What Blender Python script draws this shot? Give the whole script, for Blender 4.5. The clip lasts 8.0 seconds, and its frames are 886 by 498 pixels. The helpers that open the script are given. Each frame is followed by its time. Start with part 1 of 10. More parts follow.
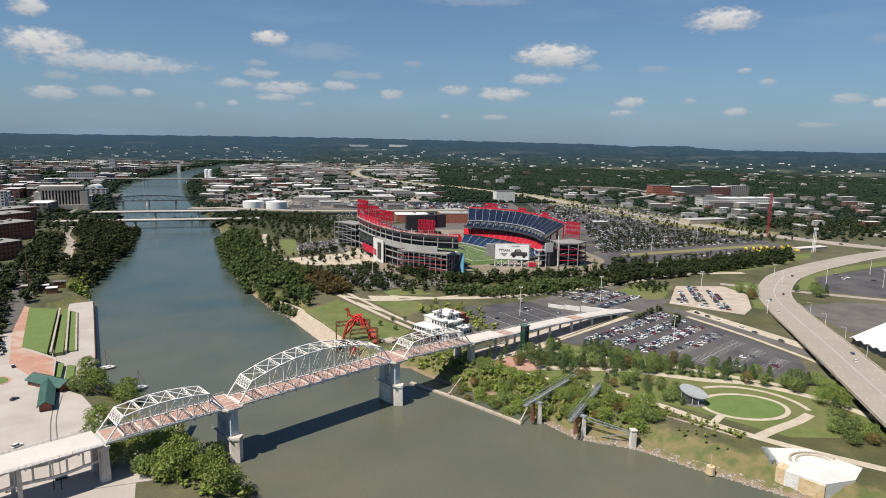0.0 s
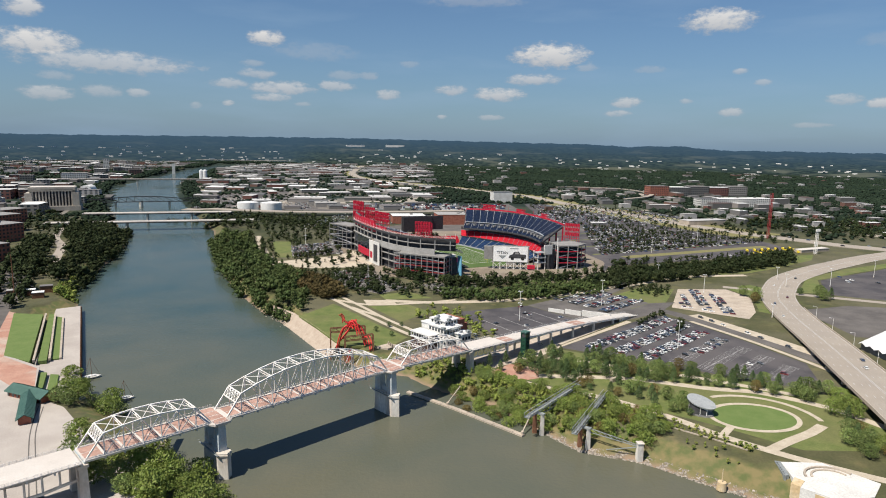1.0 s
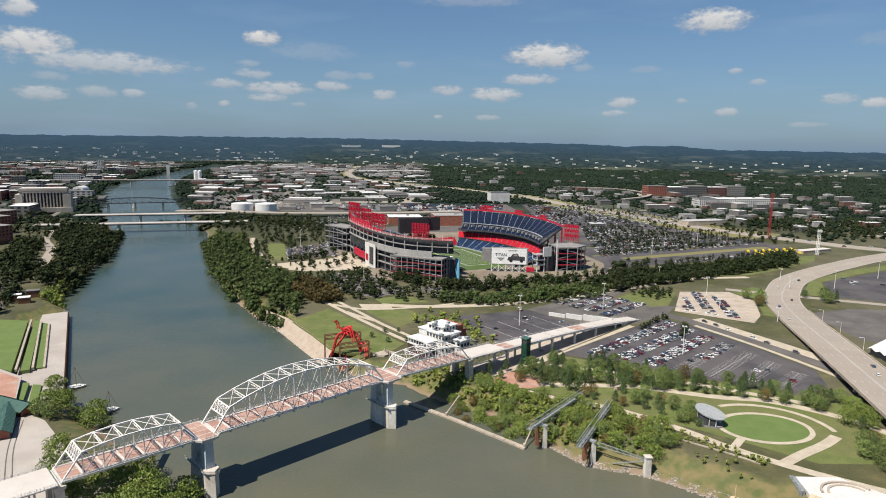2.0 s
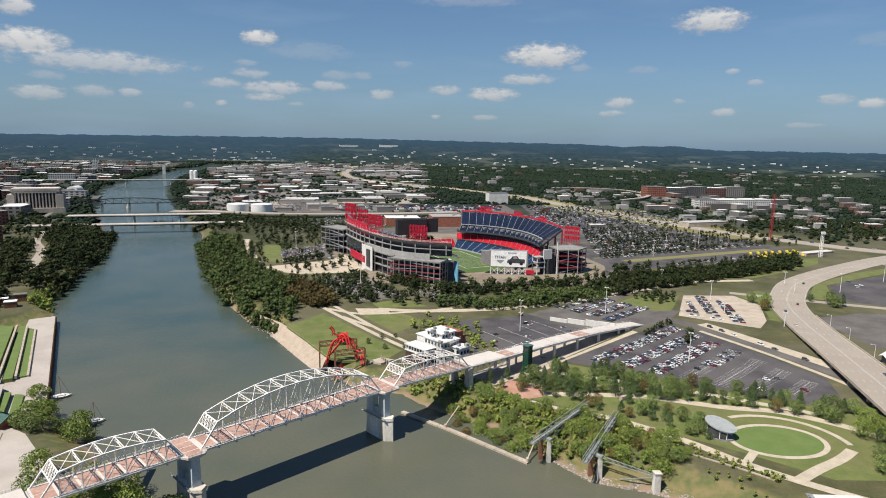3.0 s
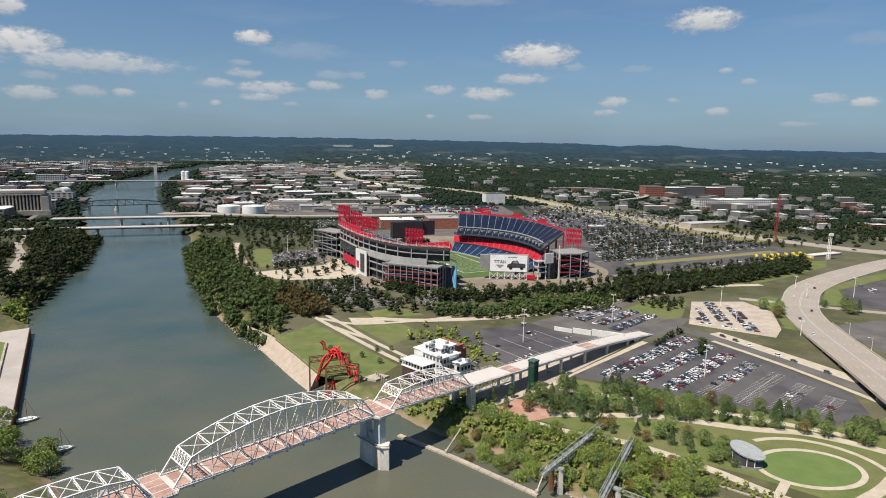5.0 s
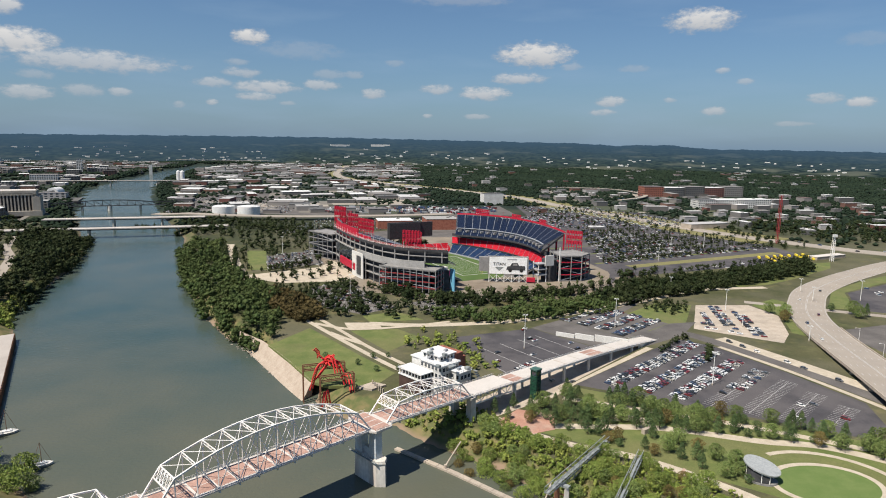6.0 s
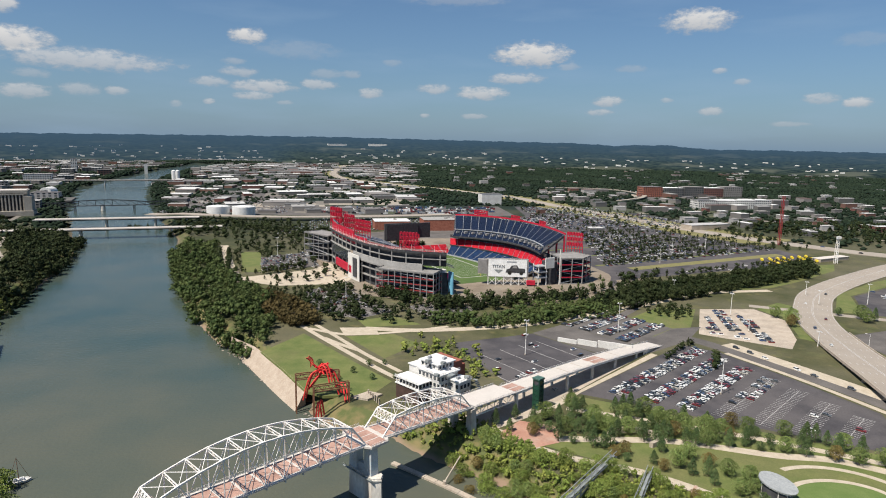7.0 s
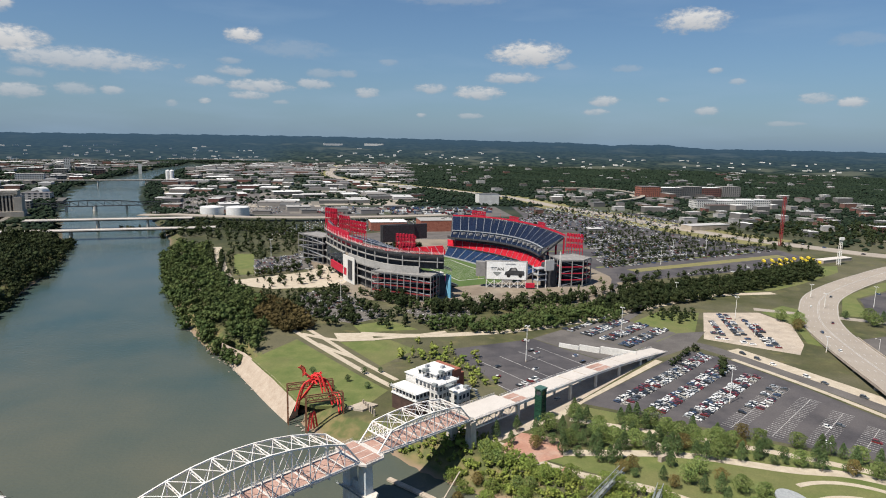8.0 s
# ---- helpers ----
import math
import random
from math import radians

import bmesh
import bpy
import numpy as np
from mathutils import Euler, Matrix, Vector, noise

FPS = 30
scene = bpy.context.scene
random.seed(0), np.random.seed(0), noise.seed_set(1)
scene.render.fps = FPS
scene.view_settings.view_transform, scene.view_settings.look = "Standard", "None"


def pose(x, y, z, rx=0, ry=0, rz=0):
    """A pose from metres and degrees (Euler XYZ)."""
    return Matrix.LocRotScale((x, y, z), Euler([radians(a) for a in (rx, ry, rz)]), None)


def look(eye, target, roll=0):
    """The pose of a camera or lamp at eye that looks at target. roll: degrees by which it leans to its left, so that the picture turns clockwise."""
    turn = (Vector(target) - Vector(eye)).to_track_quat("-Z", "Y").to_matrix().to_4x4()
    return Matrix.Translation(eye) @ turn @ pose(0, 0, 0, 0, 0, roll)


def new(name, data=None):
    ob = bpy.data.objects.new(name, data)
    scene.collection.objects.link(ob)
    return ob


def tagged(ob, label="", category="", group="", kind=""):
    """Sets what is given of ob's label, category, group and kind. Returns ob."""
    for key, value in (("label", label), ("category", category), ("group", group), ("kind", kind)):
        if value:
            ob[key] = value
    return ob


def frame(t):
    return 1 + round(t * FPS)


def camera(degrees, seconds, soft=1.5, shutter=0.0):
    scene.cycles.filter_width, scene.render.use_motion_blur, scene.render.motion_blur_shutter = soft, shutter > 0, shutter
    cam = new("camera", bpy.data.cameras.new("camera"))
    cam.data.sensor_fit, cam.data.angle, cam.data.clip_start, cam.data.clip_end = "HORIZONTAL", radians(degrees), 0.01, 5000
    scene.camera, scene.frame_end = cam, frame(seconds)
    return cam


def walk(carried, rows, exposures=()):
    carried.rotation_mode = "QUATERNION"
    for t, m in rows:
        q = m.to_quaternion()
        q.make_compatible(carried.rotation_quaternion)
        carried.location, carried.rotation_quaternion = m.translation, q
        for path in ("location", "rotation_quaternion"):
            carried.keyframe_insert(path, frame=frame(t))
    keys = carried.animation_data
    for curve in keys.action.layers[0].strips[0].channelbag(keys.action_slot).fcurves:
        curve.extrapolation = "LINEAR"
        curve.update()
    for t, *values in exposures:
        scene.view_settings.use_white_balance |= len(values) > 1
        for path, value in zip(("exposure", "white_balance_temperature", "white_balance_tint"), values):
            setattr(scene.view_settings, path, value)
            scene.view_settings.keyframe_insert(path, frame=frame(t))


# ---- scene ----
cam = camera(70.2, 8.0, soft=1.0)
PATH = [
    (0, (-1.155, -0.606, 152.512), (-1.001, 1.36, 152.183), 1.1),
    (0.5, (-1.005, 6.603, 152.547), (-0.846, 8.569, 152.218), 1.1),
    (1, (-0.883, 13.768, 152.599), (-0.718, 15.734, 152.271), 1.1),
    (1.5, (-0.761, 20.883, 152.669), (-0.59, 22.849, 152.341), 1.0),
    (3, (-0.364, 42.27, 153.161), (-0.18, 44.234, 152.833), 1.1),
    (3.5, (-0.315, 49.423, 153.262), (-0.127, 51.386, 152.934), 1.0),
    (4, (-0.313, 56.645, 153.356), (-0.12, 58.609, 153.027), 1.0),
    (4.5, (-0.254, 63.989, 153.44), (-0.058, 65.952, 153.111), 1.0),
    (6, (0.526, 86.189, 153.679), (0.734, 88.15, 153.349), 1.0),
    (6.5, (0.819, 93.63, 153.689), (1.031, 95.591, 153.358), 1.1),
    (7, (1.135, 101.109, 153.67), (1.352, 103.07, 153.339), 1.1),
    (7.5, (1.502, 108.626, 153.654), (1.724, 110.586, 153.323), 1.1),
    (8, (1.923, 116.147, 153.645), (2.151, 118.106, 153.313), 1.1),
]
walk(cam, [(t, look(eye, target, roll)) for t, eye, target, roll in PATH])

# ---- world, sun, exposure ----
SUN_AZ, SUN_EL = math.atan2(-0.55, -0.835), radians(58)   # the sun stands behind the eye and to its left
sun_way = Vector((math.cos(SUN_AZ) * math.cos(SUN_EL), math.sin(SUN_AZ) * math.cos(SUN_EL), math.sin(SUN_EL)))
sun_data = bpy.data.lights.new("sun", "SUN")
sun_data.energy, sun_data.angle, sun_data.color = 5.4, radians(0.53), (1.0, 0.93, 0.82)
sun = new("sun", sun_data)
sun.matrix_world = look(sun_way * 900, (0, 0, 0))
scene.view_settings.exposure = 0.3

world = bpy.data.worlds.new("sky")
scene.world = world
world.use_nodes = True
wn, wl = world.node_tree.nodes, world.node_tree.links
wn.clear()
w_out, w_bg, w_sky = wn.new("ShaderNodeOutputWorld"), wn.new("ShaderNodeBackground"), wn.new("ShaderNodeTexSky")
w_sky.sky_type, w_sky.sun_disc = "NISHITA", False
w_sky.sun_elevation, w_sky.sun_rotation = SUN_EL, math.pi / 2 - SUN_AZ
w_sky.air_density, w_sky.dust_density, w_sky.ozone_density, w_sky.altitude = 1.0, 0.15, 4.0, 150
w_bg.inputs["Strength"].default_value = 0.064
wl.new(w_bg.outputs[0], w_out.inputs[0])


def wmath(kind, a, b=None, c=None):
    nd = wn.new("ShaderNodeMath")
    nd.operation = kind
    for i, v in enumerate((a, b, c)):
        if v is None:
            continue
        if isinstance(v, (int, float)):
            nd.inputs[i].default_value = v
        else:
            wl.new(v, nd.inputs[i])
    return nd.outputs[0]


# fair-weather cumulus: each cloud is an uneven patch of sky round a bearing and a height (degrees), half as wide and as high as told
w_co = wn.new("ShaderNodeTexCoord")
w_sep = wn.new("ShaderNodeSeparateXYZ")
wl.new(w_co.outputs["Generated"], w_sep.inputs[0])
bearing = wmath("MULTIPLY", wmath("ARCTAN2", w_sep.outputs[0], w_sep.outputs[1]), 180 / math.pi)
height = wmath("MULTIPLY", wmath("ARCSINE", w_sep.outputs[2]), 180 / math.pi)
w_map = wn.new("ShaderNodeMapping")
w_map.inputs["Scale"].default_value = (62, 62, 130)
wl.new(w_co.outputs["Generated"], w_map.inputs["Vector"])
w_noise = wn.new("ShaderNodeTexNoise")
w_noise.inputs["Scale"].default_value, w_noise.inputs["Detail"].default_value, w_noise.inputs["Roughness"].default_value = 1.0, 5, 0.62
wl.new(w_map.outputs[0], w_noise.inputs["Vector"])
puff = wmath("MULTIPLY", wmath("SUBTRACT", w_noise.outputs["Fac"], 0.5), 2.1)
CLOUDS = [
    (-27.9, 9.3, 1.61, 0.85, 0.9), (-27.2, 6.9, 3.17, 1.21, 1), (-10.6, 8.5, 1.84, 0.79, 1), (-22.7, 5.8, 7.19, 0.97, 0.75), (-11.4, 5.6, 1.73, 0.55, 0.6), (-13.7, 4.7, 1.84, 0.49, 0.6),
    (-9.4, 4.5, 3.17, 0.67, 0.75), (-10.3, 3.7, 1.84, 0.42, 0.7), (-4.9, 4.8, 1.84, 0.55, 0.65), (-2.1, 5.8, 1.04, 0.42, 0.4), (-4.1, 5.7, 1.73, 0.49, 0.35), (-11.8, 6.4, 1.15, 0.36, 0.4),
    (-26.8, 3.3, 2.07, 0.67, 0.65), (-23.2, 3.6, 1.73, 0.55, 0.5), (-20.6, 3.6, 1.04, 0.42, 0.6), (-0.3, 4.2, 1.27, 0.49, 0.7), (5.2, 4.7, 1.73, 0.55, 0.7), (9.4, 4.4, 2.65, 0.73, 0.85),
    (13.8, 7.7, 3.80, 1.21, 1), (12.4, 5.7, 2.88, 0.55, 0.75), (27.2, 10.1, 3.22, 1.09, 1), (16.9, 6.7, 1.15, 0.36, 0.4), (1.5, 6.8, 1.04, 0.36, 0.3), (20.4, 3.8, 1.50, 0.55, 0.75),
    (19.7, 2.9, 1.27, 0.36, 0.6), (28.7, 3.0, 1.15, 0.42, 0.65), (29.1, 6.2, 0.69, 0.30, 0.6), (30.8, 5.3, 0.75, 0.30, 0.5), (36.4, 3.9, 1.61, 0.49, 0.6), (38.8, 3.6, 1.15, 0.49, 0.8),
    (22.1, 6.5, 1.61, 0.36, 0.3), (-13.8, 3.1, 0.58, 0.30, 0.7), (-16.4, 2.8, 0.58, 0.36, 0.4), (-7.7, 3.2, 0.81, 0.24, 0.4), (4.5, 2.4, 0.52, 0.24, 0.6), (8.8, 2.4, 1.27, 0.30, 0.5),
    (25.2, 3.9, 0.69, 0.24, 0.5), (34.4, 2.0, 1.61, 0.24, 0.4), (-26.3, 4.6, 1.61, 0.42, 0.4), (-6.5, 7.6, 4.03, 0.85, 0.22), (7.1, 12.0, 5.18, 0.49, 0.3), (38.8, 8.1, 2.30, 0.61, 0.2),
    (-58.0, 9.0, 5.0, 1.5, 0.8), (62.0, 9.0, 5.0, 1.5, 0.8), (95.0, 14.0, 6.0, 2.0, 0.8), (-100.0, 13.0, 6.0, 2.0, 0.8), (150.0, 12.0, 6.0, 2.0, 0.8), (-150.0, 15.0, 6.0, 2.0, 0.8),
]
cover, lit = None, None
for az, el, half_w, half_h, thick in CLOUDS:
    dx = wmath("DIVIDE", wmath("SUBTRACT", bearing, az), half_w)
    dy = wmath("DIVIDE", wmath("SUBTRACT", height, el), half_h)
    dd = wmath("ADD", wmath("MULTIPLY", dx, dx), wmath("MULTIPLY", dy, dy))
    body = wmath("ADD", wmath("SUBTRACT", 0.75, dd), puff)
    nd = wn.new("ShaderNodeMapRange")
    nd.interpolation_type = "SMOOTHSTEP"
    for key, v in (("From Min", -0.3), ("From Max", 0.75), ("To Min", 0.0), ("To Max", thick)):
        nd.inputs[key].default_value = v
    wl.new(body, nd.inputs["Value"])
    shade = wmath("MULTIPLY", nd.outputs[0], wmath("MULTIPLY_ADD", wmath("MINIMUM", wmath("MAXIMUM", dy, -1.0), 1.0), 0.5, 0.5))
    cover = nd.outputs[0] if cover is None else wmath("MAXIMUM", cover, nd.outputs[0])
    lit = shade if lit is None else wmath("MAXIMUM", lit, shade)
# thin veil of high cloud
w_map2 = wn.new("ShaderNodeMapping")
w_map2.inputs["Scale"].default_value = (3.0, 3.0, 16.0)
wl.new(w_co.outputs["Generated"], w_map2.inputs["Vector"])
w_veil = wn.new("ShaderNodeTexNoise")
w_veil.inputs["Scale"].default_value, w_veil.inputs["Detail"].default_value = 1.3, 6
wl.new(w_map2.outputs[0], w_veil.inputs["Vector"])
veil = wmath("MULTIPLY", wmath("MAXIMUM", wmath("SUBTRACT", w_veil.outputs["Fac"], 0.48), 0.0), 1.2)
haze = wmath("MULTIPLY", wmath("POWER", 2.718, wmath("DIVIDE", wmath("MAXIMUM", height, 0.0), -6.0)), 0.88)
w_haze = wn.new("ShaderNodeMixRGB")
w_haze.inputs[2].default_value = (2.0, 3.2, 4.75, 1)
wl.new(haze, w_haze.inputs[0])
w_hue = wn.new("ShaderNodeMixRGB")
w_hue.blend_type = "MULTIPLY"
w_hue.inputs[0].default_value, w_hue.inputs[2].default_value = 1.0, (0.85, 0.98, 1.08, 1)
wl.new(w_sky.outputs[0], w_hue.inputs[1])
wl.new(w_hue.outputs[0], w_haze.inputs[1])
w_mix0, w_mix, w_tone = wn.new("ShaderNodeMixRGB"), wn.new("ShaderNodeMixRGB"), wn.new("ShaderNodeMixRGB")
w_mix0.inputs[2].default_value = (4.0, 5.6, 7.5, 1)
wl.new(veil, w_mix0.inputs[0])
wl.new(w_haze.outputs[0], w_mix0.inputs[1])
w_tone.inputs[1].default_value, w_tone.inputs[2].default_value = (5.0, 5.4, 6.0, 1), (10.5, 10.3, 10.0, 1)
wl.new(lit, w_tone.inputs[0])
wl.new(cover, w_mix.inputs[0])
wl.new(w_mix0.outputs[0], w_mix.inputs[1])
wl.new(w_tone.outputs[0], w_mix.inputs[2])
wl.new(w_mix.outputs[0], w_bg.inputs["Color"])

# ---- materials ----
def surface(name, a, b, scale=1.0, fine=0.0, rough=0.85, metal=0.0, bump=0.0, spread=0.0, islands=False, local=False, spec=0.25, stain=None, stain_scale=0.05, stain_amount=0.5, stretch=(1, 1, 1)):
    """A surface whose colour wanders between a and b, in patches of about 1/scale m and a finer grain of 1/fine m; spread: how far pieces differ."""
    m = bpy.data.materials.new(name)
    m.use_nodes = True
    nt = m.node_tree
    bs = nt.nodes["Principled BSDF"]
    bs.inputs["Roughness"].default_value, bs.inputs["Metallic"].default_value = rough, metal
    bs.inputs["Specular IOR Level"].default_value = spec
    if local:
        co = nt.nodes.new("ShaderNodeTexCoord").outputs["Object"]
    else:
        co = nt.nodes.new("ShaderNodeNewGeometry").outputs["Position"]
    mp = nt.nodes.new("ShaderNodeMapping")
    mp.inputs["Scale"].default_value = stretch
    nt.links.new(co, mp.inputs["Vector"])
    co = mp.outputs[0]
    no = nt.nodes.new("ShaderNodeTexNoise")
    no.inputs["Scale"].default_value, no.inputs["Detail"].default_value, no.inputs["Roughness"].default_value = scale, 5, 0.6
    nt.links.new(co, no.inputs["Vector"])
    ramp = nt.nodes.new("ShaderNodeMapRange")
    ramp.inputs["From Min"].default_value, ramp.inputs["From Max"].default_value = 0.32, 0.68
    nt.links.new(no.outputs["Fac"], ramp.inputs["Value"])
    mix = nt.nodes.new("ShaderNodeMixRGB")
    mix.inputs[1].default_value, mix.inputs[2].default_value = (*a, 1), (*b, 1)
    nt.links.new(ramp.outputs[0], mix.inputs[0])
    col = mix.outputs[0]
    if stain:
        st = nt.nodes.new("ShaderNodeTexNoise")
        st.inputs["Scale"].default_value, st.inputs["Detail"].default_value = stain_scale, 4
        nt.links.new(co, st.inputs["Vector"])
        sr = nt.nodes.new("ShaderNodeMapRange")
        sr.inputs["From Min"].default_value, sr.inputs["From Max"].default_value, sr.inputs["To Max"].default_value = 0.45, 0.62, stain_amount
        nt.links.new(st.outputs["Fac"], sr.inputs["Value"])
        sm = nt.nodes.new("ShaderNodeMixRGB")
        sm.inputs[2].default_value = (*stain, 1)
        nt.links.new(sr.outputs[0], sm.inputs[0])
        nt.links.new(col, sm.inputs[1])
        col = sm.outputs[0]
    height_from = no.outputs["Fac"]
    if fine:
        fi = nt.nodes.new("ShaderNodeTexNoise")
        fi.inputs["Scale"].default_value, fi.inputs["Detail"].default_value = fine, 3
        nt.links.new(co, fi.inputs["Vector"])
        fr = nt.nodes.new("ShaderNodeMapRange")
        fr.inputs["From Min"].default_value, fr.inputs["From Max"].default_value = 0.25, 0.75
        fr.inputs["To Min"].default_value, fr.inputs["To Max"].default_value = 0.84, 1.16
        nt.links.new(fi.outputs["Fac"], fr.inputs["Value"])
        mu = nt.nodes.new("ShaderNodeVectorMath")
        mu.operation = "SCALE"
        nt.links.new(col, mu.inputs[0])
        nt.links.new(fr.outputs[0], mu.inputs["Scale"])
        col = mu.outputs[0]
        height_from = fi.outputs["Fac"]
    if spread:
        rnd = nt.nodes.new("ShaderNodeNewGeometry").outputs["Random Per Island"] if islands else nt.nodes.new("ShaderNodeObjectInfo").outputs["Random"]
        rr = nt.nodes.new("ShaderNodeMapRange")
        rr.inputs["To Min"].default_value, rr.inputs["To Max"].default_value = 1 - spread, 1 + spread
        nt.links.new(rnd, rr.inputs["Value"])
        mv = nt.nodes.new("ShaderNodeVectorMath")
        mv.operation = "SCALE"
        nt.links.new(col, mv.inputs[0])
        nt.links.new(rr.outputs[0], mv.inputs["Scale"])
        col = mv.outputs[0]
    nt.links.new(col, bs.inputs["Base Color"])
    if bump:
        bu = nt.nodes.new("ShaderNodeBump")
        bu.inputs["Strength"].default_value, bu.inputs["Distance"].default_value = min(1.0, bump), 0.15
        nt.links.new(height_from, bu.inputs["Height"])
        nt.links.new(bu.outputs[0], bs.inputs["Normal"])
    return m


def choice(name, colours, islands=False, rough=0.35, metal=0.0, coat=0.0):
    """Paint whose colour is picked piece by piece from a few."""
    m = bpy.data.materials.new(name)
    m.use_nodes = True
    nt = m.node_tree
    bs = nt.nodes["Principled BSDF"]
    bs.inputs["Roughness"].default_value, bs.inputs["Metallic"].default_value, bs.inputs["Coat Weight"].default_value = rough, metal, coat
    rnd = nt.nodes.new("ShaderNodeNewGeometry").outputs["Random Per Island"] if islands else nt.nodes.new("ShaderNodeObjectInfo").outputs["Random"]
    ra = nt.nodes.new("ShaderNodeValToRGB")
    ra.color_ramp.interpolation = "CONSTANT"
    el = ra.color_ramp.elements
    for i, c in enumerate(colours):
        e = el[i] if i < 2 else el.new(i / len(colours))
        e.position, e.color = i / len(colours), (*c, 1)
    nt.links.new(rnd, ra.inputs[0])
    no = nt.nodes.new("ShaderNodeTexNoise")
    no.inputs["Scale"].default_value, no.inputs["Detail"].default_value = 0.9, 3
    nt.links.new(nt.nodes.new("ShaderNodeNewGeometry").outputs["Position"], no.inputs["Vector"])
    mr = nt.nodes.new("ShaderNodeMapRange")
    mr.inputs["To Min"].default_value, mr.inputs["To Max"].default_value = 0.8, 1.2
    nt.links.new(no.outputs["Fac"], mr.inputs["Value"])
    mu = nt.nodes.new("ShaderNodeVectorMath")
    mu.operation = "SCALE"
    nt.links.new(ra.outputs[0], mu.inputs[0])
    nt.links.new(mr.outputs[0], mu.inputs["Scale"])
    nt.links.new(mu.outputs[0], bs.inputs["Base Color"])
    return m


M = {}
M["ground"] = surface("rough_ground", (0.045, 0.052, 0.021), (0.088, 0.084, 0.040), 0.045, fine=0.8, bump=0.3, stain=(0.16, 0.14, 0.10), stain_scale=0.012, stain_amount=0.4)
M["grass"] = surface("park_grass", (0.088, 0.118, 0.034), (0.148, 0.162, 0.056), 0.09, fine=1.6, bump=0.3, stain=(0.145, 0.135, 0.062), stain_scale=0.03, stain_amount=0.5)
M["mown"] = surface("mown_lawn", (0.100, 0.150, 0.042), (0.13, 0.175, 0.056), 0.15, fine=2.0, bump=0.2)
M["dry_grass"] = surface("dry_grass", (0.15, 0.15, 0.06), (0.21, 0.185, 0.085), 0.12, fine=1.5, bump=0.3)
M["sand"] = surface("sandy_bank", (0.32, 0.255, 0.20), (0.40, 0.335, 0.27), 0.2, fine=1.5, bump=0.3)
M["path"] = surface("pale_gravel_path", (0.38, 0.325, 0.25), (0.48, 0.42, 0.335), 0.25, fine=2.5, bump=0.15)
M["concrete"] = surface("concrete", (0.37, 0.31, 0.25), (0.46, 0.395, 0.325), 0.15, fine=1.2, bump=0.15, stain=(0.25, 0.22, 0.185), stain_scale=0.08, stain_amount=0.4)
M["deck"] = surface("bridge_concrete", (0.50, 0.465, 0.43), (0.56, 0.52, 0.485), 0.12, fine=2.5, bump=0.05, stain=(0.44, 0.385, 0.34), stain_scale=0.05, stain_amount=0.25)
M["pinkdeck"] = surface("bridge_deck_brick", (0.34, 0.205, 0.165), (0.44, 0.29, 0.24), 0.25, fine=1.3, bump=0.1, stain=(0.26, 0.15, 0.12), stain_scale=0.12, stain_amount=0.5)
M["asphalt"] = surface("dark_asphalt", (0.052, 0.049, 0.054), (0.082, 0.077, 0.082), 0.06, fine=1.1, rough=0.9, bump=0.15, stain=(0.11, 0.10, 0.10), stain_scale=0.03, stain_amount=0.6)
M["oldasphalt"] = surface("worn_asphalt", (0.085, 0.078, 0.075), (0.14, 0.128, 0.12), 0.05, fine=1.0, rough=0.9, bump=0.15)
M["road"] = surface("road_concrete", (0.29, 0.255, 0.22), (0.335, 0.295, 0.25), 0.05, fine=2.5, bump=0.05, stain=(0.27, 0.23, 0.19), stain_scale=0.03, stain_amount=0.35)
M["brickpave"] = surface("brick_paving", (0.33, 0.17, 0.125), (0.42, 0.25, 0.19), 0.12, fine=1.5, bump=0.2, stain=(0.42, 0.36, 0.30), stain_scale=0.05, stain_amount=0.7)
M["line"] = surface("road_paint", (0.42, 0.41, 0.4), (0.52, 0.51, 0.5), 0.6, fine=2.0, rough=0.8)
M["steel_white"] = surface("white_painted_steel", (0.70, 0.69, 0.66), (0.82, 0.81, 0.79), 0.5, fine=2.0, rough=0.55, stain=(0.52, 0.42, 0.33), stain_scale=0.22, stain_amount=0.35)
M["steel_grey"] = surface("grey_weathered_steel", (0.20, 0.22, 0.22), (0.34, 0.36, 0.36), 0.6, fine=2.0, rough=0.6, metal=0.2)
M["steel_dark"] = surface("dark_steel", (0.03, 0.032, 0.035), (0.06, 0.06, 0.065), 0.5, fine=2.0, rough=0.5)
M["maroon"] = surface("dark_red_steel", (0.20, 0.03, 0.035), (0.30, 0.05, 0.05), 0.4, fine=2.0, rough=0.5)
M["plaza"] = surface("sandy_paving", (0.15, 0.12, 0.092), (0.27, 0.222, 0.17), 0.04, fine=0.8, bump=0.1, stain=(0.20, 0.18, 0.15), stain_scale=0.03, stain_amount=0.6)
M["red_steel"] = surface("red_painted_steel", (0.36, 0.012, 0.035), (0.50, 0.025, 0.05), 0.4, fine=2.0, rough=0.5, spread=0.08)
M["orange_red"] = surface("orange_red_steel", (0.6, 0.035, 0.035), (0.74, 0.065, 0.06), 0.4, fine=2.0, rough=0.5)
M["rust"] = surface("rusty_steel", (0.13, 0.06, 0.035), (0.24, 0.12, 0.07), 0.5, fine=2.0, rough=0.85)
M["pier"] = surface("pier_concrete", (0.50, 0.48, 0.44), (0.66, 0.63, 0.58), 0.25, fine=0.9, bump=0.25, stain=(0.36, 0.27, 0.20), stain_scale=0.12, stain_amount=0.5, stretch=(1, 1, 0.45))
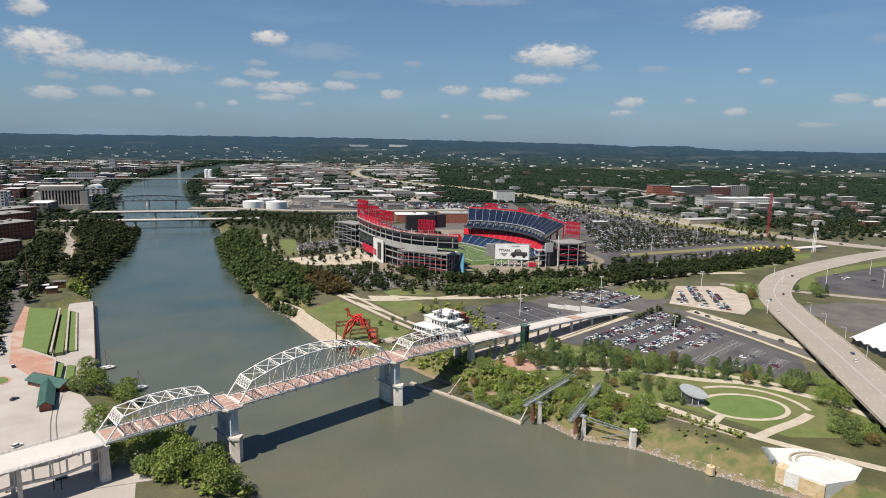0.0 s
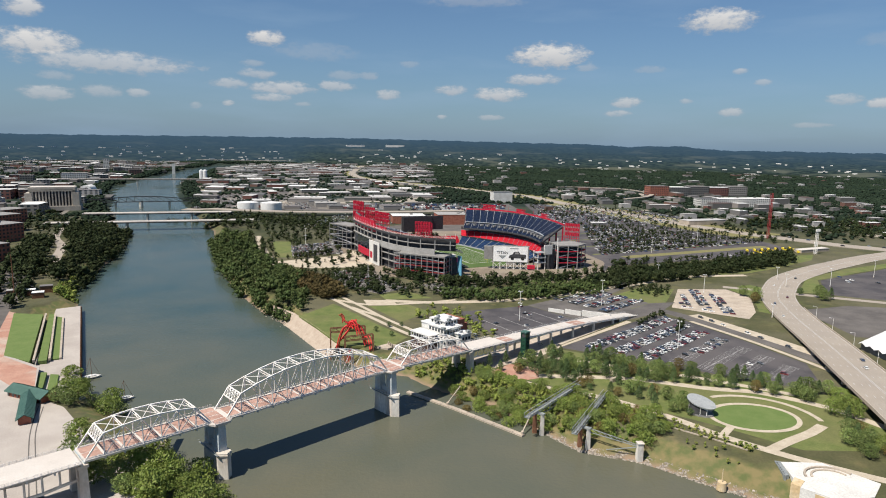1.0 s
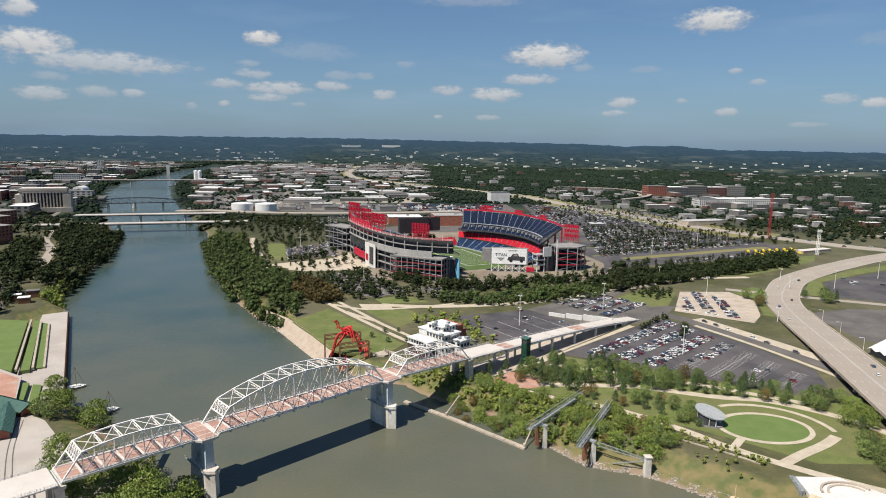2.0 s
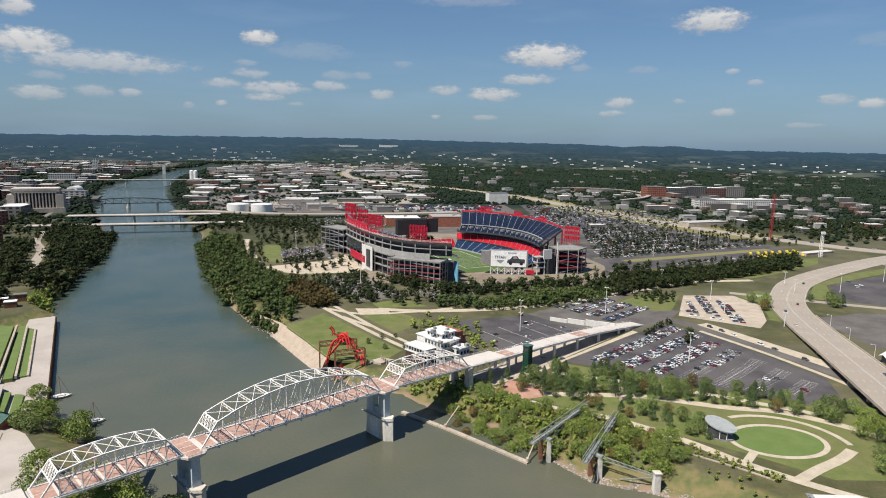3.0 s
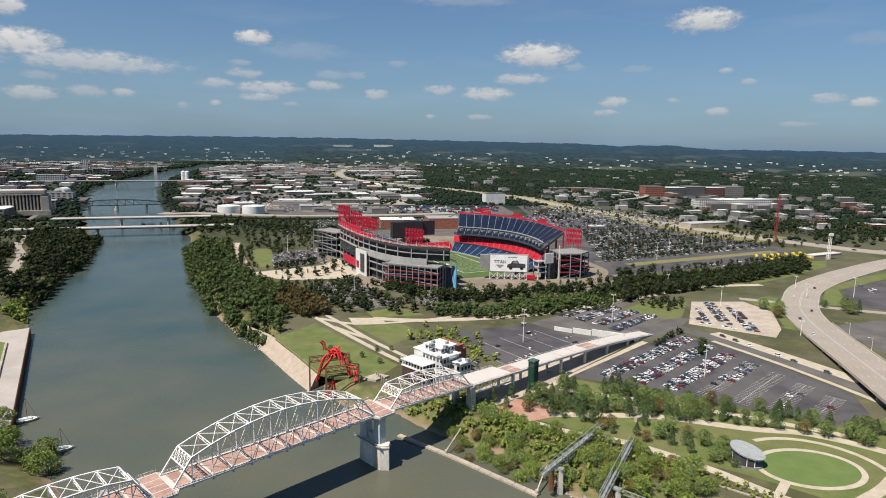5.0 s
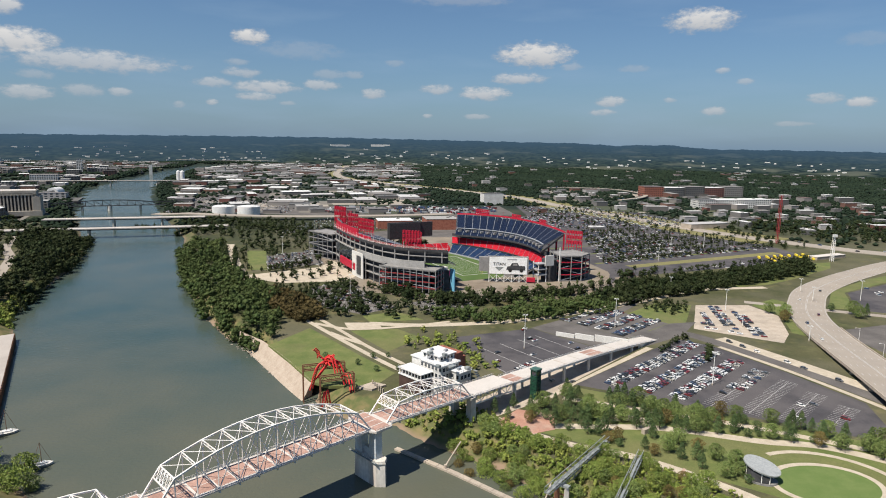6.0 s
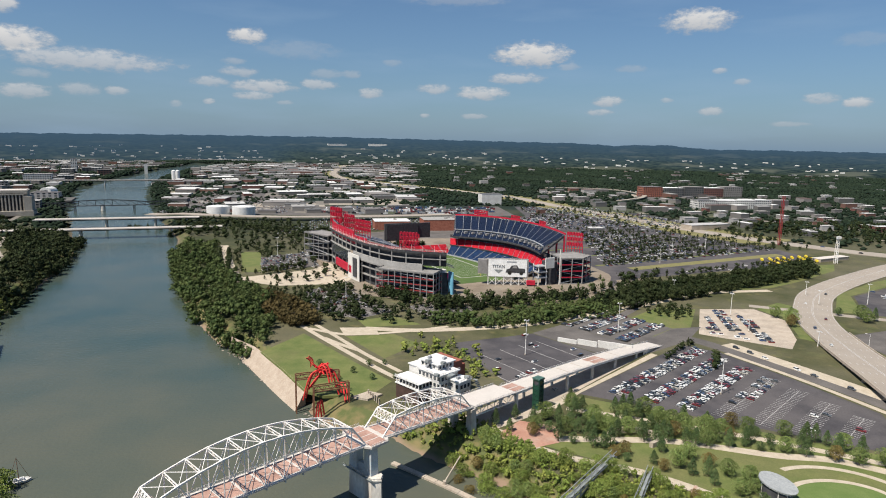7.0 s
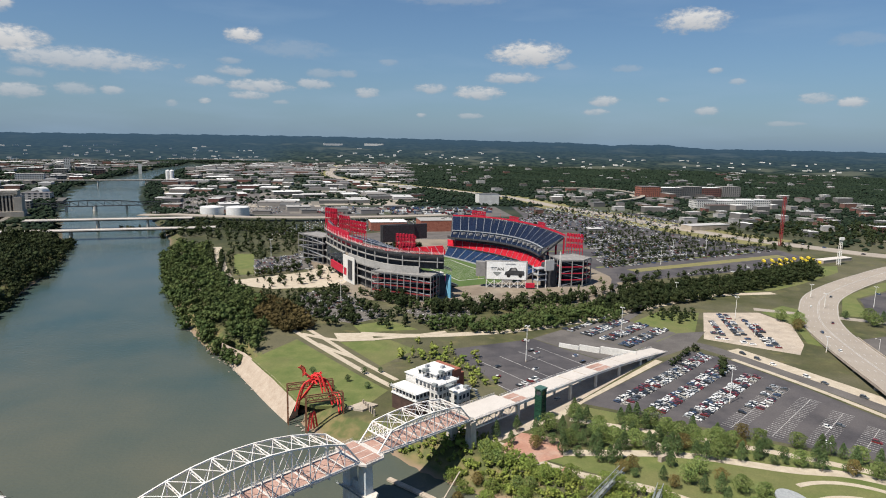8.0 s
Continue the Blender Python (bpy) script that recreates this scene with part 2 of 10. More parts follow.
M["pier_blue"] = surface("painted_pier_steel", (0.36, 0.42, 0.46), (0.50, 0.55, 0.58), 0.3, fine=1.0, rough=0.6, stain=(0.34, 0.25, 0.19), stain_scale=0.15, stain_amount=0.4)
M["navy"] = surface("navy_seats", (0.008, 0.017, 0.045), (0.013, 0.025, 0.060), 0.25, fine=1.4, rough=0.6, spread=0.12)
M["blue_seat"] = surface("blue_seats", (0.012, 0.032, 0.085), (0.018, 0.045, 0.11), 0.25, fine=1.4, rough=0.6, spread=0.1)
M["red_seat"] = surface("red_seats", (0.42, 0.012, 0.032), (0.54, 0.028, 0.045), 0.25, fine=1.4, rough=0.6, spread=0.1)
M["aisle"] = surface("aisle_concrete", (0.25, 0.265, 0.29), (0.35, 0.36, 0.38), 0.4, fine=1.5)
M["turf"] = surface("playing_field_turf", (0.062, 0.105, 0.030), (0.085, 0.130, 0.038), 0.08, fine=1.0)
M["white_wall"] = surface("white_render", (0.54, 0.53, 0.51), (0.66, 0.65, 0.62), 0.2, fine=1.2, stain=(0.42, 0.40, 0.37), stain_scale=0.1, stain_amount=0.35)
M["band"] = surface("stadium_concrete_band", (0.29, 0.285, 0.275), (0.37, 0.36, 0.35), 0.2, fine=1.0, bump=0.1, stain=(0.24, 0.23, 0.22), stain_scale=0.08, stain_amount=0.4)
M["limestone"] = surface("limestone", (0.33, 0.30, 0.26), (0.41, 0.375, 0.325), 0.15, fine=0.9, stain=(0.27, 0.245, 0.21), stain_scale=0.06, stain_amount=0.4)
M["grey_wall"] = surface("grey_concrete_wall", (0.19, 0.185, 0.18), (0.28, 0.27, 0.265), 0.2, fine=1.0, bump=0.1)
# near-black for dark walls, and for shade painted into recesses and open floors
M["dark_wall"] = surface("dark_wall_and_recess_shade", (0.035, 0.036, 0.04), (0.07, 0.07, 0.075), 0.3, fine=1.0)
M["brick"] = surface("red_brick", (0.22, 0.075, 0.05), (0.32, 0.13, 0.09), 0.3, fine=2.0, bump=0.2)
M["brick_dark"] = surface("dark_brick", (0.055, 0.035, 0.03), (0.10, 0.06, 0.05), 0.3, fine=2.0, bump=0.2)
M["quay"] = surface("pale_quay_paving", (0.36, 0.325, 0.295), (0.42, 0.38, 0.345), 0.06, fine=2.2, bump=0.05, stain=(0.29, 0.25, 0.225), stain_scale=0.035, stain_amount=0.45)
M["bark"] = surface("bark", (0.10, 0.075, 0.05), (0.17, 0.13, 0.09), 1.2, fine=4.0, local=True)
M["leaf"] = surface("tree_leaves", (0.100, 0.150, 0.042), (0.182, 0.222, 0.068), 0.35, fine=1.3, rough=0.6, spread=0.28)
M["leaf_dark"] = surface("dark_leaves", (0.055, 0.098, 0.035), (0.108, 0.148, 0.052), 0.35, fine=1.3, rough=0.6, spread=0.25)
M["leaf_light"] = surface("bright_leaves", (0.125, 0.185, 0.036), (0.20, 0.235, 0.058), 0.35, fine=1.3, rough=0.6, spread=0.2)
M["leaf_rust"] = surface("browning_leaves", (0.12, 0.09, 0.03), (0.18, 0.14, 0.045), 0.35, fine=1.3, rough=0.6, spread=0.25)
M["leaf_stuff"] = surface("wood_leaves", (0.016, 0.027, 0.01), (0.038, 0.046, 0.018), 0.06, fine=0.5, rough=0.7, spread=0.38, islands=True, spec=0.1)
M["leaf_bank"] = surface("undergrowth_leaves", (0.115, 0.175, 0.036), (0.225, 0.235, 0.060), 0.08, fine=0.6, rough=0.7, spread=0.3, islands=True, spec=0.1)
M["leaf_mid"] = surface("riverside_leaves", (0.036, 0.060, 0.019), (0.080, 0.100, 0.034), 0.05, fine=0.5, rough=0.7, spread=0.35, islands=True, spec=0.1)
M["leaf_brown"] = surface("turning_leaves", (0.055, 0.045, 0.018), (0.10, 0.075, 0.03), 0.05, fine=0.5, rough=0.7, spread=0.35, islands=True, spec=0.1)
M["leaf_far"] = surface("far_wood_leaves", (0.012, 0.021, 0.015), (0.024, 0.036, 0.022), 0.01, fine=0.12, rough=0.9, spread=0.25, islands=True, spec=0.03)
M["green_roof"] = surface("green_metal_roof", (0.045, 0.105, 0.088), (0.07, 0.135, 0.115), 0.4, fine=2.0, rough=0.5)
M["green_steel"] = surface("dark_green_steel", (0.012, 0.05, 0.032), (0.025, 0.08, 0.05), 0.5, fine=1.5, rough=0.5)
M["teal"] = surface("blue_banner", (0.10, 0.33, 0.50), (0.20, 0.45, 0.60), 0.2, fine=1.0)
M["pink"] = surface("pink_banner", (0.80, 0.06, 0.25), (0.90, 0.12, 0.32), 0.3, fine=1.0)
M["yellow"] = surface("yellow_paint", (0.70, 0.52, 0.03), (0.85, 0.65, 0.06), 0.5, fine=1.0, rough=0.5)
M["ochre"] = surface("ochre_concrete", (0.48, 0.35, 0.19), (0.58, 0.46, 0.30), 0.2, fine=0.9, bump=0.2, stain=(0.55, 0.46, 0.33), stain_scale=0.2, stain_amount=0.6)
M["bright_white"] = surface("white_panel", (0.76, 0.76, 0.75), (0.82, 0.82, 0.81), 0.2, fine=0.8, rough=0.5)
M["canopy"] = surface("grey_metal_canopy", (0.28, 0.295, 0.30), (0.33, 0.345, 0.35), 0.3, fine=1.2, rough=0.45)
M["rubber"] = surface("tyre_rubber", (0.015, 0.015, 0.015), (0.03, 0.03, 0.03), 3.0, rough=0.9, local=True)
M["tank"] = surface("white_tank_paint", (0.60, 0.60, 0.59), (0.72, 0.71, 0.70), 0.1, fine=0.6, rough=0.5)
M["riprap"] = surface("riprap_stone", (0.20, 0.175, 0.145), (0.32, 0.28, 0.24), 0.6, fine=1.6, bump=0.4, spread=0.3, islands=True)
M["glass"] = surface("dark_window_glass", (0.02, 0.025, 0.03), (0.04, 0.05, 0.06), 0.3, rough=0.08, spec=0.8)
M["car"] = choice("car_paint", [(0.72, 0.72, 0.70), (0.03, 0.03, 0.033), (0.30, 0.31, 0.32), (0.62, 0.62, 0.62), (0.09, 0.095, 0.10), (0.14, 0.02, 0.025), (0.75, 0.74, 0.72), (0.045, 0.07, 0.13), (0.02, 0.02, 0.022), (0.42, 0.40, 0.36), (0.16, 0.02, 0.02), (0.70, 0.70, 0.70)], rough=0.3, coat=0.5)
M["car_stuff"] = choice("far_car_paint", [(0.70, 0.70, 0.68), (0.03, 0.03, 0.033), (0.32, 0.33, 0.34), (0.60, 0.60, 0.60), (0.09, 0.095, 0.10), (0.05, 0.05, 0.055), (0.75, 0.74, 0.72), (0.16, 0.03, 0.03), (0.05, 0.08, 0.16), (0.02, 0.02, 0.022)], islands=True, rough=0.35)
M["far_wall"] = choice("far_building_walls", [(0.24, 0.225, 0.21), (0.14, 0.135, 0.13), (0.14, 0.06, 0.05), (0.19, 0.175, 0.16), (0.34, 0.33, 0.325), (0.10, 0.10, 0.10), (0.16, 0.085, 0.065), (0.22, 0.205, 0.195)], rough=0.85)
M["town_roof"] = choice("distant_roofs", [(0.30, 0.29, 0.28), (0.16, 0.155, 0.15), (0.44, 0.43, 0.42), (0.09, 0.09, 0.09), (0.26, 0.25, 0.245), (0.62, 0.61, 0.60), (0.13, 0.09, 0.08)], islands=True, rough=0.85)
M["town_wall"] = choice("distant_walls", [(0.22, 0.20, 0.19), (0.12, 0.115, 0.11), (0.13, 0.065, 0.05), (0.32, 0.31, 0.30)], islands=True, rough=0.85)
M["yard"] = choice("yard_surfaces", [(0.19, 0.17, 0.145), (0.30, 0.265, 0.22), (0.10, 0.095, 0.09), (0.085, 0.085, 0.045), (0.16, 0.145, 0.125), (0.05, 0.058, 0.03)], islands=True, rough=0.9)
M["far_roof"] = choice("far_building_roofs", [(0.46, 0.455, 0.45), (0.10, 0.10, 0.10), (0.30, 0.29, 0.28), (0.68, 0.68, 0.67), (0.14, 0.13, 0.13), (0.40, 0.39, 0.385), (0.22, 0.205, 0.195), (0.58, 0.58, 0.57)], rough=0.85)

# bare sandy soil low on the banks
gm = M["ground"].node_tree
gb = gm.nodes["Principled BSDF"]
g_from = gb.inputs["Base Color"].links[0].from_socket
g_sep = gm.nodes.new("ShaderNodeSeparateXYZ")
gm.links.new(gm.nodes.new("ShaderNodeNewGeometry").outputs["Position"], g_sep.inputs[0])
g_wob = gm.nodes.new("ShaderNodeTexNoise")
g_wob.inputs["Scale"].default_value = 0.07
gm.links.new(gm.nodes.new("ShaderNodeNewGeometry").outputs["Position"], g_wob.inputs["Vector"])
g_add = gm.nodes.new("ShaderNodeMath")
g_add.operation = "MULTIPLY_ADD"
g_add.inputs[1].default_value = 4.0
gm.links.new(g_wob.outputs["Fac"], g_add.inputs[0])
gm.links.new(g_sep.outputs[2], g_add.inputs[2])
g_map = gm.nodes.new("ShaderNodeMapRange")
g_map.inputs["From Min"].default_value, g_map.inputs["From Max"].default_value = 2.2, 3.8
gm.links.new(g_add.outputs[0], g_map.inputs["Value"])
g_mix = gm.nodes.new("ShaderNodeMixRGB")
g_mix.inputs[1].default_value = (0.23, 0.165, 0.115, 1)
gm.links.new(g_map.outputs[0], g_mix.inputs[0])
g_dry = gm.nodes.new("ShaderNodeMapRange")
g_dry.inputs["From Min"].default_value, g_dry.inputs["From Max"].default_value, g_dry.inputs["To Min"].default_value, g_dry.inputs["To Max"].default_value = 9.6, 10.8, 0.75, 0.0
gm.links.new(g_add.outputs[0], g_dry.inputs["Value"])
g_mix2 = gm.nodes.new("ShaderNodeMixRGB")
g_tuft = gm.nodes.new("ShaderNodeTexNoise")
g_tuft.inputs["Scale"].default_value, g_tuft.inputs["Detail"].default_value = 0.16, 6
gm.links.new(gm.nodes.new("ShaderNodeNewGeometry").outputs["Position"], g_tuft.inputs["Vector"])
g_tr = gm.nodes.new("ShaderNodeMapRange")
g_tr.inputs["From Min"].default_value, g_tr.inputs["From Max"].default_value = 0.4, 0.62
gm.links.new(g_tuft.outputs["Fac"], g_tr.inputs["Value"])
g_hay = gm.nodes.new("ShaderNodeMixRGB")
g_hay.inputs[1].default_value, g_hay.inputs[2].default_value = (0.095, 0.115, 0.038, 1), (0.205, 0.165, 0.075, 1)
gm.links.new(g_tr.outputs[0], g_hay.inputs[0])
gm.links.new(g_hay.outputs[0], g_mix2.inputs[2])
gm.links.new(g_dry.outputs[0], g_mix2.inputs[0])
gm.links.new(g_from, g_mix2.inputs[1])
gm.links.new(g_mix2.outputs[0], g_mix.inputs[2])
# beyond the parkland the soil lies under scrub and wood
g_dist = gm.nodes.new("ShaderNodeMapRange")
g_dist.inputs["From Min"].default_value, g_dist.inputs["From Max"].default_value = 850, 1500
gm.links.new(g_sep.outputs[1], g_dist.inputs["Value"])
g_patch = gm.nodes.new("ShaderNodeTexNoise")
g_patch.inputs["Scale"].default_value, g_patch.inputs["Detail"].default_value = 0.006, 6
gm.links.new(gm.nodes.new("ShaderNodeNewGeometry").outputs["Position"], g_patch.inputs["Vector"])
g_scrub = gm.nodes.new("ShaderNodeMixRGB")
g_scrub.inputs[1].default_value, g_scrub.inputs[2].default_value = (0.012, 0.022, 0.014, 1), (0.045, 0.052, 0.030, 1)
g_pr = gm.nodes.new("ShaderNodeMapRange")
g_pr.inputs["From Min"].default_value, g_pr.inputs["From Max"].default_value = 0.48, 0.70
gm.links.new(g_patch.outputs["Fac"], g_pr.inputs["Value"])
gm.links.new(g_pr.outputs[0], g_scrub.inputs[0])
g_last = gm.nodes.new("ShaderNodeMixRGB")
gm.links.new(g_dist.outputs[0], g_last.inputs[0])
gm.links.new(g_mix.outputs[0], g_last.inputs[1])
gm.links.new(g_scrub.outputs[0], g_last.inputs[2])
gm.links.new(g_last.outputs[0], gb.inputs["Base Color"])

# the last wooded country before the horizon, pale blue with distance by painted haze
fh = bpy.data.materials.new("hazed_far_hills")
fh.use_nodes = True
nt = fh.node_tree
bs = nt.nodes["Principled BSDF"]
bs.inputs["Roughness"].default_value, bs.inputs["Specular IOR Level"].default_value = 0.95, 0.0
pos = nt.nodes.new("ShaderNodeNewGeometry").outputs["Position"]
grain, patch, mp = nt.nodes.new("ShaderNodeTexNoise"), nt.nodes.new("ShaderNodeTexNoise"), nt.nodes.new("ShaderNodeMapping")
mp.inputs["Scale"].default_value = (1, 1, 9)
nt.links.new(pos, mp.inputs["Vector"])
for nd, k, det in ((grain, 0.028, 4), (patch, 0.004, 4)):
    nd.inputs["Scale"].default_value, nd.inputs["Detail"].default_value = k, det
    nt.links.new(mp.outputs[0], nd.inputs["Vector"])
woods, fields = nt.nodes.new("ShaderNodeMixRGB"), nt.nodes.new("ShaderNodeMixRGB")
woods.inputs[1].default_value, woods.inputs[2].default_value = (0.005, 0.009, 0.008, 1), (0.040, 0.054, 0.036, 1)
spread_ = nt.nodes.new("ShaderNodeMapRange")
spread_.inputs["From Min"].default_value, spread_.inputs["From Max"].default_value = 0.36, 0.66
nt.links.new(grain.outputs["Fac"], spread_.inputs["Value"])
nt.links.new(spread_.outputs[0], woods.inputs[0])
open_land = nt.nodes.new("ShaderNodeMapRange")
open_land.inputs["From Min"].default_value, open_land.inputs["From Max"].default_value, open_land.inputs["To Max"].default_value = 0.57, 0.66, 0.75
nt.links.new(patch.outputs["Fac"], open_land.inputs["Value"])
fields.inputs[2].default_value = (0.095, 0.10, 0.072, 1)
nt.links.new(open_land.outputs[0], fields.inputs[0])
nt.links.new(woods.outputs[0], fields.inputs[1])
nt.links.new(fields.outputs[0], bs.inputs["Base Color"])
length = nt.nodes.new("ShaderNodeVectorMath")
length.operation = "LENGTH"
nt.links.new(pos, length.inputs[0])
# haze share by distance from the origin, mixed in as pale blue emission
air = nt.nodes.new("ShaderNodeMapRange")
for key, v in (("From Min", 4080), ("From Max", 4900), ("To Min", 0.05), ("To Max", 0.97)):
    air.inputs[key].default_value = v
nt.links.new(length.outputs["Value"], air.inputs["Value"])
haze_glow, both = nt.nodes.new("ShaderNodeEmission"), nt.nodes.new("ShaderNodeMixShader")
haze_glow.inputs["Color"].default_value, haze_glow.inputs["Strength"].default_value = (0.042, 0.080, 0.122, 1), 1.0
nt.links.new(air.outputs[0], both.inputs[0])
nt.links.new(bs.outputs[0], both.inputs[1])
nt.links.new(haze_glow.outputs[0], both.inputs[2])
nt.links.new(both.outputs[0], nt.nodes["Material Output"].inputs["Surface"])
M["hazed_far_hills"] = fh

# murky river water
wm = bpy.data.materials.new("river_water")
wm.use_nodes = True
nt = wm.node_tree
bs = nt.nodes["Principled BSDF"]
bs.inputs["Roughness"].default_value, bs.inputs["IOR"].default_value = 0.1, 1.24
pos = nt.nodes.new("ShaderNodeNewGeometry").outputs["Position"]
no = nt.nodes.new("ShaderNodeTexNoise")
no.inputs["Scale"].default_value, no.inputs["Detail"].default_value = 0.014, 5
nt.links.new(pos, no.inputs["Vector"])
mx = nt.nodes.new("ShaderNodeMixRGB")
mx.inputs[1].default_value, mx.inputs[2].default_value = (0.038, 0.066, 0.062, 1), (0.124, 0.116, 0.080, 1)
# teal at high y, browner towards low y, broken up by noise
sep, downstream, sum_ = nt.nodes.new("ShaderNodeSeparateXYZ"), nt.nodes.new("ShaderNodeMapRange"), nt.nodes.new("ShaderNodeMath")
nt.links.new(pos, sep.inputs[0])
for key, v in (("From Min", 620), ("From Max", 240), ("To Min", -0.30), ("To Max", 0.32)):
    downstream.inputs[key].default_value = v
nt.links.new(sep.outputs[1], downstream.inputs["Value"])
sum_.use_clamp = True
nt.links.new(downstream.outputs[0], sum_.inputs[0])
nt.links.new(no.outputs["Fac"], sum_.inputs[1])
nt.links.new(sum_.outputs[0], mx.inputs[0])
nt.links.new(mx.outputs[0], bs.inputs["Base Color"])
rip = nt.nodes.new("ShaderNodeTexNoise")
rip.inputs["Scale"].default_value, rip.inputs["Detail"].default_value = 0.45, 4
nt.links.new(pos, rip.inputs["Vector"])
bu = nt.nodes.new("ShaderNodeBump")
bu.inputs["Strength"].default_value, bu.inputs["Distance"].default_value = 0.75, 0.3
nt.links.new(rip.outputs["Fac"], bu.inputs["Height"])
nt.links.new(bu.outputs[0], bs.inputs["Normal"])
M["water"] = wm

# ---- helpers of this place ----
E_DIR, N_DIR, B_O = Vector((0.775, 0.632, 0)), Vector((0.632, -0.775, 0)), Vector((-75.4, 289.9, 0))
LAND = 9.0


def br(s, n, z):
    """A point of the bridge: s along it from the west pier, n across it towards the south, z up."""
    return B_O + E_DIR * s + N_DIR * n + Vector((0, 0, z))


def empty(name, label, category, group="", at=(0, 0, 0), kind=""):
    ob = new(name)
    ob.location = at
    ob.empty_display_size = 0.5
    return tagged(ob, label, category, group, kind)


def mesh_of(name, bm, material, smooth=False):
    me = bpy.data.meshes.new(name)
    bm.to_mesh(me)
    bm.free()
    for m in material if isinstance(material, (list, tuple)) else [material]:
        me.materials.append(m)
    if smooth:
        me.polygons.foreach_set("use_smooth", [True] * len(me.polygons))
    return me


def part(name, bm, material, parent=None, label="", smooth=False):
    """Links a bmesh, given in the world's metres, as one mesh under a thing or under a part."""
    ob = new(name, mesh_of(name, bm, material, smooth))
    if parent is not None:
        ob.parent = parent
        world_parent = Matrix.Translation(parent.location)
        up = parent.parent
        while up is not None:
            world_parent = Matrix.Translation(up.location) @ world_parent
            up = up.parent
        ob.data.transform(world_parent.inverted())
    return tagged(ob, label)


def setting(name, bm, material, label, category, kind="structure", smooth=False):
    return tagged(new(name, mesh_of(name, bm, material, smooth)), label, category, "", kind)


def box(bm, c, size, turn=0.0, mat=0):
    """A box centred at c, turned about z by radians."""
    x, y, z = size[0] / 2, size[1] / 2, size[2] / 2
    ca, sa = math.cos(turn), math.sin(turn)
    vs = [bm.verts.new((c[0] + i * x * ca - j * y * sa, c[1] + i * x * sa + j * y * ca, c[2] + k * z)) for k in (-1, 1) for i, j in ((-1, -1), (1, -1), (1, 1), (-1, 1))]
    for f in ((3, 2, 1, 0), (4, 5, 6, 7), (0, 1, 5, 4), (1, 2, 6, 5), (2, 3, 7, 6), (3, 0, 4, 7)):
        bm.faces.new([vs[i] for i in f]).material_index = mat


def beam(bm, a, b, w, h, mat=0, up=Vector((0, 0, 1))):
    """A straight bar of width w and depth h from a to b."""
    a, b = Vector(a), Vector(b)
    d = (b - a).normalized()
    side = d.cross(up)
    if side.length < 1e-4:
        side = d.cross(Vector((1, 0, 0)))
    side.normalize()
    top = side.cross(d).normalized()
    vs = [bm.verts.new(p + side * (i * w / 2) + top * (j * h / 2)) for p in (a, b) for i, j in ((-1, -1), (1, -1), (1, 1), (-1, 1))]
    for f in ((3, 2, 1, 0), (4, 5, 6, 7), (0, 1, 5, 4), (1, 2, 6, 5), (2, 3, 7, 6), (3, 0, 4, 7)):
        bm.faces.new([vs[i] for i in f]).material_index = mat


def prism(bm, outline, z0, z1, mat=0, taper=1.0):
    """A slab or block with that outline (x, y), from z0 to z1; taper: how much the top shrinks."""
    area = sum(a[0] * b[1] - b[0] * a[1] for a, b in zip(outline, outline[1:] + outline[:1]))
    if area < 0:
        outline = outline[::-1]
    cx, cy = sum(p[0] for p in outline) / len(outline), sum(p[1] for p in outline) / len(outline)
    lo = [bm.verts.new((p[0], p[1], z0)) for p in outline]
    hi = [bm.verts.new((cx + (p[0] - cx) * taper, cy + (p[1] - cy) * taper, z1)) for p in outline]
    n = len(outline)
    bm.faces.new(hi).material_index = mat
    bm.faces.new(lo[::-1]).material_index = mat
    for i in range(n):
        bm.faces.new((lo[i], lo[(i + 1) % n], hi[(i + 1) % n], hi[i])).material_index = mat


def tube(bm, a, b, r0, r1, sides=8, mat=0):
    a, b = Vector(a), Vector(b)
    d = (b - a).normalized()
    u = d.orthogonal().normalized()
    v = d.cross(u)
    ra = [bm.verts.new(a + (u * math.cos(k) + v * math.sin(k)) * r0) for k in (i * math.tau / sides for i in range(sides))]
    rb = [bm.verts.new(b + (u * math.cos(k) + v * math.sin(k)) * r1) for k in (i * math.tau / sides for i in range(sides))]
    for i in range(sides):
        bm.faces.new((ra[i], ra[(i + 1) % sides], rb[(i + 1) % sides], rb[i])).material_index = mat
    bm.faces.new(ra[::-1]).material_index = mat
    bm.faces.new(rb).material_index = mat


def smooth_line(points, step=4.0):
    """A smooth line through the points (Catmull-Rom), about step metres between its points."""
    pts = [Vector((*p, 0)) if len(p) == 2 else Vector(p) for p in points]
    pts = [pts[0] * 2 - pts[1]] + pts + [pts[-1] * 2 - pts[-2]]
    out = []
    for i in range(1, len(pts) - 2):
        p0, p1, p2, p3 = pts[i - 1:i + 3]
        k = max(1, int((p2 - p1).length / step))
        for j in range(k):
            t = j / k
            out.append(0.5 * (2 * p1 + (p2 - p0) * t + (2 * p0 - 5 * p1 + 4 * p2 - p3) * t * t + (3 * p1 - p0 - 3 * p2 + p3) * t ** 3))
    return out + [pts[-2]]


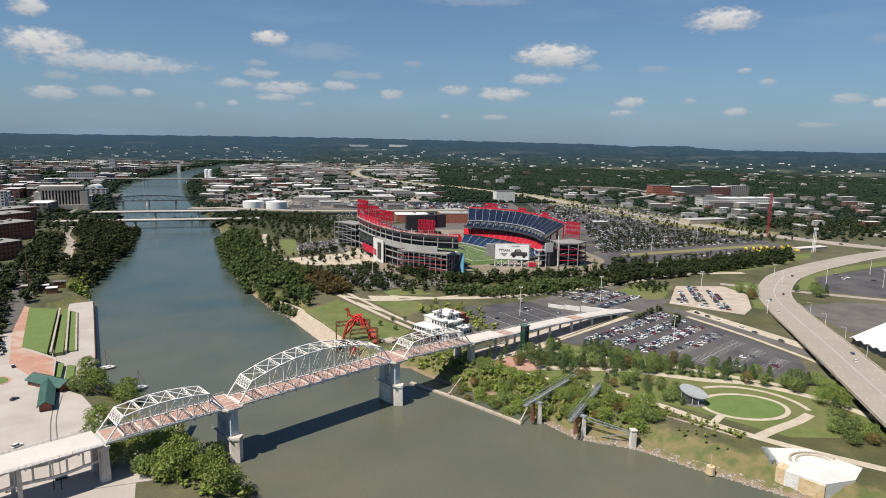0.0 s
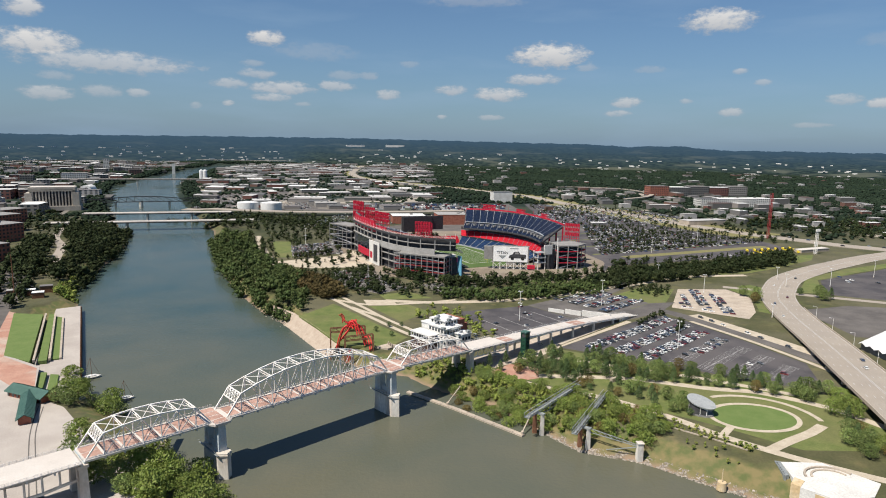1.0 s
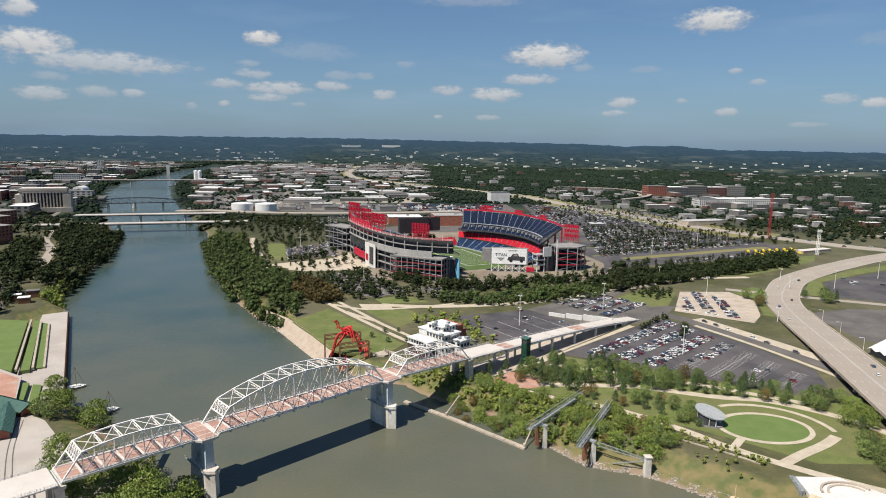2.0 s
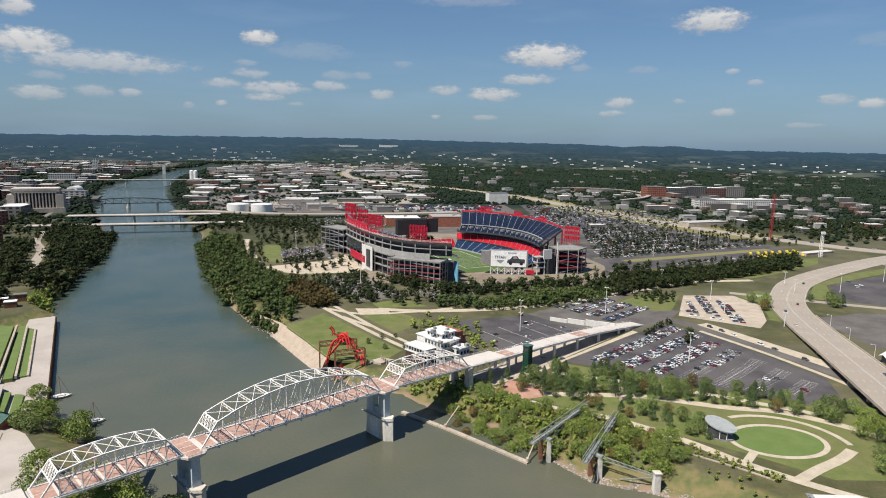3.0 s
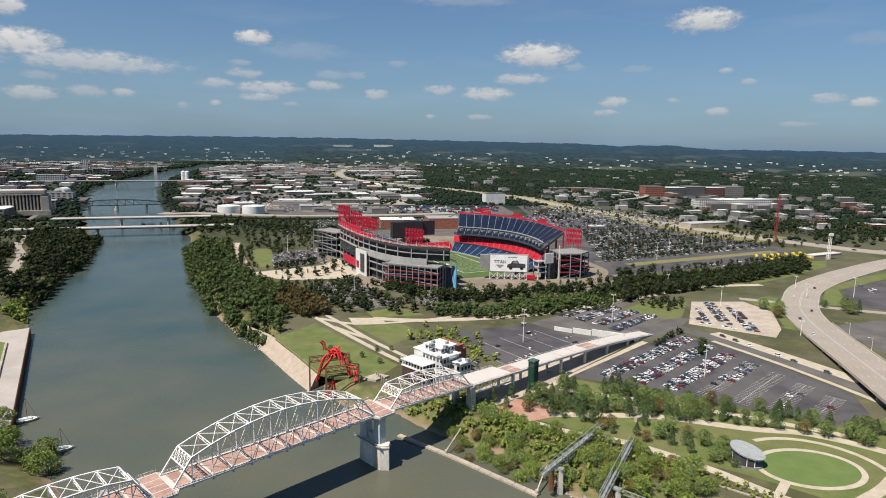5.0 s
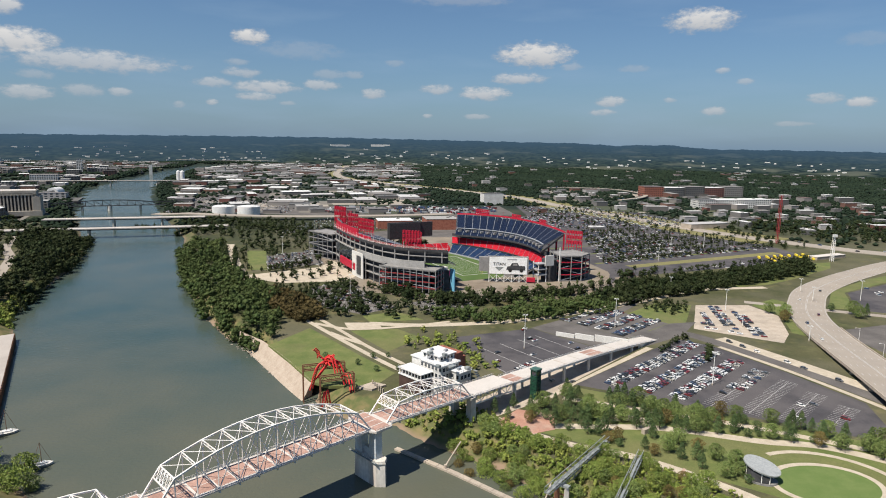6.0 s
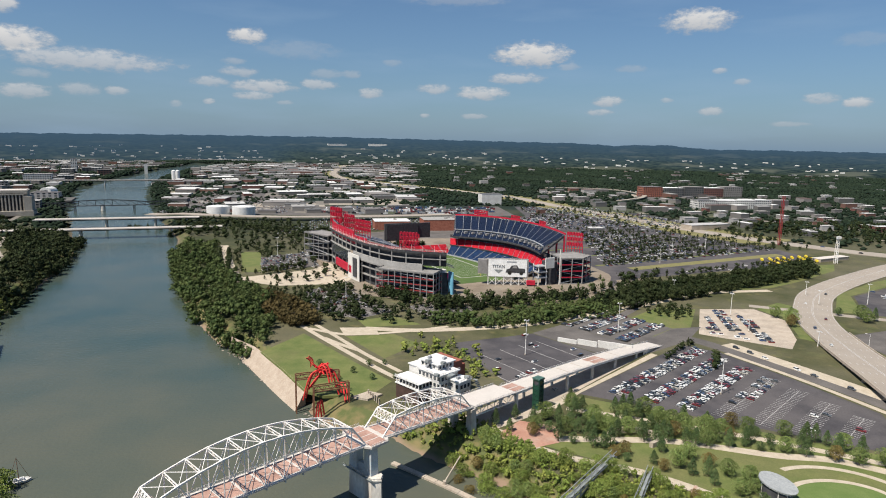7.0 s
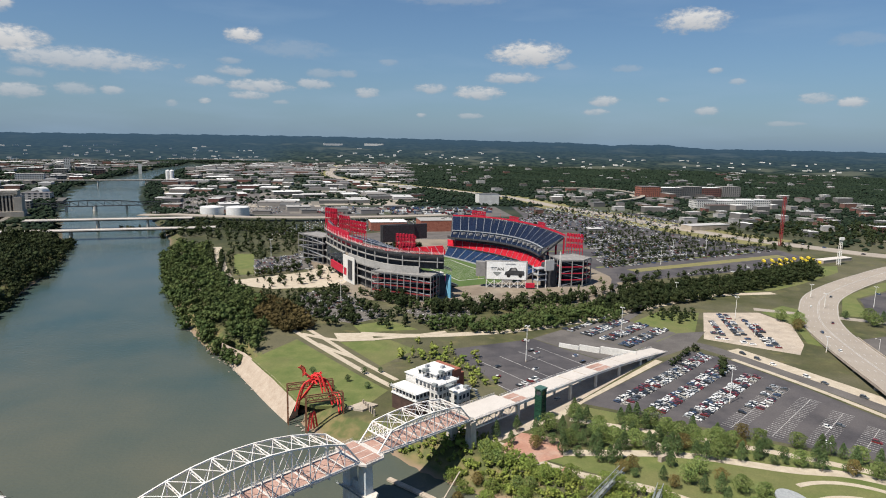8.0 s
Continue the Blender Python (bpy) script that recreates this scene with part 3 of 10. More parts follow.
def ribbon(bm, points, width, thick, mat=0, lift=0.0, shift=0.0):
    """A strip of that width and thickness whose top runs along the points (their z is the top)."""
    pts = [Vector(p) for p in points]
    rows = []
    for i, p in enumerate(pts):
        d = (pts[min(i + 1, len(pts) - 1)] - pts[max(i - 1, 0)])
        d.z = 0
        d.normalize()
        side = Vector((d.y, -d.x, 0))
        w = width[i] if isinstance(width, (list, tuple)) else width
        c = p + side * shift + Vector((0, 0, lift))
        rows.append([bm.verts.new(c + side * k * w / 2 - Vector((0, 0, q))) for k, q in ((-1, 0), (1, 0), (1, thick), (-1, thick))])
    for a, b in zip(rows, rows[1:]):
        for k in range(4):
            bm.faces.new((a[k], a[(k + 1) % 4], b[(k + 1) % 4], b[k])).material_index = mat
    bm.faces.new(rows[0][::-1]).material_index = mat
    bm.faces.new(rows[-1]).material_index = mat
    bmesh.ops.recalc_face_normals(bm, faces=bm.faces[:])


def path_strip(name, points, width, material, label, category, z=LAND, thick=0.12, lift=0.0):
    bm = bmesh.new()
    ribbon(bm, [(p.x, p.y, z + 0.06 + lift) for p in smooth_line(points)], width, thick)
    return setting(name, bm, material, label, category)


def slab(name, outline, material, label, category, z=LAND, lift=0.0):
    bm = bmesh.new()
    prism(bm, outline, z - 0.4, z + 0.03 + lift)
    return setting(name, bm, material, label, category)


def inside(x, y, outline):
    hit, j = False, len(outline) - 1
    for i in range(len(outline)):
        (xi, yi), (xj, yj) = outline[i][:2], outline[j][:2]
        if (yi > y) != (yj > y) and x < (xj - xi) * (y - yi) / (yj - yi) + xi:
            hit = not hit
        j = i
    return hit


def arrays_of(bm):
    """Corners, triangles and material numbers of a bmesh, as arrays."""
    bmesh.ops.triangulate(bm, faces=bm.faces[:])
    bm.verts.index_update()
    co = np.array([v.co[:] for v in bm.verts], dtype=np.float32)
    tri = np.array([[v.index for v in f.verts] for f in bm.faces], dtype=np.int32)
    mi = np.array([f.material_index for f in bm.faces], dtype=np.int32)
    bm.free()
    return co, tri, mi


def joined(name, shapes, places, materials, label, category, kind="stuff", smooth=False):
    """Many small like pieces in one mesh. shapes: arrays_of() templates; places: (shape number, x, y, z, turn, scale across, scale up)."""
    vs, ts, ms, base = [], [], [], 0
    for k, x, y, z, turn, sx, sz in places:
        co, tri, mi = shapes[k]
        ca, sa = math.cos(turn), math.sin(turn)
        out = np.empty_like(co)
        out[:, 0] = (co[:, 0] * ca - co[:, 1] * sa) * sx + x
        out[:, 1] = (co[:, 0] * sa + co[:, 1] * ca) * sx + y
        out[:, 2] = co[:, 2] * sz + z
        vs.append(out), ts.append(tri + base), ms.append(mi)
        base += len(co)
    v, t, m = np.concatenate(vs), np.concatenate(ts), np.concatenate(ms)
    me = bpy.data.meshes.new(name)
    me.vertices.add(len(v)), me.loops.add(len(t) * 3), me.polygons.add(len(t))
    me.vertices.foreach_set("co", v.ravel())
    me.loops.foreach_set("vertex_index", t.ravel())
    me.polygons.foreach_set("loop_start", np.arange(0, len(t) * 3, 3, dtype=np.int32))
    me.polygons.foreach_set("material_index", m)
    me.polygons.foreach_set("use_smooth", np.full(len(t), smooth))
    me.update(calc_edges=True)
    for mt in materials:
        me.materials.append(mt)
    return tagged(new(name, me), label, category, "", kind)


def blob(bm, c, r, rng, mat=0):
    """An uneven clump of leaves."""
    k = 5
    top = bm.verts.new((c[0] + rng.uniform(-.3, .3) * r, c[1] + rng.uniform(-.3, .3) * r, c[2] + r * rng.uniform(.7, 1.1)))
    bot = bm.verts.new((c[0] + rng.uniform(-.3, .3) * r, c[1] + rng.uniform(-.3, .3) * r, c[2] - r * rng.uniform(.5, .9)))
    a0 = rng.uniform(0, 6)
    mid = []
    for i in range(k):
        a, q = a0 + i * math.tau / k, r * rng.uniform(.65, 1.25)
        mid.append(bm.verts.new((c[0] + math.cos(a) * q, c[1] + math.sin(a) * q, c[2] + rng.uniform(-.35, .35) * r)))
    for i in range(k):
        for f in ((mid[i], mid[(i + 1) % k], top), (mid[(i + 1) % k], mid[i], bot)):
            bm.faces.new(f).material_index = mat


# ---- the river and the land ----
WEST = [(150, -300), (60, 120), (-20, 215), (-60, 256), (-85, 280), (-113, 304), (-142, 345), (-173, 380), (-198, 409), (-280, 591), (-311, 641), (-331, 724), (-354, 831), (-383, 947), (-477, 1150),
        (-618, 1442), (-700, 1646), (-850, 2022), (-935, 2426), (-985, 2900), (-1050, 3388), (-1062, 3769), (-1090, 4120)]
EAST = [(-700, 4160), (-850, 3836), (-865, 3584), (-880, 3300), (-835, 2916), (-768, 2439), (-705, 2188), (-565, 1753), (-453, 1461), (-300, 1100), (-267, 980), (-218, 807), (-181, 711), (-139, 618), (-107, 559), (-83, 519), (-54, 473), (-19, 424), (10, 413), (25, 392), (40, 378), (56, 364), (70, 346),
        (80, 330), (95, 306), (122, 293), (138, 278), (158, 260), (175, 246), (260, 170), (420, 20), (520, -300)]
RIVER = WEST + EAST


def river_distance(px, py):
    """Metres from the water's edge, negative in the river."""
    best = np.full(px.shape, 1e9)
    cross = np.zeros(px.shape, dtype=bool)
    for (ax, ay), (bx, by) in zip(RIVER, RIVER[1:] + RIVER[:1]):
        dx, dy = bx - ax, by - ay
        t = np.clip(((px - ax) * dx + (py - ay) * dy) / (dx * dx + dy * dy), 0, 1)
        best = np.minimum(best, np.hypot(px - ax - t * dx, py - ay - t * dy))
        if dy:
            cross ^= ((ay > py) != (by > py)) & (px < dx * (py - ay) / dy + ax)
    return np.where(cross, -best, best)


# ground dug lower for the terraced quay of the west bank
PADS = [([(-296, 585), (-272, 590), (-186, 398), (-180, 372), (-222, 378), (-246, 436), (-302, 560)], 3.6),
        ([(-110, 566), (-84, 514), (-62, 470), (-48, 444), (-33, 456), (-51, 498), (-69, 531), (-94, 571)], -1.0)]


def in_outline(px, py, outline):
    hit = np.zeros(px.shape, dtype=bool)
    for (ax, ay), (bx, by) in zip(outline, outline[1:] + outline[:1]):
        if by != ay:
            hit ^= ((ay > py) != (by > py)) & (px < (bx - ax) * (py - ay) / (by - ay) + ax)
    return hit


def land_height(px, py):
    px, py = np.asarray(px, dtype=float), np.asarray(py, dtype=float)
    d = river_distance(px, py)
    r, az = np.hypot(px, py), np.degrees(np.arctan2(px, py))
    wob = np.clip((r - 1500) / 1200, 0, 1) * (3 * np.sin(px / 173 + 1) * np.sin(py / 211) + 2 * np.sin(px / 71) * np.sin(py / 83 + 2))
    top = LAND + wob
    bank = np.clip(d / 17, 0, 1)
    bank = bank * bank * (3 - 2 * bank)
    z = np.where(d > 0, top * bank, np.maximum(d * 0.35, -3.0))
    for outline, level in PADS:
        z = np.where(in_outline(px, py, outline), np.minimum(z, level), z)
    return z


def spread_axis(lo, hi, step, out_lo, out_hi):
    mid = list(np.arange(lo, hi, step))
    up, v, s = [], hi, step
    while v < out_hi:
        up.append(v)
        s *= 1.09
        v += min(s, 45 if v < 5400 else 110)
    down, v, s = [], lo - step, step
    while v > out_lo:
        down.append(v)
        s *= 1.09
        v -= min(s, 45 if v > -2600 else 110)
    return np.array(sorted(down) + mid + up + [out_hi])


gx, gy = spread_axis(-420, 420, 6, -5600, 5600), spread_axis(210, 1020, 6, -900, 5700)
X, Y = np.meshgrid(gx, gy)
Z = land_height(X, Y)
me = bpy.data.meshes.new("ground")
nx, ny = len(gx), len(gy)
me.vertices.add(nx * ny)
me.vertices.foreach_set("co", np.stack([X, Y, Z], -1).astype(np.float32).ravel())
ii, jj = np.meshgrid(np.arange(nx - 1), np.arange(ny - 1))
a = (jj * nx + ii).ravel()
quads = np.stack([a, a + 1, a + 1 + nx, a + nx], -1).astype(np.int32)
me.loops.add(quads.size), me.polygons.add(len(quads))
me.loops.foreach_set("vertex_index", quads.ravel())
me.polygons.foreach_set("loop_start", np.arange(0, quads.size, 4, dtype=np.int32))
me.update(calc_edges=True)
me.polygons.foreach_set("use_smooth", np.ones(len(quads), dtype=bool))
me.materials.append(M["ground"])
tagged(new("ground", me), "green and brown river valley", "ground", "", "structure")

# the hazy wooded plain and the ridges that close the valley far off
def hill_start(az):
    return np.interp(az, [-50, -9, -6.5, 55], [4425, 4425, 4080, 4080])


def hill_height(az, k):
    """Height of the far country at a bearing (degrees), a share k of the way back to the last ridge."""
    rise = np.interp(az, [-50, -29, -22, -13, -4, 6, 14, 17.6, 20.5, 23, 25, 28, 34, 55], [.14, .14, .21, .30, .35, .28, .22, .21, .05, .15, .17, -.10, -.08, -.13])
    near = np.degrees(np.arctan2(LAND - 4 - 153, hill_start(az)))
    slope = near + (rise - near) * k
    fold = 0.085 * np.sin(k * 25 + 1.7 * np.sin(az / 5.1) + 0.8 * np.sin(az / 1.9 + 2)) * np.sin(np.pi * np.clip(k, 0, 1))
    rough = (0.022 * np.sin(az * 2.3 + k * 7) + 0.014 * np.sin(az * 6.1 + 3 * k) + 0.008 * np.sin(az * 17 + 11 * k)) * np.clip(k * 2, 0, 1)
    r = hill_start(az) + (4900 - hill_start(az)) * k
    return r, 153 + r * np.tan(np.radians(slope + fold + rough))


AZ, KK = np.meshgrid(np.linspace(-46, 50, 800), np.linspace(0, 1, 40))
HR, HZ = hill_height(AZ, KK)
HZ = HZ + np.random.default_rng(3).uniform(0, 2.2, HZ.shape) * (KK > 0)
me = bpy.data.meshes.new("backdrop")
me.vertices.add(AZ.size)
me.vertices.foreach_set("co", np.stack([HR * np.sin(np.radians(AZ)), HR * np.cos(np.radians(AZ)), HZ], -1).astype(np.float32).ravel())
ii, jj = np.meshgrid(np.arange(799), np.arange(39))
a = (jj * 800 + ii).ravel()
quads = np.stack([a, a + 1, a + 801, a + 800], -1).astype(np.int32)
me.loops.add(quads.size), me.polygons.add(len(quads))
me.loops.foreach_set("vertex_index", quads.ravel())
me.polygons.foreach_set("loop_start", np.arange(0, quads.size, 4, dtype=np.int32))
me.update(calc_edges=True)
me.materials.append(M["hazed_far_hills"])
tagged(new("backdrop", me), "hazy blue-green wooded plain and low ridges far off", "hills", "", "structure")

bm = bmesh.new()
prism(bm, [(-1500, -900), (900, -900), (900, 600), (-700, 5800), (-1600, 5800)], -6.0, 0.0)
setting("water", bm, M["water"], "broad slow river of murky olive-green water", "river")

# ---- the footbridge: three through-truss spans on river piers, with approaches at both ends ----
N_NEAR, N_FAR, N_MID = -4.0, -16.5, -10.25


def deck_z(s):
    if s < 105:
        return 26.3
    if s < 200:
        return 26.3 - (s - 105) * 0.048
    return float(np.interp(s, [200, 249, 277, 305, 334, 352, 374], [21.7, 19.7, 18.2, 16.3, 13.8, 11.9, 9.15]))


def truss_span(label, s0, s1, panels, portal, crown, group):
    """A through truss with a curved top chord from s0 to s1."""
    th = empty("truss_span", label, "bridge span", group, br((s0 + s1) / 2, N_MID, deck_z((s0 + s1) / 2)))
    st = [s0 + (s1 - s0) * i / panels for i in range(panels + 1)]
    zb = [deck_z(s) - 0.9 for s in st]
    half = (panels - 2) / 2
    zt = [None] + [deck_z(st[i]) - 26.3 + portal + (crown - portal) * (1 - ((i - 1 - half) / half) ** 2) for i in range(1, panels)] + [None]
    big = 0.62 if panels > 8 else 0.55
    for side, n in (("near", N_NEAR), ("far", N_FAR)):
        bm = bmesh.new()
        for i in range(panels):
            beam(bm, br(st[i], n, zb[i]), br(st[i + 1], n, zb[i + 1]), 0.5, 0.8)
        bmesh.ops.remove_doubles(bm, verts=bm.verts[:], dist=0.05)
        part("bottom_chord", bm, M["steel_white"], th)
        bm = bmesh.new()
        for i in range(1, panels - 1):
            beam(bm, br(st[i], n, zt[i]), br(st[i + 1], n, zt[i + 1]), 0.6, big)
        bmesh.ops.remove_doubles(bm, verts=bm.verts[:], dist=0.16)
        part("top_chord", bm, M["steel_white"], th)
        for a, b in ((0, 1), (panels, panels - 1)):
            bm = bmesh.new()
            beam(bm, br(st[a], n, zb[a]), br(st[b], n, zt[b]), 0.6, big)
            part("end_post", bm, M["steel_white"], th)
        for i in range(1, panels):
            bm = bmesh.new()
            beam(bm, br(st[i], n, zb[i]), br(st[i], n, zt[i]), 0.32, 0.38)
            box(bm, br(st[i], n, zb[i]), (1.1, 0.66, 1.3), math.atan2(0.632, 0.775))
            part("post", bm, M["steel_white"], th)
        for i in range(1, panels - 1):
            up_to_mid = i < panels / 2
            pairs = [(i, i + 1, True)] if up_to_mid else [(i, i + 1, False)]
            if panels / 2 - 3 < i + 0.5 < panels / 2 + 3:
                pairs.append((i, i + 1, not up_to_mid))
            for a, b, fall in pairs:
                bm = bmesh.new()
                if fall:
                    beam(bm, br(st[a], n, zt[a]), br(st[b], n, zb[b]), 0.22, 0.26)
                else:
                    beam(bm, br(st[a], n, zb[a]), br(st[b], n, zt[b]), 0.22, 0.26)
                part("diagonal", bm, M["steel_white"], th)
    for i in range(1, panels):
        bm = bmesh.new()
        beam(bm, br(st[i], N_NEAR, zt[i] - 0.1), br(st[i], N_FAR, zt[i] - 0.1), 0.3, 0.3)
        beam(bm, br(st[i], N_NEAR, zt[i] - 1.3), br(st[i], N_FAR, zt[i] - 1.3), 0.2, 0.2)
        for k in range(4):
            na, nb = N_NEAR + (N_FAR - N_NEAR) * k / 4, N_NEAR + (N_FAR - N_NEAR) * (k + 1) / 4
            beam(bm, br(st[i], na, zt[i] - (0.1 if k % 2 else 1.3)), br(st[i], nb, zt[i] - (1.3 if k % 2 else 0.1)), 0.14, 0.14)
        part("sway_frame", bm, M["steel_white"], th)
        if i < panels - 1:
            bm = bmesh.new()
            beam(bm, br(st[i], N_NEAR, zt[i]), br(st[i + 1], N_FAR, zt[i + 1]), 0.2, 0.2)
            beam(bm, br(st[i], N_FAR, zt[i] + 0.02), br(st[i + 1], N_NEAR, zt[i + 1] + 0.02), 0.2, 0.2)
            part("top_bracing", bm, M["steel_white"], th)
    # lattice portals in the planes of the end posts
    for a, b in ((0, 1), (panels, panels - 1)):
        def on(k, n):
            s = st[a] + (st[b] - st[a]) * k
            return br(s, n, zb[a] + (zt[b] - zb[a]) * k)
        bars = [(on(k, N_NEAR), on(k, N_FAR), 0.35, 0.5) for k in (1.0, 0.66)]
        for j in range(5):
            na, nb = N_NEAR + (N_FAR - N_NEAR) * j / 5, N_NEAR + (N_FAR - N_NEAR) * (j + 1) / 5
            bars += [(on(1.0, na), on(0.66, nb), 0.2, 0.2), (on(0.66, na), on(1.0, nb), 0.2, 0.2), (on(0.66, nb), on(1.0, nb), 0.2, 0.2)]
        for bar in bars:
            bm = bmesh.new()
            beam(bm, *bar)
            part("portal_bar", bm, M["steel_white"], th)
    deck_panels(th, st)
    return th


def deck_panels(th, st, pink=True, n0=-17.6, n1=-2.6):
    """The walking deck: concrete edge and cross strips with brick-red panels, railings at both sides, floor beams below."""
    bm = bmesh.new()
    for a, b in zip(st, st[1:]):
        za, zb = deck_z(a), deck_z(b)
        vs = [bm.verts.new(br(s, n, z)) for s, n, z in ((a, n0, za), (b, n0, zb), (b, n1, zb), (a, n1, za), (a, n0, za - 0.45), (b, n0, zb - 0.45), (b, n1, zb - 0.45), (a, n1, za - 0.45))]
        for f in ((3, 2, 1, 0), (4, 5, 6, 7), (0, 1, 5, 4), (2, 3, 7, 6)):
            bm.faces.new([vs[i] for i in f])
    bmesh.ops.remove_doubles(bm, verts=bm.verts[:], dist=0.02)
    bmesh.ops.recalc_face_normals(bm, faces=bm.faces[:])
    part("deck", bm, M["deck"], th)
    if pink:
        for a, b in zip(st, st[1:]):
            for na, nb in ((-16.0, -10.5), (-10.1, -4.6)):
                bm = bmesh.new()
                ga, gb = a + 0.5, b - 0.5
                vs = [bm.verts.new(br(s, n, deck_z(s) + h)) for h in (-0.02, 0.04) for s, n in ((ga, na), (gb, na), (gb, nb), (ga, nb))]
                for f in ((0, 1, 2, 3), (7, 6, 5, 4), (0, 4, 5, 1), (1, 5, 6, 2), (2, 6, 7, 3), (3, 7, 4, 0)):
                    bm.faces.new([vs[i] for i in f])
                bmesh.ops.recalc_face_normals(bm, faces=bm.faces[:])
                part("paving_panel", bm, M["pinkdeck"], th, "brick-red paving panel")
    for n in (n0 + 0.15, n1 - 0.15):
        bm = bmesh.new()
        for a, b in zip(st, st[1:]):
            for h in (0.2, 0.65, 1.1):
                beam(bm, br(a, n, deck_z(a) + h), br(b, n, deck_z(b) + h), 0.08, 0.08)
            for k in range(4):
                s = a + (b - a) * k / 4
                beam(bm, br(s, n, deck_z(s) - 0.1), br(s, n, deck_z(s) + 1.15), 0.1, 0.1)
        part("railing", bm, M["steel_white"], th)
    for s in st:
        bm = bmesh.new()
        beam(bm, br(s, n0 + 0.4, deck_z(s) - 1.1), br(s, n1 - 0.4, deck_z(s) - 1.1), 0.5, 1.2)
        part("floor_beam", bm, M["pier_blue"], th)
    for k in (0.25, 0.5, 0.75):
        n = n0 + (n1 - n0) * k
        bm = bmesh.new()
        for a, b in zip(st, st[1:]):
            beam(bm, br(a, n, deck_z(a) - 0.8), br(b, n, deck_z(b) - 0.8), 0.35, 0.7)
        bmesh.ops.remove_doubles(bm, verts=bm.verts[:], dist=0.05)
        part("stringer", bm, M["pier_blue"], th)


truss_span("short white-painted steel truss span at the west shore", -56.5, -4.0, 7, 35.2, 37.0, "truss spans of the footbridge")
truss_span("long arched white-painted steel truss span over the river", 2.0, 98.0, 12, 36.0, 43.4, "truss spans of the footbridge")
truss_span("short white-painted steel truss span at the east shore", 106.0, 165.0, 7, 34.4, 36.2, "truss spans of the footbridge")


def landing(s0, s1):
    """The wider paved landing over a pier between two trusses."""
    th = empty("pier_landing", "wide brick-paved landing of the footbridge over a pier", "bridge deck", "landings", br((s0 + s1) / 2, N_MID, 26))
    bm = bmesh.new()
    o = [br(s, n, 0)[:2] for s, n in ((s0 - 2, -17.4), (s0, -20.5), (s1, -20.5), (s1 + 2, -17.4), (s1 + 2, -2.8), (s1, 0.3), (s0, 0.3), (s0 - 2, -2.8))]
    prism(bm, [tuple(p) for p in o], 25.5, 26.36)
    part("slab", bm, M["deck"], th)
    for na, nb in ((-19.6, -15.2), (-14.6, -10.5), (-10.0, -5.9), (-5.3, -0.6)):
        bm = bmesh.new()
        prism(bm, [tuple(br(s, n, 0)[:2]) for s, n in ((s0 + 0.4, na), (s1 - 0.4, na), (s1 - 0.4, nb), (s0 + 0.4, nb))], 26.3, 26.41)
        part("paving_panel", bm, M["pinkdeck"], th, "brick-red paving panel")
    for n in (-20.4, 0.2):
        bm = bmesh.new()
        for h in (0.3, 0.75, 1.2):
            beam(bm, br(s0, n, 26.3 + h), br(s1, n, 26.3 + h), 0.09, 0.09)
        for k in range(5):
            s = s0 + (s1 - s0) * k / 4
            beam(bm, br(s, n, 26.2), br(s, n, 27.55), 0.12, 0.12)
        part("railing", bm, M["steel_white"], th)


landing(-4.6, 2.6)
landing(97.4, 106.6)


def river_pier(s, label):
    """A concrete river pier with pointed ends, a stained cap and two steel-clad columns."""
    th = empty("bridge_pier", label, "bridge pier", "river piers", br(s, N_MID, 0))

    def ring(grow, nose):
        return [tuple(br(s + a, n, 0)[:2]) for a, n in ((-2.6 - grow, -15.2), (0, -15.2 - nose), (2.6 + grow, -15.2), (2.6 + grow, 0.5), (0, 0.5 + nose), (-2.6 - grow, 0.5))]
    bm = bmesh.new()
    prism(bm, ring(0.6, 3.2), -4.0, 11.0, taper=0.95)
    part("base", bm, M["pier"], th)
    bm = bmesh.new()
    prism(bm, ring(0.9, 3.0), 11.0, 11.7)
    prism(bm, ring(0.5, 2.6), 11.7, 12.3)
    part("cap", bm, M["pier"], th)
    for n in (-13.8, -3.6):
        bm = bmesh.new()
        prism(bm, [tuple(br(s + a, n + b, 0)[:2]) for a, b in ((-2.0, -2.6), (2.0, -2.6), (2.4, 0), (2.0, 2.6), (-2.0, 2.6), (-2.4, 0))], 12.3, 24.6, taper=0.86)
        part("column", bm, M["pier_blue"], th, "blue-grey steel-clad column")
    bm = bmesh.new()
    for z0, z1 in ((12.3, 15.5), (22.0, 24.4)):
        prism(bm, [tuple(br(s + a, n, 0)[:2]) for a, n in ((-1.0, -13.0), (1.0, -13.0), (1.0, -5.8), (-1.0, -5.8))], z0, z1)
    part("web_wall", bm, M["pier_blue"], th)
    bm = bmesh.new()
    prism(bm, [tuple(br(s + a, n, 0)[:2]) for a, n in ((-2.4, -18.4), (2.4, -18.4), (2.4, -0.6), (-2.4, -0.6))], 24.6, 25.4)
    part("bearing_beam", bm, M["pier"], th)
    bm = bmesh.new()
    for k in range(7):
        n = -18.5 + k * 3.3
        beam(bm, br(s - 4.2, n, 11.9), br(s - 4.2, n, 13.1), 0.1, 0.1)
    beam(bm, br(s - 4.2, -18.5, 13.1), br(s - 4.2, 1.3, 13.1), 0.1, 0.1)
    beam(bm, br(s - 3.6, -18.5, 11.75), br(s - 3.6, 1.3, 11.75), 0.9, 0.15)
    part("walkway", bm, M["steel_grey"], th, "narrow steel inspection walkway")


river_pier(-1.0, "weathered concrete river pier with rust-stained foot")
river_pier(100.0, "weathered concrete river pier with blue-grey columns")


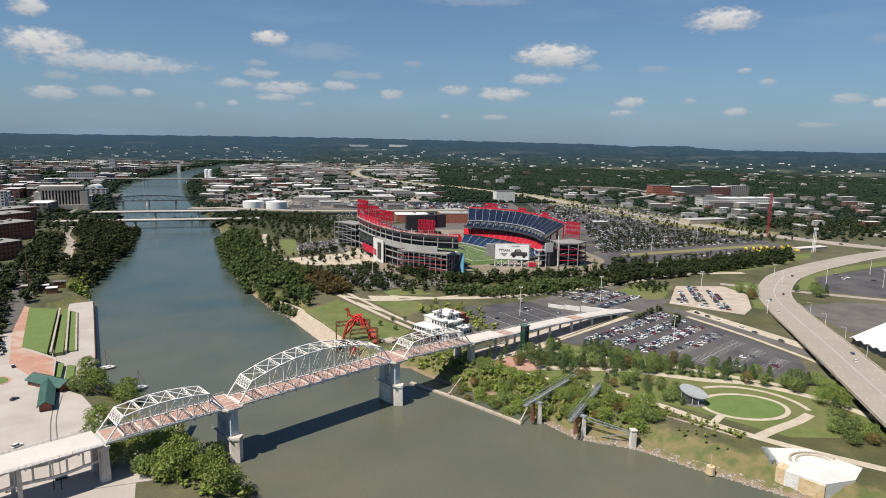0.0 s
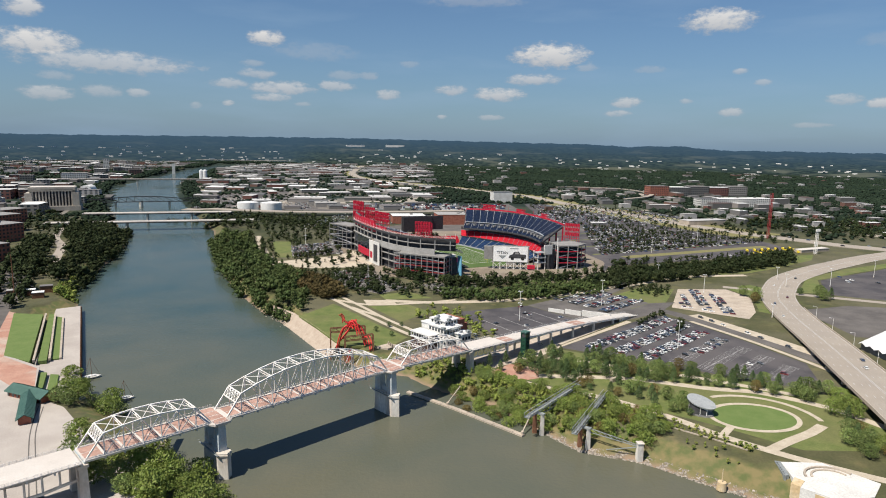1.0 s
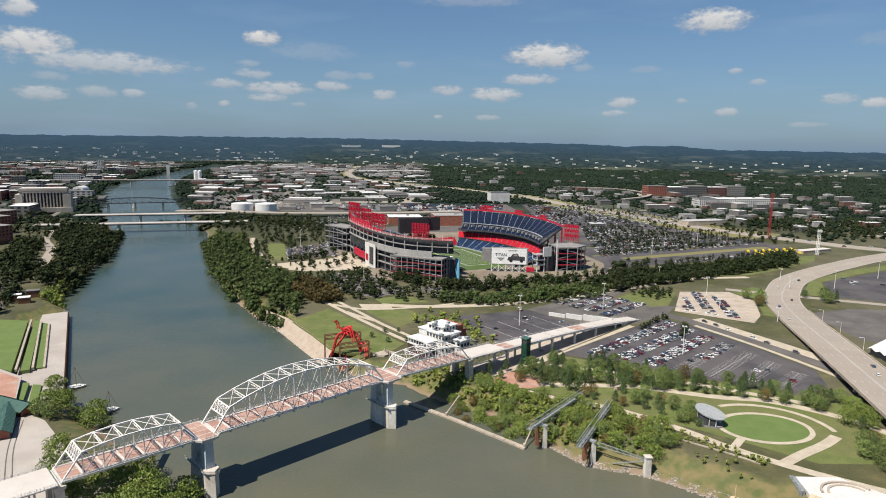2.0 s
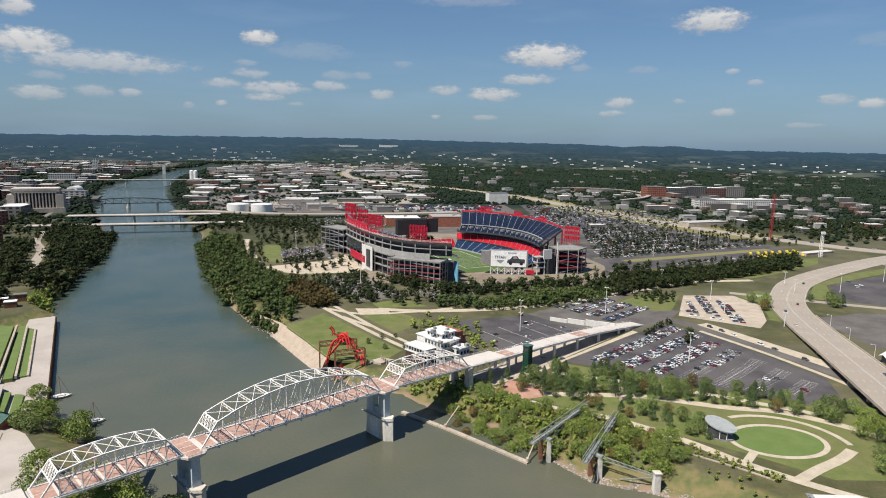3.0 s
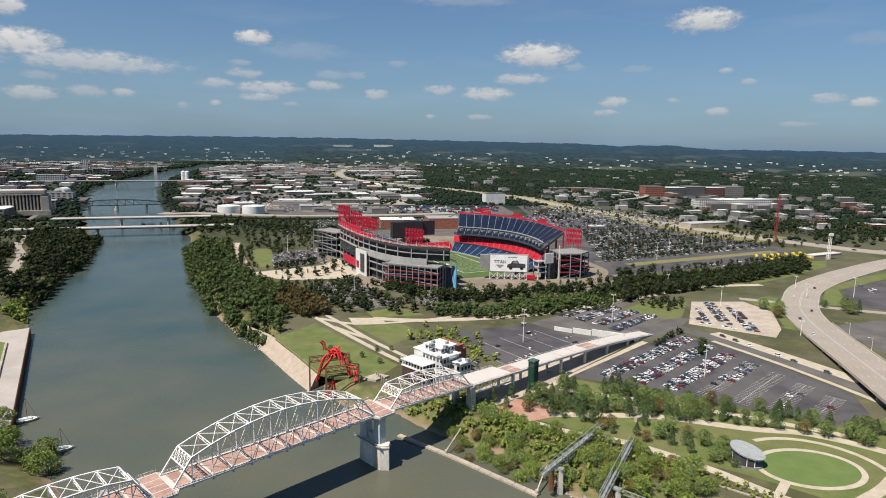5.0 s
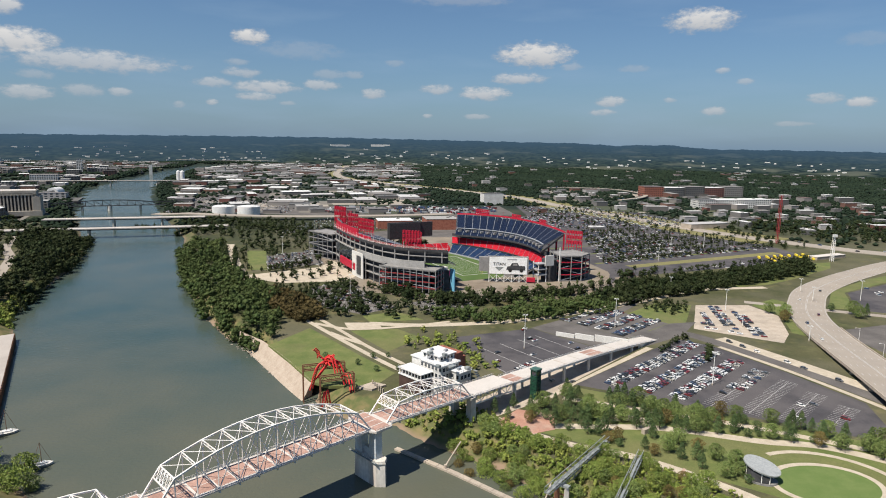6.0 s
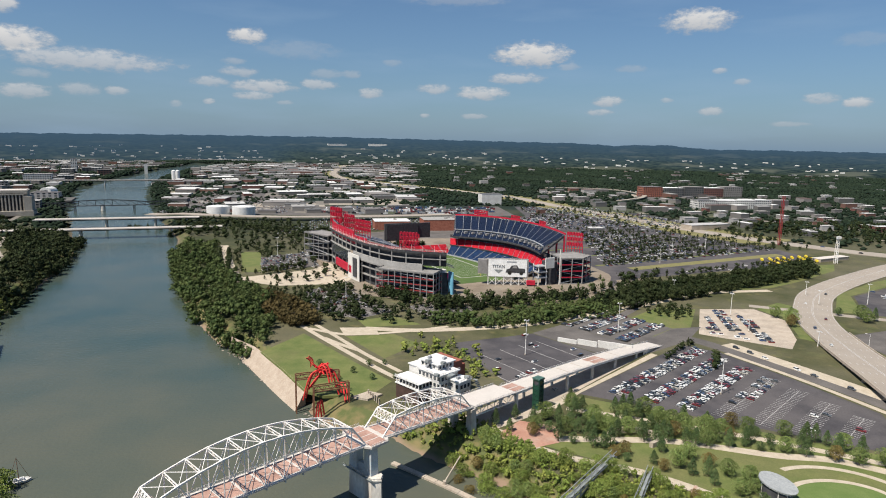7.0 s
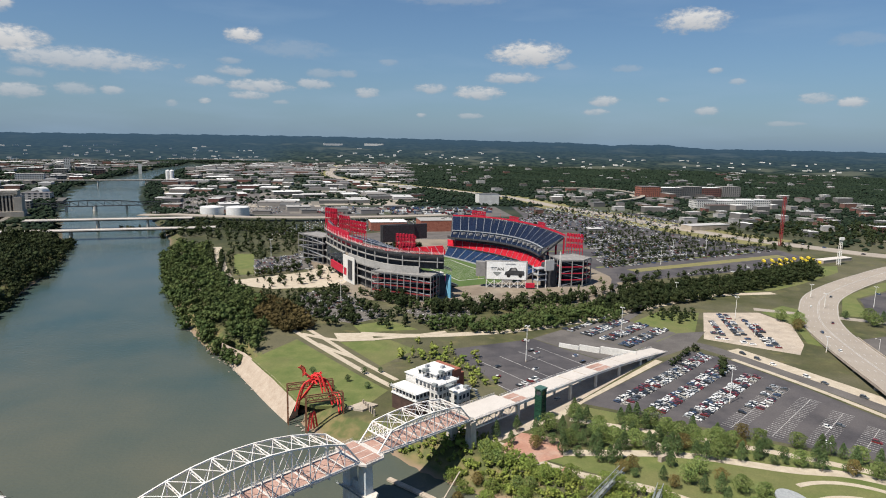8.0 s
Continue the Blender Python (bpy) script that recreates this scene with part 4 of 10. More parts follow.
def land_pier(s, z_top, label, spread=12.5, w=3.4, group="land piers"):
    th = empty("bridge_pier", label, "bridge pier", group, br(s, N_MID, 4))
    for n in (N_MID - spread / 2, N_MID + spread / 2):
        bm = bmesh.new()
        prism(bm, [tuple(br(s + a * w / 2, n + b * w / 2, 0)[:2]) for a, b in ((-1, -1), (1, -1), (1, 1), (-1, 1))], 1.0, z_top - 1.2, taper=0.72)
        part("column", bm, M["pier"], th)
    bm = bmesh.new()
    prism(bm, [tuple(br(s + a, n, 0)[:2]) for a, n in ((-w / 2, N_MID - spread / 2 - 2), (w / 2, N_MID - spread / 2 - 2), (w / 2, N_MID + spread / 2 + 2), (-w / 2, N_MID + spread / 2 + 2))], z_top - 1.2, z_top)
    part("cap_beam", bm, M["pier"], th)


land_pier(-57.5, 24.9, "tall white concrete pier at the west shore", w=4.2)
land_pier(165.0, 22.4, "tall white concrete pier at the east shore", w=4.6)


def deck_truss(s0, s1, panels, label):
    """An approach span whose lattice lies under the deck."""
    th = empty("approach_span", label, "bridge span", "approach spans of the footbridge", br((s0 + s1) / 2, N_MID, deck_z(s0)))
    st = [s0 + (s1 - s0) * i / panels for i in range(panels + 1)]
    deck_panels(th, st, pink=False, n0=-18.0, n1=-2.0)
    for n in (-3.5, -17.0):
        bm = bmesh.new()
        for a, b in zip(st, st[1:]):
            beam(bm, br(a, n, deck_z(a) - 0.9), br(b, n, deck_z(b) - 0.9), 0.5, 0.7)
        bmesh.ops.remove_doubles(bm, verts=bm.verts[:], dist=0.05)
        part("top_chord", bm, M["steel_white"], th)
        bm = bmesh.new()
        for a, b in zip(st, st[1:]):
            beam(bm, br(a, n, deck_z(a) - 5.4), br(b, n, deck_z(b) - 5.4), 0.45, 0.6)
        bmesh.ops.remove_doubles(bm, verts=bm.verts[:], dist=0.05)
        part("bottom_chord", bm, M["steel_white"], th)
        for i, s in enumerate(st):
            bm = bmesh.new()
            beam(bm, br(s, n, deck_z(s) - 5.4), br(s, n, deck_z(s) - 0.9), 0.3, 0.3)
            part("post", bm, M["steel_white"], th)
            if i < panels:
                bm = bmesh.new()
                b = st[i + 1]
                z0, z1 = (5.4, 0.9) if i % 2 else (0.9, 5.4)
                beam(bm, br(s, n, deck_z(s) - z0), br(b, n, deck_z(b) - z1), 0.24, 0.24)
                part("diagonal", bm, M["steel_white"], th)
    return th


deck_truss(166.0, 199.0, 6, "pale approach span with white lattice under its deck")


def concrete_approach(s0, s1, cols, label, n0=-19.0, n1=-1.0):
    """A concrete viaduct with open spandrel columns."""
    th = empty("approach_viaduct", label, "bridge span", "approach spans of the footbridge", br((s0 + s1) / 2, N_MID, deck_z(s0)))
    k = max(2, int((s1 - s0) / 9))
    st = [s0 + (s1 - s0) * i / k for i in range(k + 1)]
    deck_panels(th, st, pink=False, n0=n0, n1=n1)
    for s in cols:
        for n in (n0 + 0.9, n1 - 0.7):
            bm = bmesh.new()
            prism(bm, [tuple(br(s + a, n + b, 0)[:2]) for a, b in ((-0.8, -0.6), (0.8, -0.6), (0.8, 0.6), (-0.8, 0.6))], 6.0, deck_z(s) - 0.5)
            part("column", bm, M["pier"], th)
        bm = bmesh.new()
        beam(bm, br(s, n0 + .5, deck_z(s) - 1.75), br(s, n1 - .6, deck_z(s) - 1.75), 1.6, 1.1)
        part("cross_beam", bm, M["pier"], th)
    return th


concrete_approach(199.0, 374.0, [200, 221, 249, 277, 305.5, 334, 348], "long pale concrete viaduct leading down to the parking lots", -14.5, -2.0)
east_via = [o for o in bpy.data.objects if o.name.startswith("approach_viaduct")][-1]
for n in (-14.2, -2.3):
    bm = bmesh.new()
    st = [199 + 7 * i for i in range(23)]
    for a, b in zip(st, st[1:]):
        beam(bm, br(a, n, deck_z(a) - 0.75), br(b, n, deck_z(b) - 0.5), 0.5, 1.2)
    bmesh.ops.remove_doubles(bm, verts=bm.verts[:], dist=0.05)
    part("edge_girder", bm, M["steel_white"], east_via, "deep white edge girder")
for s0, s1 in ((199.5, 209.0), (281.0, 296.0)):
    for na, nb in ((-13.0, -8.6), (-7.8, -3.4)):
        bm = bmesh.new()
        vs = [bm.verts.new(br(s, n, deck_z(s) + h)) for h in (-0.02, 0.04) for s, n in ((s0, na), (s1, na), (s1, nb), (s0, nb))]
        for f in ((0, 1, 2, 3), (7, 6, 5, 4), (0, 4, 5, 1), (1, 5, 6, 2), (2, 6, 7, 3), (3, 7, 4, 0)):
            bm.faces.new([vs[i] for i in f])
        bmesh.ops.recalc_face_normals(bm, faces=bm.faces[:])
        part("paving_panel", bm, M["pinkdeck"], east_via, "brick-red paving panel")
for s in (226, 252, 268, 312):
    bm = bmesh.new()
    beam(bm, br(s, -13.4, deck_z(s) + 0.03), br(s, -3.0, deck_z(s) + 0.03), 0.5, 0.06)
    part("paving_strip", bm, M["concrete"], east_via)
bm = bmesh.new()
st = [344 + 3 * i for i in range(10)]
prism_top = [(s, deck_z(s) - 0.5) for s in st]
for n in (-13.9, -2.6):
    lo = [bm.verts.new(br(s, n, 8.0)) for s, _ in prism_top]
    hi = [bm.verts.new(br(s, n, z)) for s, z in prism_top]
    for i in range(9):
        bm.faces.new((lo[i], lo[i + 1], hi[i + 1], hi[i]))
part("ramp_wall", bm, M["pier"], east_via, "pale concrete ramp wall")
west = concrete_approach(-150.0, -58.0, [-148, -119, -88], "pale concrete approach viaduct over the riverside street")
for n in (-3.4, -17.2):
    bm = bmesh.new()
    pts = [-148 + 5.9 * i for i in range(16)]
    for a, b in zip(pts, pts[1:]):
        beam(bm, br(a, n, 19.0 - 1.3 * math.sin((a + 148) / 29.5 * math.pi) ** 2), br(b, n, 19.0 - 1.3 * math.sin((b + 148) / 29.5 * math.pi) ** 2), 0.8, 1.0)
    part("lower_rib", bm, M["pier"], west)
    for s in pts[1:]:
        bm = bmesh.new()
        beam(bm, br(s, n, 18.6), br(s, n, 25.4), 0.6, 0.6)
        part("spandrel_column", bm, M["pier"], west)

# ---- parking lots, roads and paths of the east bank ----
def sn(points):
    return [tuple(br(s, n, 0)[:2]) for s, n in points]


LOT_A = sn([(250, 5.2), (388, 6)]) + [(248, 512), (268, 458), (283, 405), (271, 376)] + sn([(298, 150), (281, 99)])
slab("parking_lot_1", LOT_A, M["asphalt"], "large dark asphalt parking lot with white stall lines", "parking lot")
LOT_B = sn([(262, -112), (327, -86), (322, -22), (227, -22)])
slab("parking_lot_2", LOT_B, M["asphalt"], "dark asphalt parking lot beside the viaduct", "parking lot")
slab("road_under_viaduct", sn([(172, -20), (228, -21), (330, -20), (352, -16), (352, -3), (252, 2), (214, 6), (172, 1)]), M["concrete"], "pale concrete service yard below the viaduct", "road", lift=0.012)
slab("pavement_strip", sn([(222, 3), (252, 2.6), (352, -0.4), (352, 4.6), (252, 5.0), (222, 8)]), M["path"], "pale pavement beside the lot", "pavement", lift=0.02)
LOT_C = sn([(364, -84), (428, -80), (424, -18), (362, -20)])
slab("parking_lot_3", LOT_C, M["oldasphalt"], "worn asphalt parking lot full of cars", "parking lot")
slab("road_14", sn([(328, -87), (363.5, -85), (361.5, -21), (323, -21)]), M["oldasphalt"], "grey asphalt lane between the lots", "road", lift=0.006)
slab("road_15", sn([(353, -19), (424, -17.5), (446, -4), (400, 5), (353, -1)]), M["oldasphalt"], "grey asphalt street at the viaduct's end", "road", lift=0.018)
LOT_W = [(256, 556), (296, 630), (347, 628), (352, 590), (326, 538), (307, 516)]
slab("parking_lot_4", LOT_W, M["concrete"], "pale concrete parking lot beside the avenue", "parking lot")
LOT_S1 = [(-66, 715), (-32, 734), (18, 634), (-12, 610), (-58, 644)]
slab("parking_lot_5", LOT_S1, M["oldasphalt"], "tree-planted worn asphalt lot before the stadium", "parking lot")
LOT_S2 = [(30, 650), (75, 666), (96, 640), (54, 600)]
slab("parking_lot_6", LOT_S2, M["oldasphalt"], "worn asphalt lot with brown stripes before the stadium", "parking lot")
LOT_N = [(-140, 890), (-84, 936), (-62, 836), (-123, 806)]
slab("parking_lot_7", LOT_N, M["oldasphalt"], "worn asphalt lot by the stadium's river side", "parking lot")
LOT_BIG = [(262, 752), (300, 930), (352, 1150), (590, 1200), (590, 900), (515, 832)]
slab("parking_lot_8", LOT_BIG, M["asphalt"], "very large asphalt stadium lot crowded with cars", "parking lot")
LOT_R = [(440, 606), (482, 672), (560, 712), (680, 772), (800, 700), (520, 560)]
slab("parking_lot_9", LOT_R, M["asphalt"], "empty dark asphalt lot inside the road's bend", "parking lot")
LOT_T = [(372, 545), (430, 560), (520, 540), (430, 440), (365, 465)]
slab("parking_lot_10", LOT_T, M["oldasphalt"], "worn brownish asphalt yard beside the overpass", "parking lot")

bm = bmesh.new()
STAD_PLAZA = [(-95, 905), (-60, 800), (-20, 700), (60, 655), (150, 650), (250, 690), (300, 760), (350, 1130), (60, 1160), (-60, 1080)]
prism(bm, STAD_PLAZA, 8.6, 9.015)
setting("plaza", bm, M["plaza"], "pale sandy paving round the stadium", "plaza")

bm = bmesh.new()
prism(bm, [(236, 700), (262, 740), (300, 930), (352, 1128), (250, 1140), (225, 960), (262, 860), (270, 780)], 8.6, 9.04)
setting("plaza_7", bm, M["asphalt"], "dark asphalt apron between the stadium and its lot", "apron")
bm = bmesh.new()
prism(bm, [(-60, 1078), (60, 1158), (340, 1128), (340, 1060), (60, 1060), (-70, 1000)], 8.6, 9.05)
setting("plaza_8", bm, M["oldasphalt"], "grey asphalt apron behind the stadium", "apron")
# the avenue on its overpass
AVENUE = smooth_line([(238, 205, 18.0), (259, 268, 17.0), (289, 352, 15.5), (319, 434, 13.4), (349, 518, 11.0), (376, 582, 9.6), (408, 632, 9.2), (460, 690, 9.15), (565, 764, 9.15), (720, 850, 9.15), (1000, 960, 9.15), (1500, 1100, 9.15)], 6)
bm = bmesh.new()
ribbon(bm, AVENUE, 32, 1.1)
setting("road", bm, M["road"], "wide pale concrete avenue curving down from its overpass", "road")
for side in (-1, 1):
    bm = bmesh.new()
    run = [p for p in AVENUE if p.y < 560]
    ribbon(bm, run, 0.5, 1.9, lift=0.95, shift=side * 16.2)
    setting("trim_parapet", bm, M["concrete"], "low concrete parapet of the overpass", "parapet")
bm = bmesh.new()
for shift in (-12, -8, -4, 4, 8, 12):
    run = [p for p in AVENUE if p.y < 900]
    for i in range(0, len(run) - 1, 3):
        d = (run[i + 1] - run[i])
        side = Vector((d.y, -d.x, 0)).normalized()
        beam(bm, run[i] + side * shift + Vector((0, 0, 0.03)), run[i] + d * 0.5 + side * shift + Vector((0, 0, 0.03)), 0.3, 0.04)
for shift in (-0.5, 0.5, -15.2, 15.2):
    run = [p for p in AVENUE if p.y < 900]
    for i in range(len(run) - 1):
        d = (run[i + 1] - run[i])
        side = Vector((d.y, -d.x, 0)).normalized()
        beam(bm, run[i] + side * shift + Vector((0, 0, 0.03)), run[i + 1] + side * shift + Vector((0, 0, 0.03)), 0.25, 0.04)
setting("trim_lane_marks", bm, M["line"], "white lane lines on the avenue", "road marking", kind="stuff")
bm = bmesh.new()
for side in (-12.5, -6, 0, 6, 12.5):
    ribbon(bm, [p for p in AVENUE if p.y < 545], 0.8, 1.6, lift=-1.1, shift=side)
setting("trim_girders", bm, M["pier_blue"], "steel girders under the overpass", "girder")
for i, p in enumerate(AVENUE):
    if i % 5 == 1 and p.y < 520:
        d = AVENUE[i + 1] - p
        a = math.atan2(d.y, d.x)
        th = empty("overpass_pier", "pale concrete pier under the overpass", "bridge pier", "overpass piers", (p.x, p.y, 6))
        side = Vector((d.y, -d.x, 0)).normalized()
        for k in (-11, 0, 11):
            bm = bmesh.new()
            q = p + side * k
            tube(bm, (q.x, q.y, 3), (q.x, q.y, p.z - 4.0), 1.1, 1.1, 10)
            part("column", bm, M["concrete"], th)
        bm = bmesh.new()
        beam(bm, p + side * 15 - Vector((0, 0, 3.4)), p - side * 15 - Vector((0, 0, 3.4)), 1.8, 1.5)
        part("cap_beam", bm, M["concrete"], th)

# streets
path_strip("road_2", [(200, 540), (238, 546), (261, 508), (281, 460), (297, 408), (308, 360), (330, 330)], 13, M["oldasphalt"], "grey street between the parking lots", "road")
path_strip("pavement_2", [(252, 510), (272, 458), (287, 406), (292, 380)], 4, M["path"], "pale footway along the street", "footway", lift=0.06)
path_strip("pavement_3", [(264, 530), (276, 500), (293, 456), (304, 425)], 12, M["path"], "pale sandy verge along the street", "footway", lift=0.05)
path_strip("road_3", [(-6, 583), (40, 576), (110, 584), (170, 606), (255, 650), (330, 690), (410, 700)], 9, M["path"], "pale service road along the tree rows", "road")
path_strip("road_4", [(160, 560), (240, 640), (280, 720)], 8, M["oldasphalt"], "narrow asphalt lane", "road")
path_strip("road_5", [(350, 640), (450, 585), (540, 540), (700, 470)], 10, M["road"], "side street by the empty lot", "road", lift=0.04)

# the riverside park
RIVER_PATH = [(52, 408), (88, 372), (123, 352), (150, 325), (166, 303), (185, 283), (205, 266), (240, 240)]
path_strip("path_1", RIVER_PATH, 5.5, M["path"], "pale sandy riverside path", "path", lift=0.05)
path_strip("path_2", [(60, 400), (80, 390), (112, 386), (150, 381), (192, 364), (220, 356), (248, 332), (262, 305)], 6, M["path"], "pale winding park promenade", "path", lift=0.07)
path_strip("path_3", [(108, 424), (150, 404), (195, 381), (240, 352)], 5, M["path"], "pale footway along the lot", "path")
for x, y in ((70, 390), (88, 372), (104, 362), (123, 352), (138, 338)):
    bm = bmesh.new()
    beam(bm, (x - 2.4, y - 2.6, LAND + 0.12), (x + 2.4, y + 2.6, LAND + 0.12), 1.2, 0.06)
    setting("path_band", bm, M["brickpave"], "brick band across the riverside path", "path")
bm = bmesh.new()
prism(bm, [(60, 392), (78, 410), (96, 402), (92, 384), (74, 378)], 8.7, 9.14)
setting("plaza_2", bm, M["brickpave"], "brick-paved park entry under the bridge", "plaza")
bm = bmesh.new()
prism(bm, [(52, 404), (112, 384), (120, 440), (205, 386), (262, 350), (258, 300), (236, 282), (200, 285), (168, 316), (124, 352)], 8.6, 9.025)
setting("lawn_park", bm, M["grass"], "rough green park grass with dry patches", "lawn")


def ring_path(name, c, ra, rb, turn, width, z, material, label, a0=0.0, a1=math.tau):
    pts = []
    k = 56
    for i in range(k + 1):
        a = a0 + (a1 - a0) * i / k
        x, y = ra * math.cos(a), rb * math.sin(a)
        pts.append((c[0] + x * math.cos(turn) - y * math.sin(turn), c[1] + x * math.sin(turn) + y * math.cos(turn), z))
    bm = bmesh.new()
    ribbon(bm, pts, width, 0.12)
    return setting(name, bm, material, label, "path")


LAWN_C = (197, 323)
bm = bmesh.new()
prism(bm, [(LAWN_C[0] + 22.5 * math.cos(a), LAWN_C[1] + 16.5 * math.sin(a)) for a in (i * math.tau / 40 for i in range(40))], 8.6, 9.07)
setting("lawn_1", bm, M["mown"], "bright mown oval lawn before the stage", "lawn")
ring_path("path_4", LAWN_C, 23.6, 17.6, 0.0, 2.6, LAND + 0.15, M["path"], "pale concrete walk round the oval lawn")
ring_path("path_5", (198, 321), 33.5, 31.5, 0.0, 2.8, LAND + 0.14, M["path"], "pale outer walk round the lawn", -0.15, 1.9)
path_strip("path_6", [(182, 285), (198, 294), (216, 303), (228, 311)], 5.5, M["path"], "broad pale path over the lawn", "path", lift=0.08)
path_strip("path_7", [(178, 312), (172, 306), (166, 300)], 4, M["path"], "pale link path", "path", lift=0.08)

bm = bmesh.new()
prism(bm, [(-141, 775), (-68, 817), (-52, 856), (-20, 777), (-30, 743), (-95, 735), (-131, 754)], 8.6, 9.035)
setting("plaza_4", bm, M["path"], "pale paved plaza beside the stadium", "plaza")
bm = bmesh.new()
prism(bm, [(-26, 586), (2, 585), (5, 566), (-21, 565)], 8.6, 9.035)
setting("plaza_5", bm, M["path"], "pale paved strip above the lawns", "plaza")
bm = bmesh.new()
prism(bm, [(-186, 768), (-157, 767), (-152, 735), (-160, 728)], 8.6, 9.04)
setting("plaza_6", bm, M["path"], "pale paved overlook above the river", "plaza")
bm = bmesh.new()
prism(bm, [(-171, 933), (-146, 933), (-124, 805), (-144, 803)], 8.6, 9.04)
setting("lawn_13", bm, M["grass"], "grass strip by the river-side lot", "lawn")
bm = bmesh.new()
prism(bm, [(-12, 606), (18, 618), (39, 592), (-5, 586)], 8.6, 9.04)
setting("lawn_14", bm, M["grass"], "grass island before the stadium", "lawn")
# meadow and paths on the far side of the bridge
bm = bmesh.new()
prism(bm, [(-77, 530), (-52, 572), (-8, 500), (12, 470), (0, 450), (-28, 450), (-40, 459), (-58, 495)], 7.4, 9.05)
setting("lawn_2", bm, M["grass"], "sloping green meadow above the sandbank", "lawn")
bm = bmesh.new()
prism(bm, [(-20, 563), (16, 567), (34, 543), (8, 512)], 8.6, 9.045)
setting("lawn_3", bm, M["grass"], "green lawn between the paths", "lawn")
path_strip("path_8", [(-66, 612), (-50, 582), (-20, 531), (9, 484), (26, 462)], 4, M["path"], "straight pale path down the meadow", "path", lift=0.06)
path_strip("path_9", [(-48, 600), (-26, 561), (-5, 522), (18, 486)], 3.5, M["path"], "second pale path down the meadow", "path", lift=0.07)
path_strip("path_10", [(-50, 585), (-20, 568), (20, 572), (60, 585)], 4.5, M["path"], "pale cross path", "path", lift=0.08)
path_strip("path_11", [(-36, 560), (-24, 545), (-10, 530)], 4, M["path"], "short pale link path", "path", lift=0.09)
path_strip("path_12", [(-204, 986), (-170, 858), (-145, 781), (-121, 729), (-92, 664), (-71, 636), (-58, 603)], 10, M["path"], "pale riverside promenade by the stadium lots", "path", lift=0.05)
path_strip("path_13", [(-206, 933), (-178, 800), (-166, 755)], 5, M["path"], "pale parallel river walk", "path", lift=0.05)

# ---- the stadium ----
S_O, S_U, S_V = Vector((144, 710, 0)), Vector((0.933, 0.36, 0)), Vector((-0.36, 0.933, 0))
S_TURN = math.atan2(0.36, 0.933)


def su(u, v, z=0.0):
    """A point of the stadium: u across the field, v along it from its south end."""
    return S_O + S_U * u + S_V * v + Vector((0, 0, z))


def suxy(pts):
    return [tuple(su(u, v)[:2]) for u, v in pts]


stadium = empty("stadium", "large open-ended football stadium with navy and red seats", "stadium", "", su(0, 120, LAND))


def stepped(f0, f1, b0, b1, rows):
    """Rows of seating rising from the front edge f0-f1 to the back edge b0-b1."""
    bm = bmesh.new()
    f0, f1, b0, b1 = Vector(f0), Vector(f1), Vector(b0), Vector(b1)
    prev = None
    for r in range(rows):
        k0, k1 = r / rows, (r + 1) / rows
        a, b = f0.lerp(b0, k0), f1.lerp(b1, k0)
        c, d = f1.lerp(b1, k1), f0.lerp(b0, k1)
        c.z, d.z = b.z, a.z
        row = [bm.verts.new(p) for p in (a, b, c, d)]
        bm.faces.new(row)
        if prev:
            bm.faces.new((prev[3], prev[2], row[1], row[0]))
        prev = row
    return bm


def stand(front, back, blocks, rows, material, label, aisle=True, part_name="seat_block", gap=0.045, bow=(0.0, 0.0), lift=(0.0, 0.0)):
    """A stand between a front and a back line of (u, v, z) ends, cut into blocks by pale aisles."""
    fa, fb, ba, bb = (su(*p) for p in (*front, *back))

    def fr(k):
        return fa.lerp(fb, k) + (S_U * bow[0] + Vector((0, 0, lift[0]))) * 4 * k * (1 - k)

    def bk(k):
        return ba.lerp(bb, k) + (S_U * bow[1] + Vector((0, 0, lift[1]))) * 4 * k * (1 - k)
    for i in range(blocks):
        k0, k1 = (i + gap) / blocks, (i + 1 - gap) / blocks
        bm = stepped(fr(k0), fr(k1), bk(k0), bk(k1), rows)
        part(part_name, bm, material, stadium, label)
    if aisle:
        for i in range(blocks + 1):
            k0, k1 = max(0, (i - gap - 0.005) / blocks), min(1, (i + gap + 0.005) / blocks)
            bm = stepped(fr(k0), fr(k1), bk(k0), bk(k1), rows * 2)
            bmesh.ops.translate(bm, verts=bm.verts[:], vec=(0, 0, 0.25))
            part("aisle", bm, M["aisle"], stadium)
    bm = bmesh.new()
    rows_ = []
    for i in range(blocks + 1):
        f, b = fr(i / blocks), bk(i / blocks)
        rows_.append([bm.verts.new(p) for p in (f - Vector((0, 0, 1.2)), b - Vector((0, 0, 1.4)), b - Vector((0, 0, 3.0)), f - Vector((0, 0, 2.4)))])
    for p, q in zip(rows_, rows_[1:]):
        for k in range(4):
            bm.faces.new((p[k], p[(k + 1) % 4], q[(k + 1) % 4], q[k]))
    bm.faces.new(rows_[0]), bm.faces.new(rows_[-1])
    bmesh.ops.recalc_face_normals(bm, faces=bm.faces[:])
    part("deck_slab", bm, M["grey_wall"], stadium)


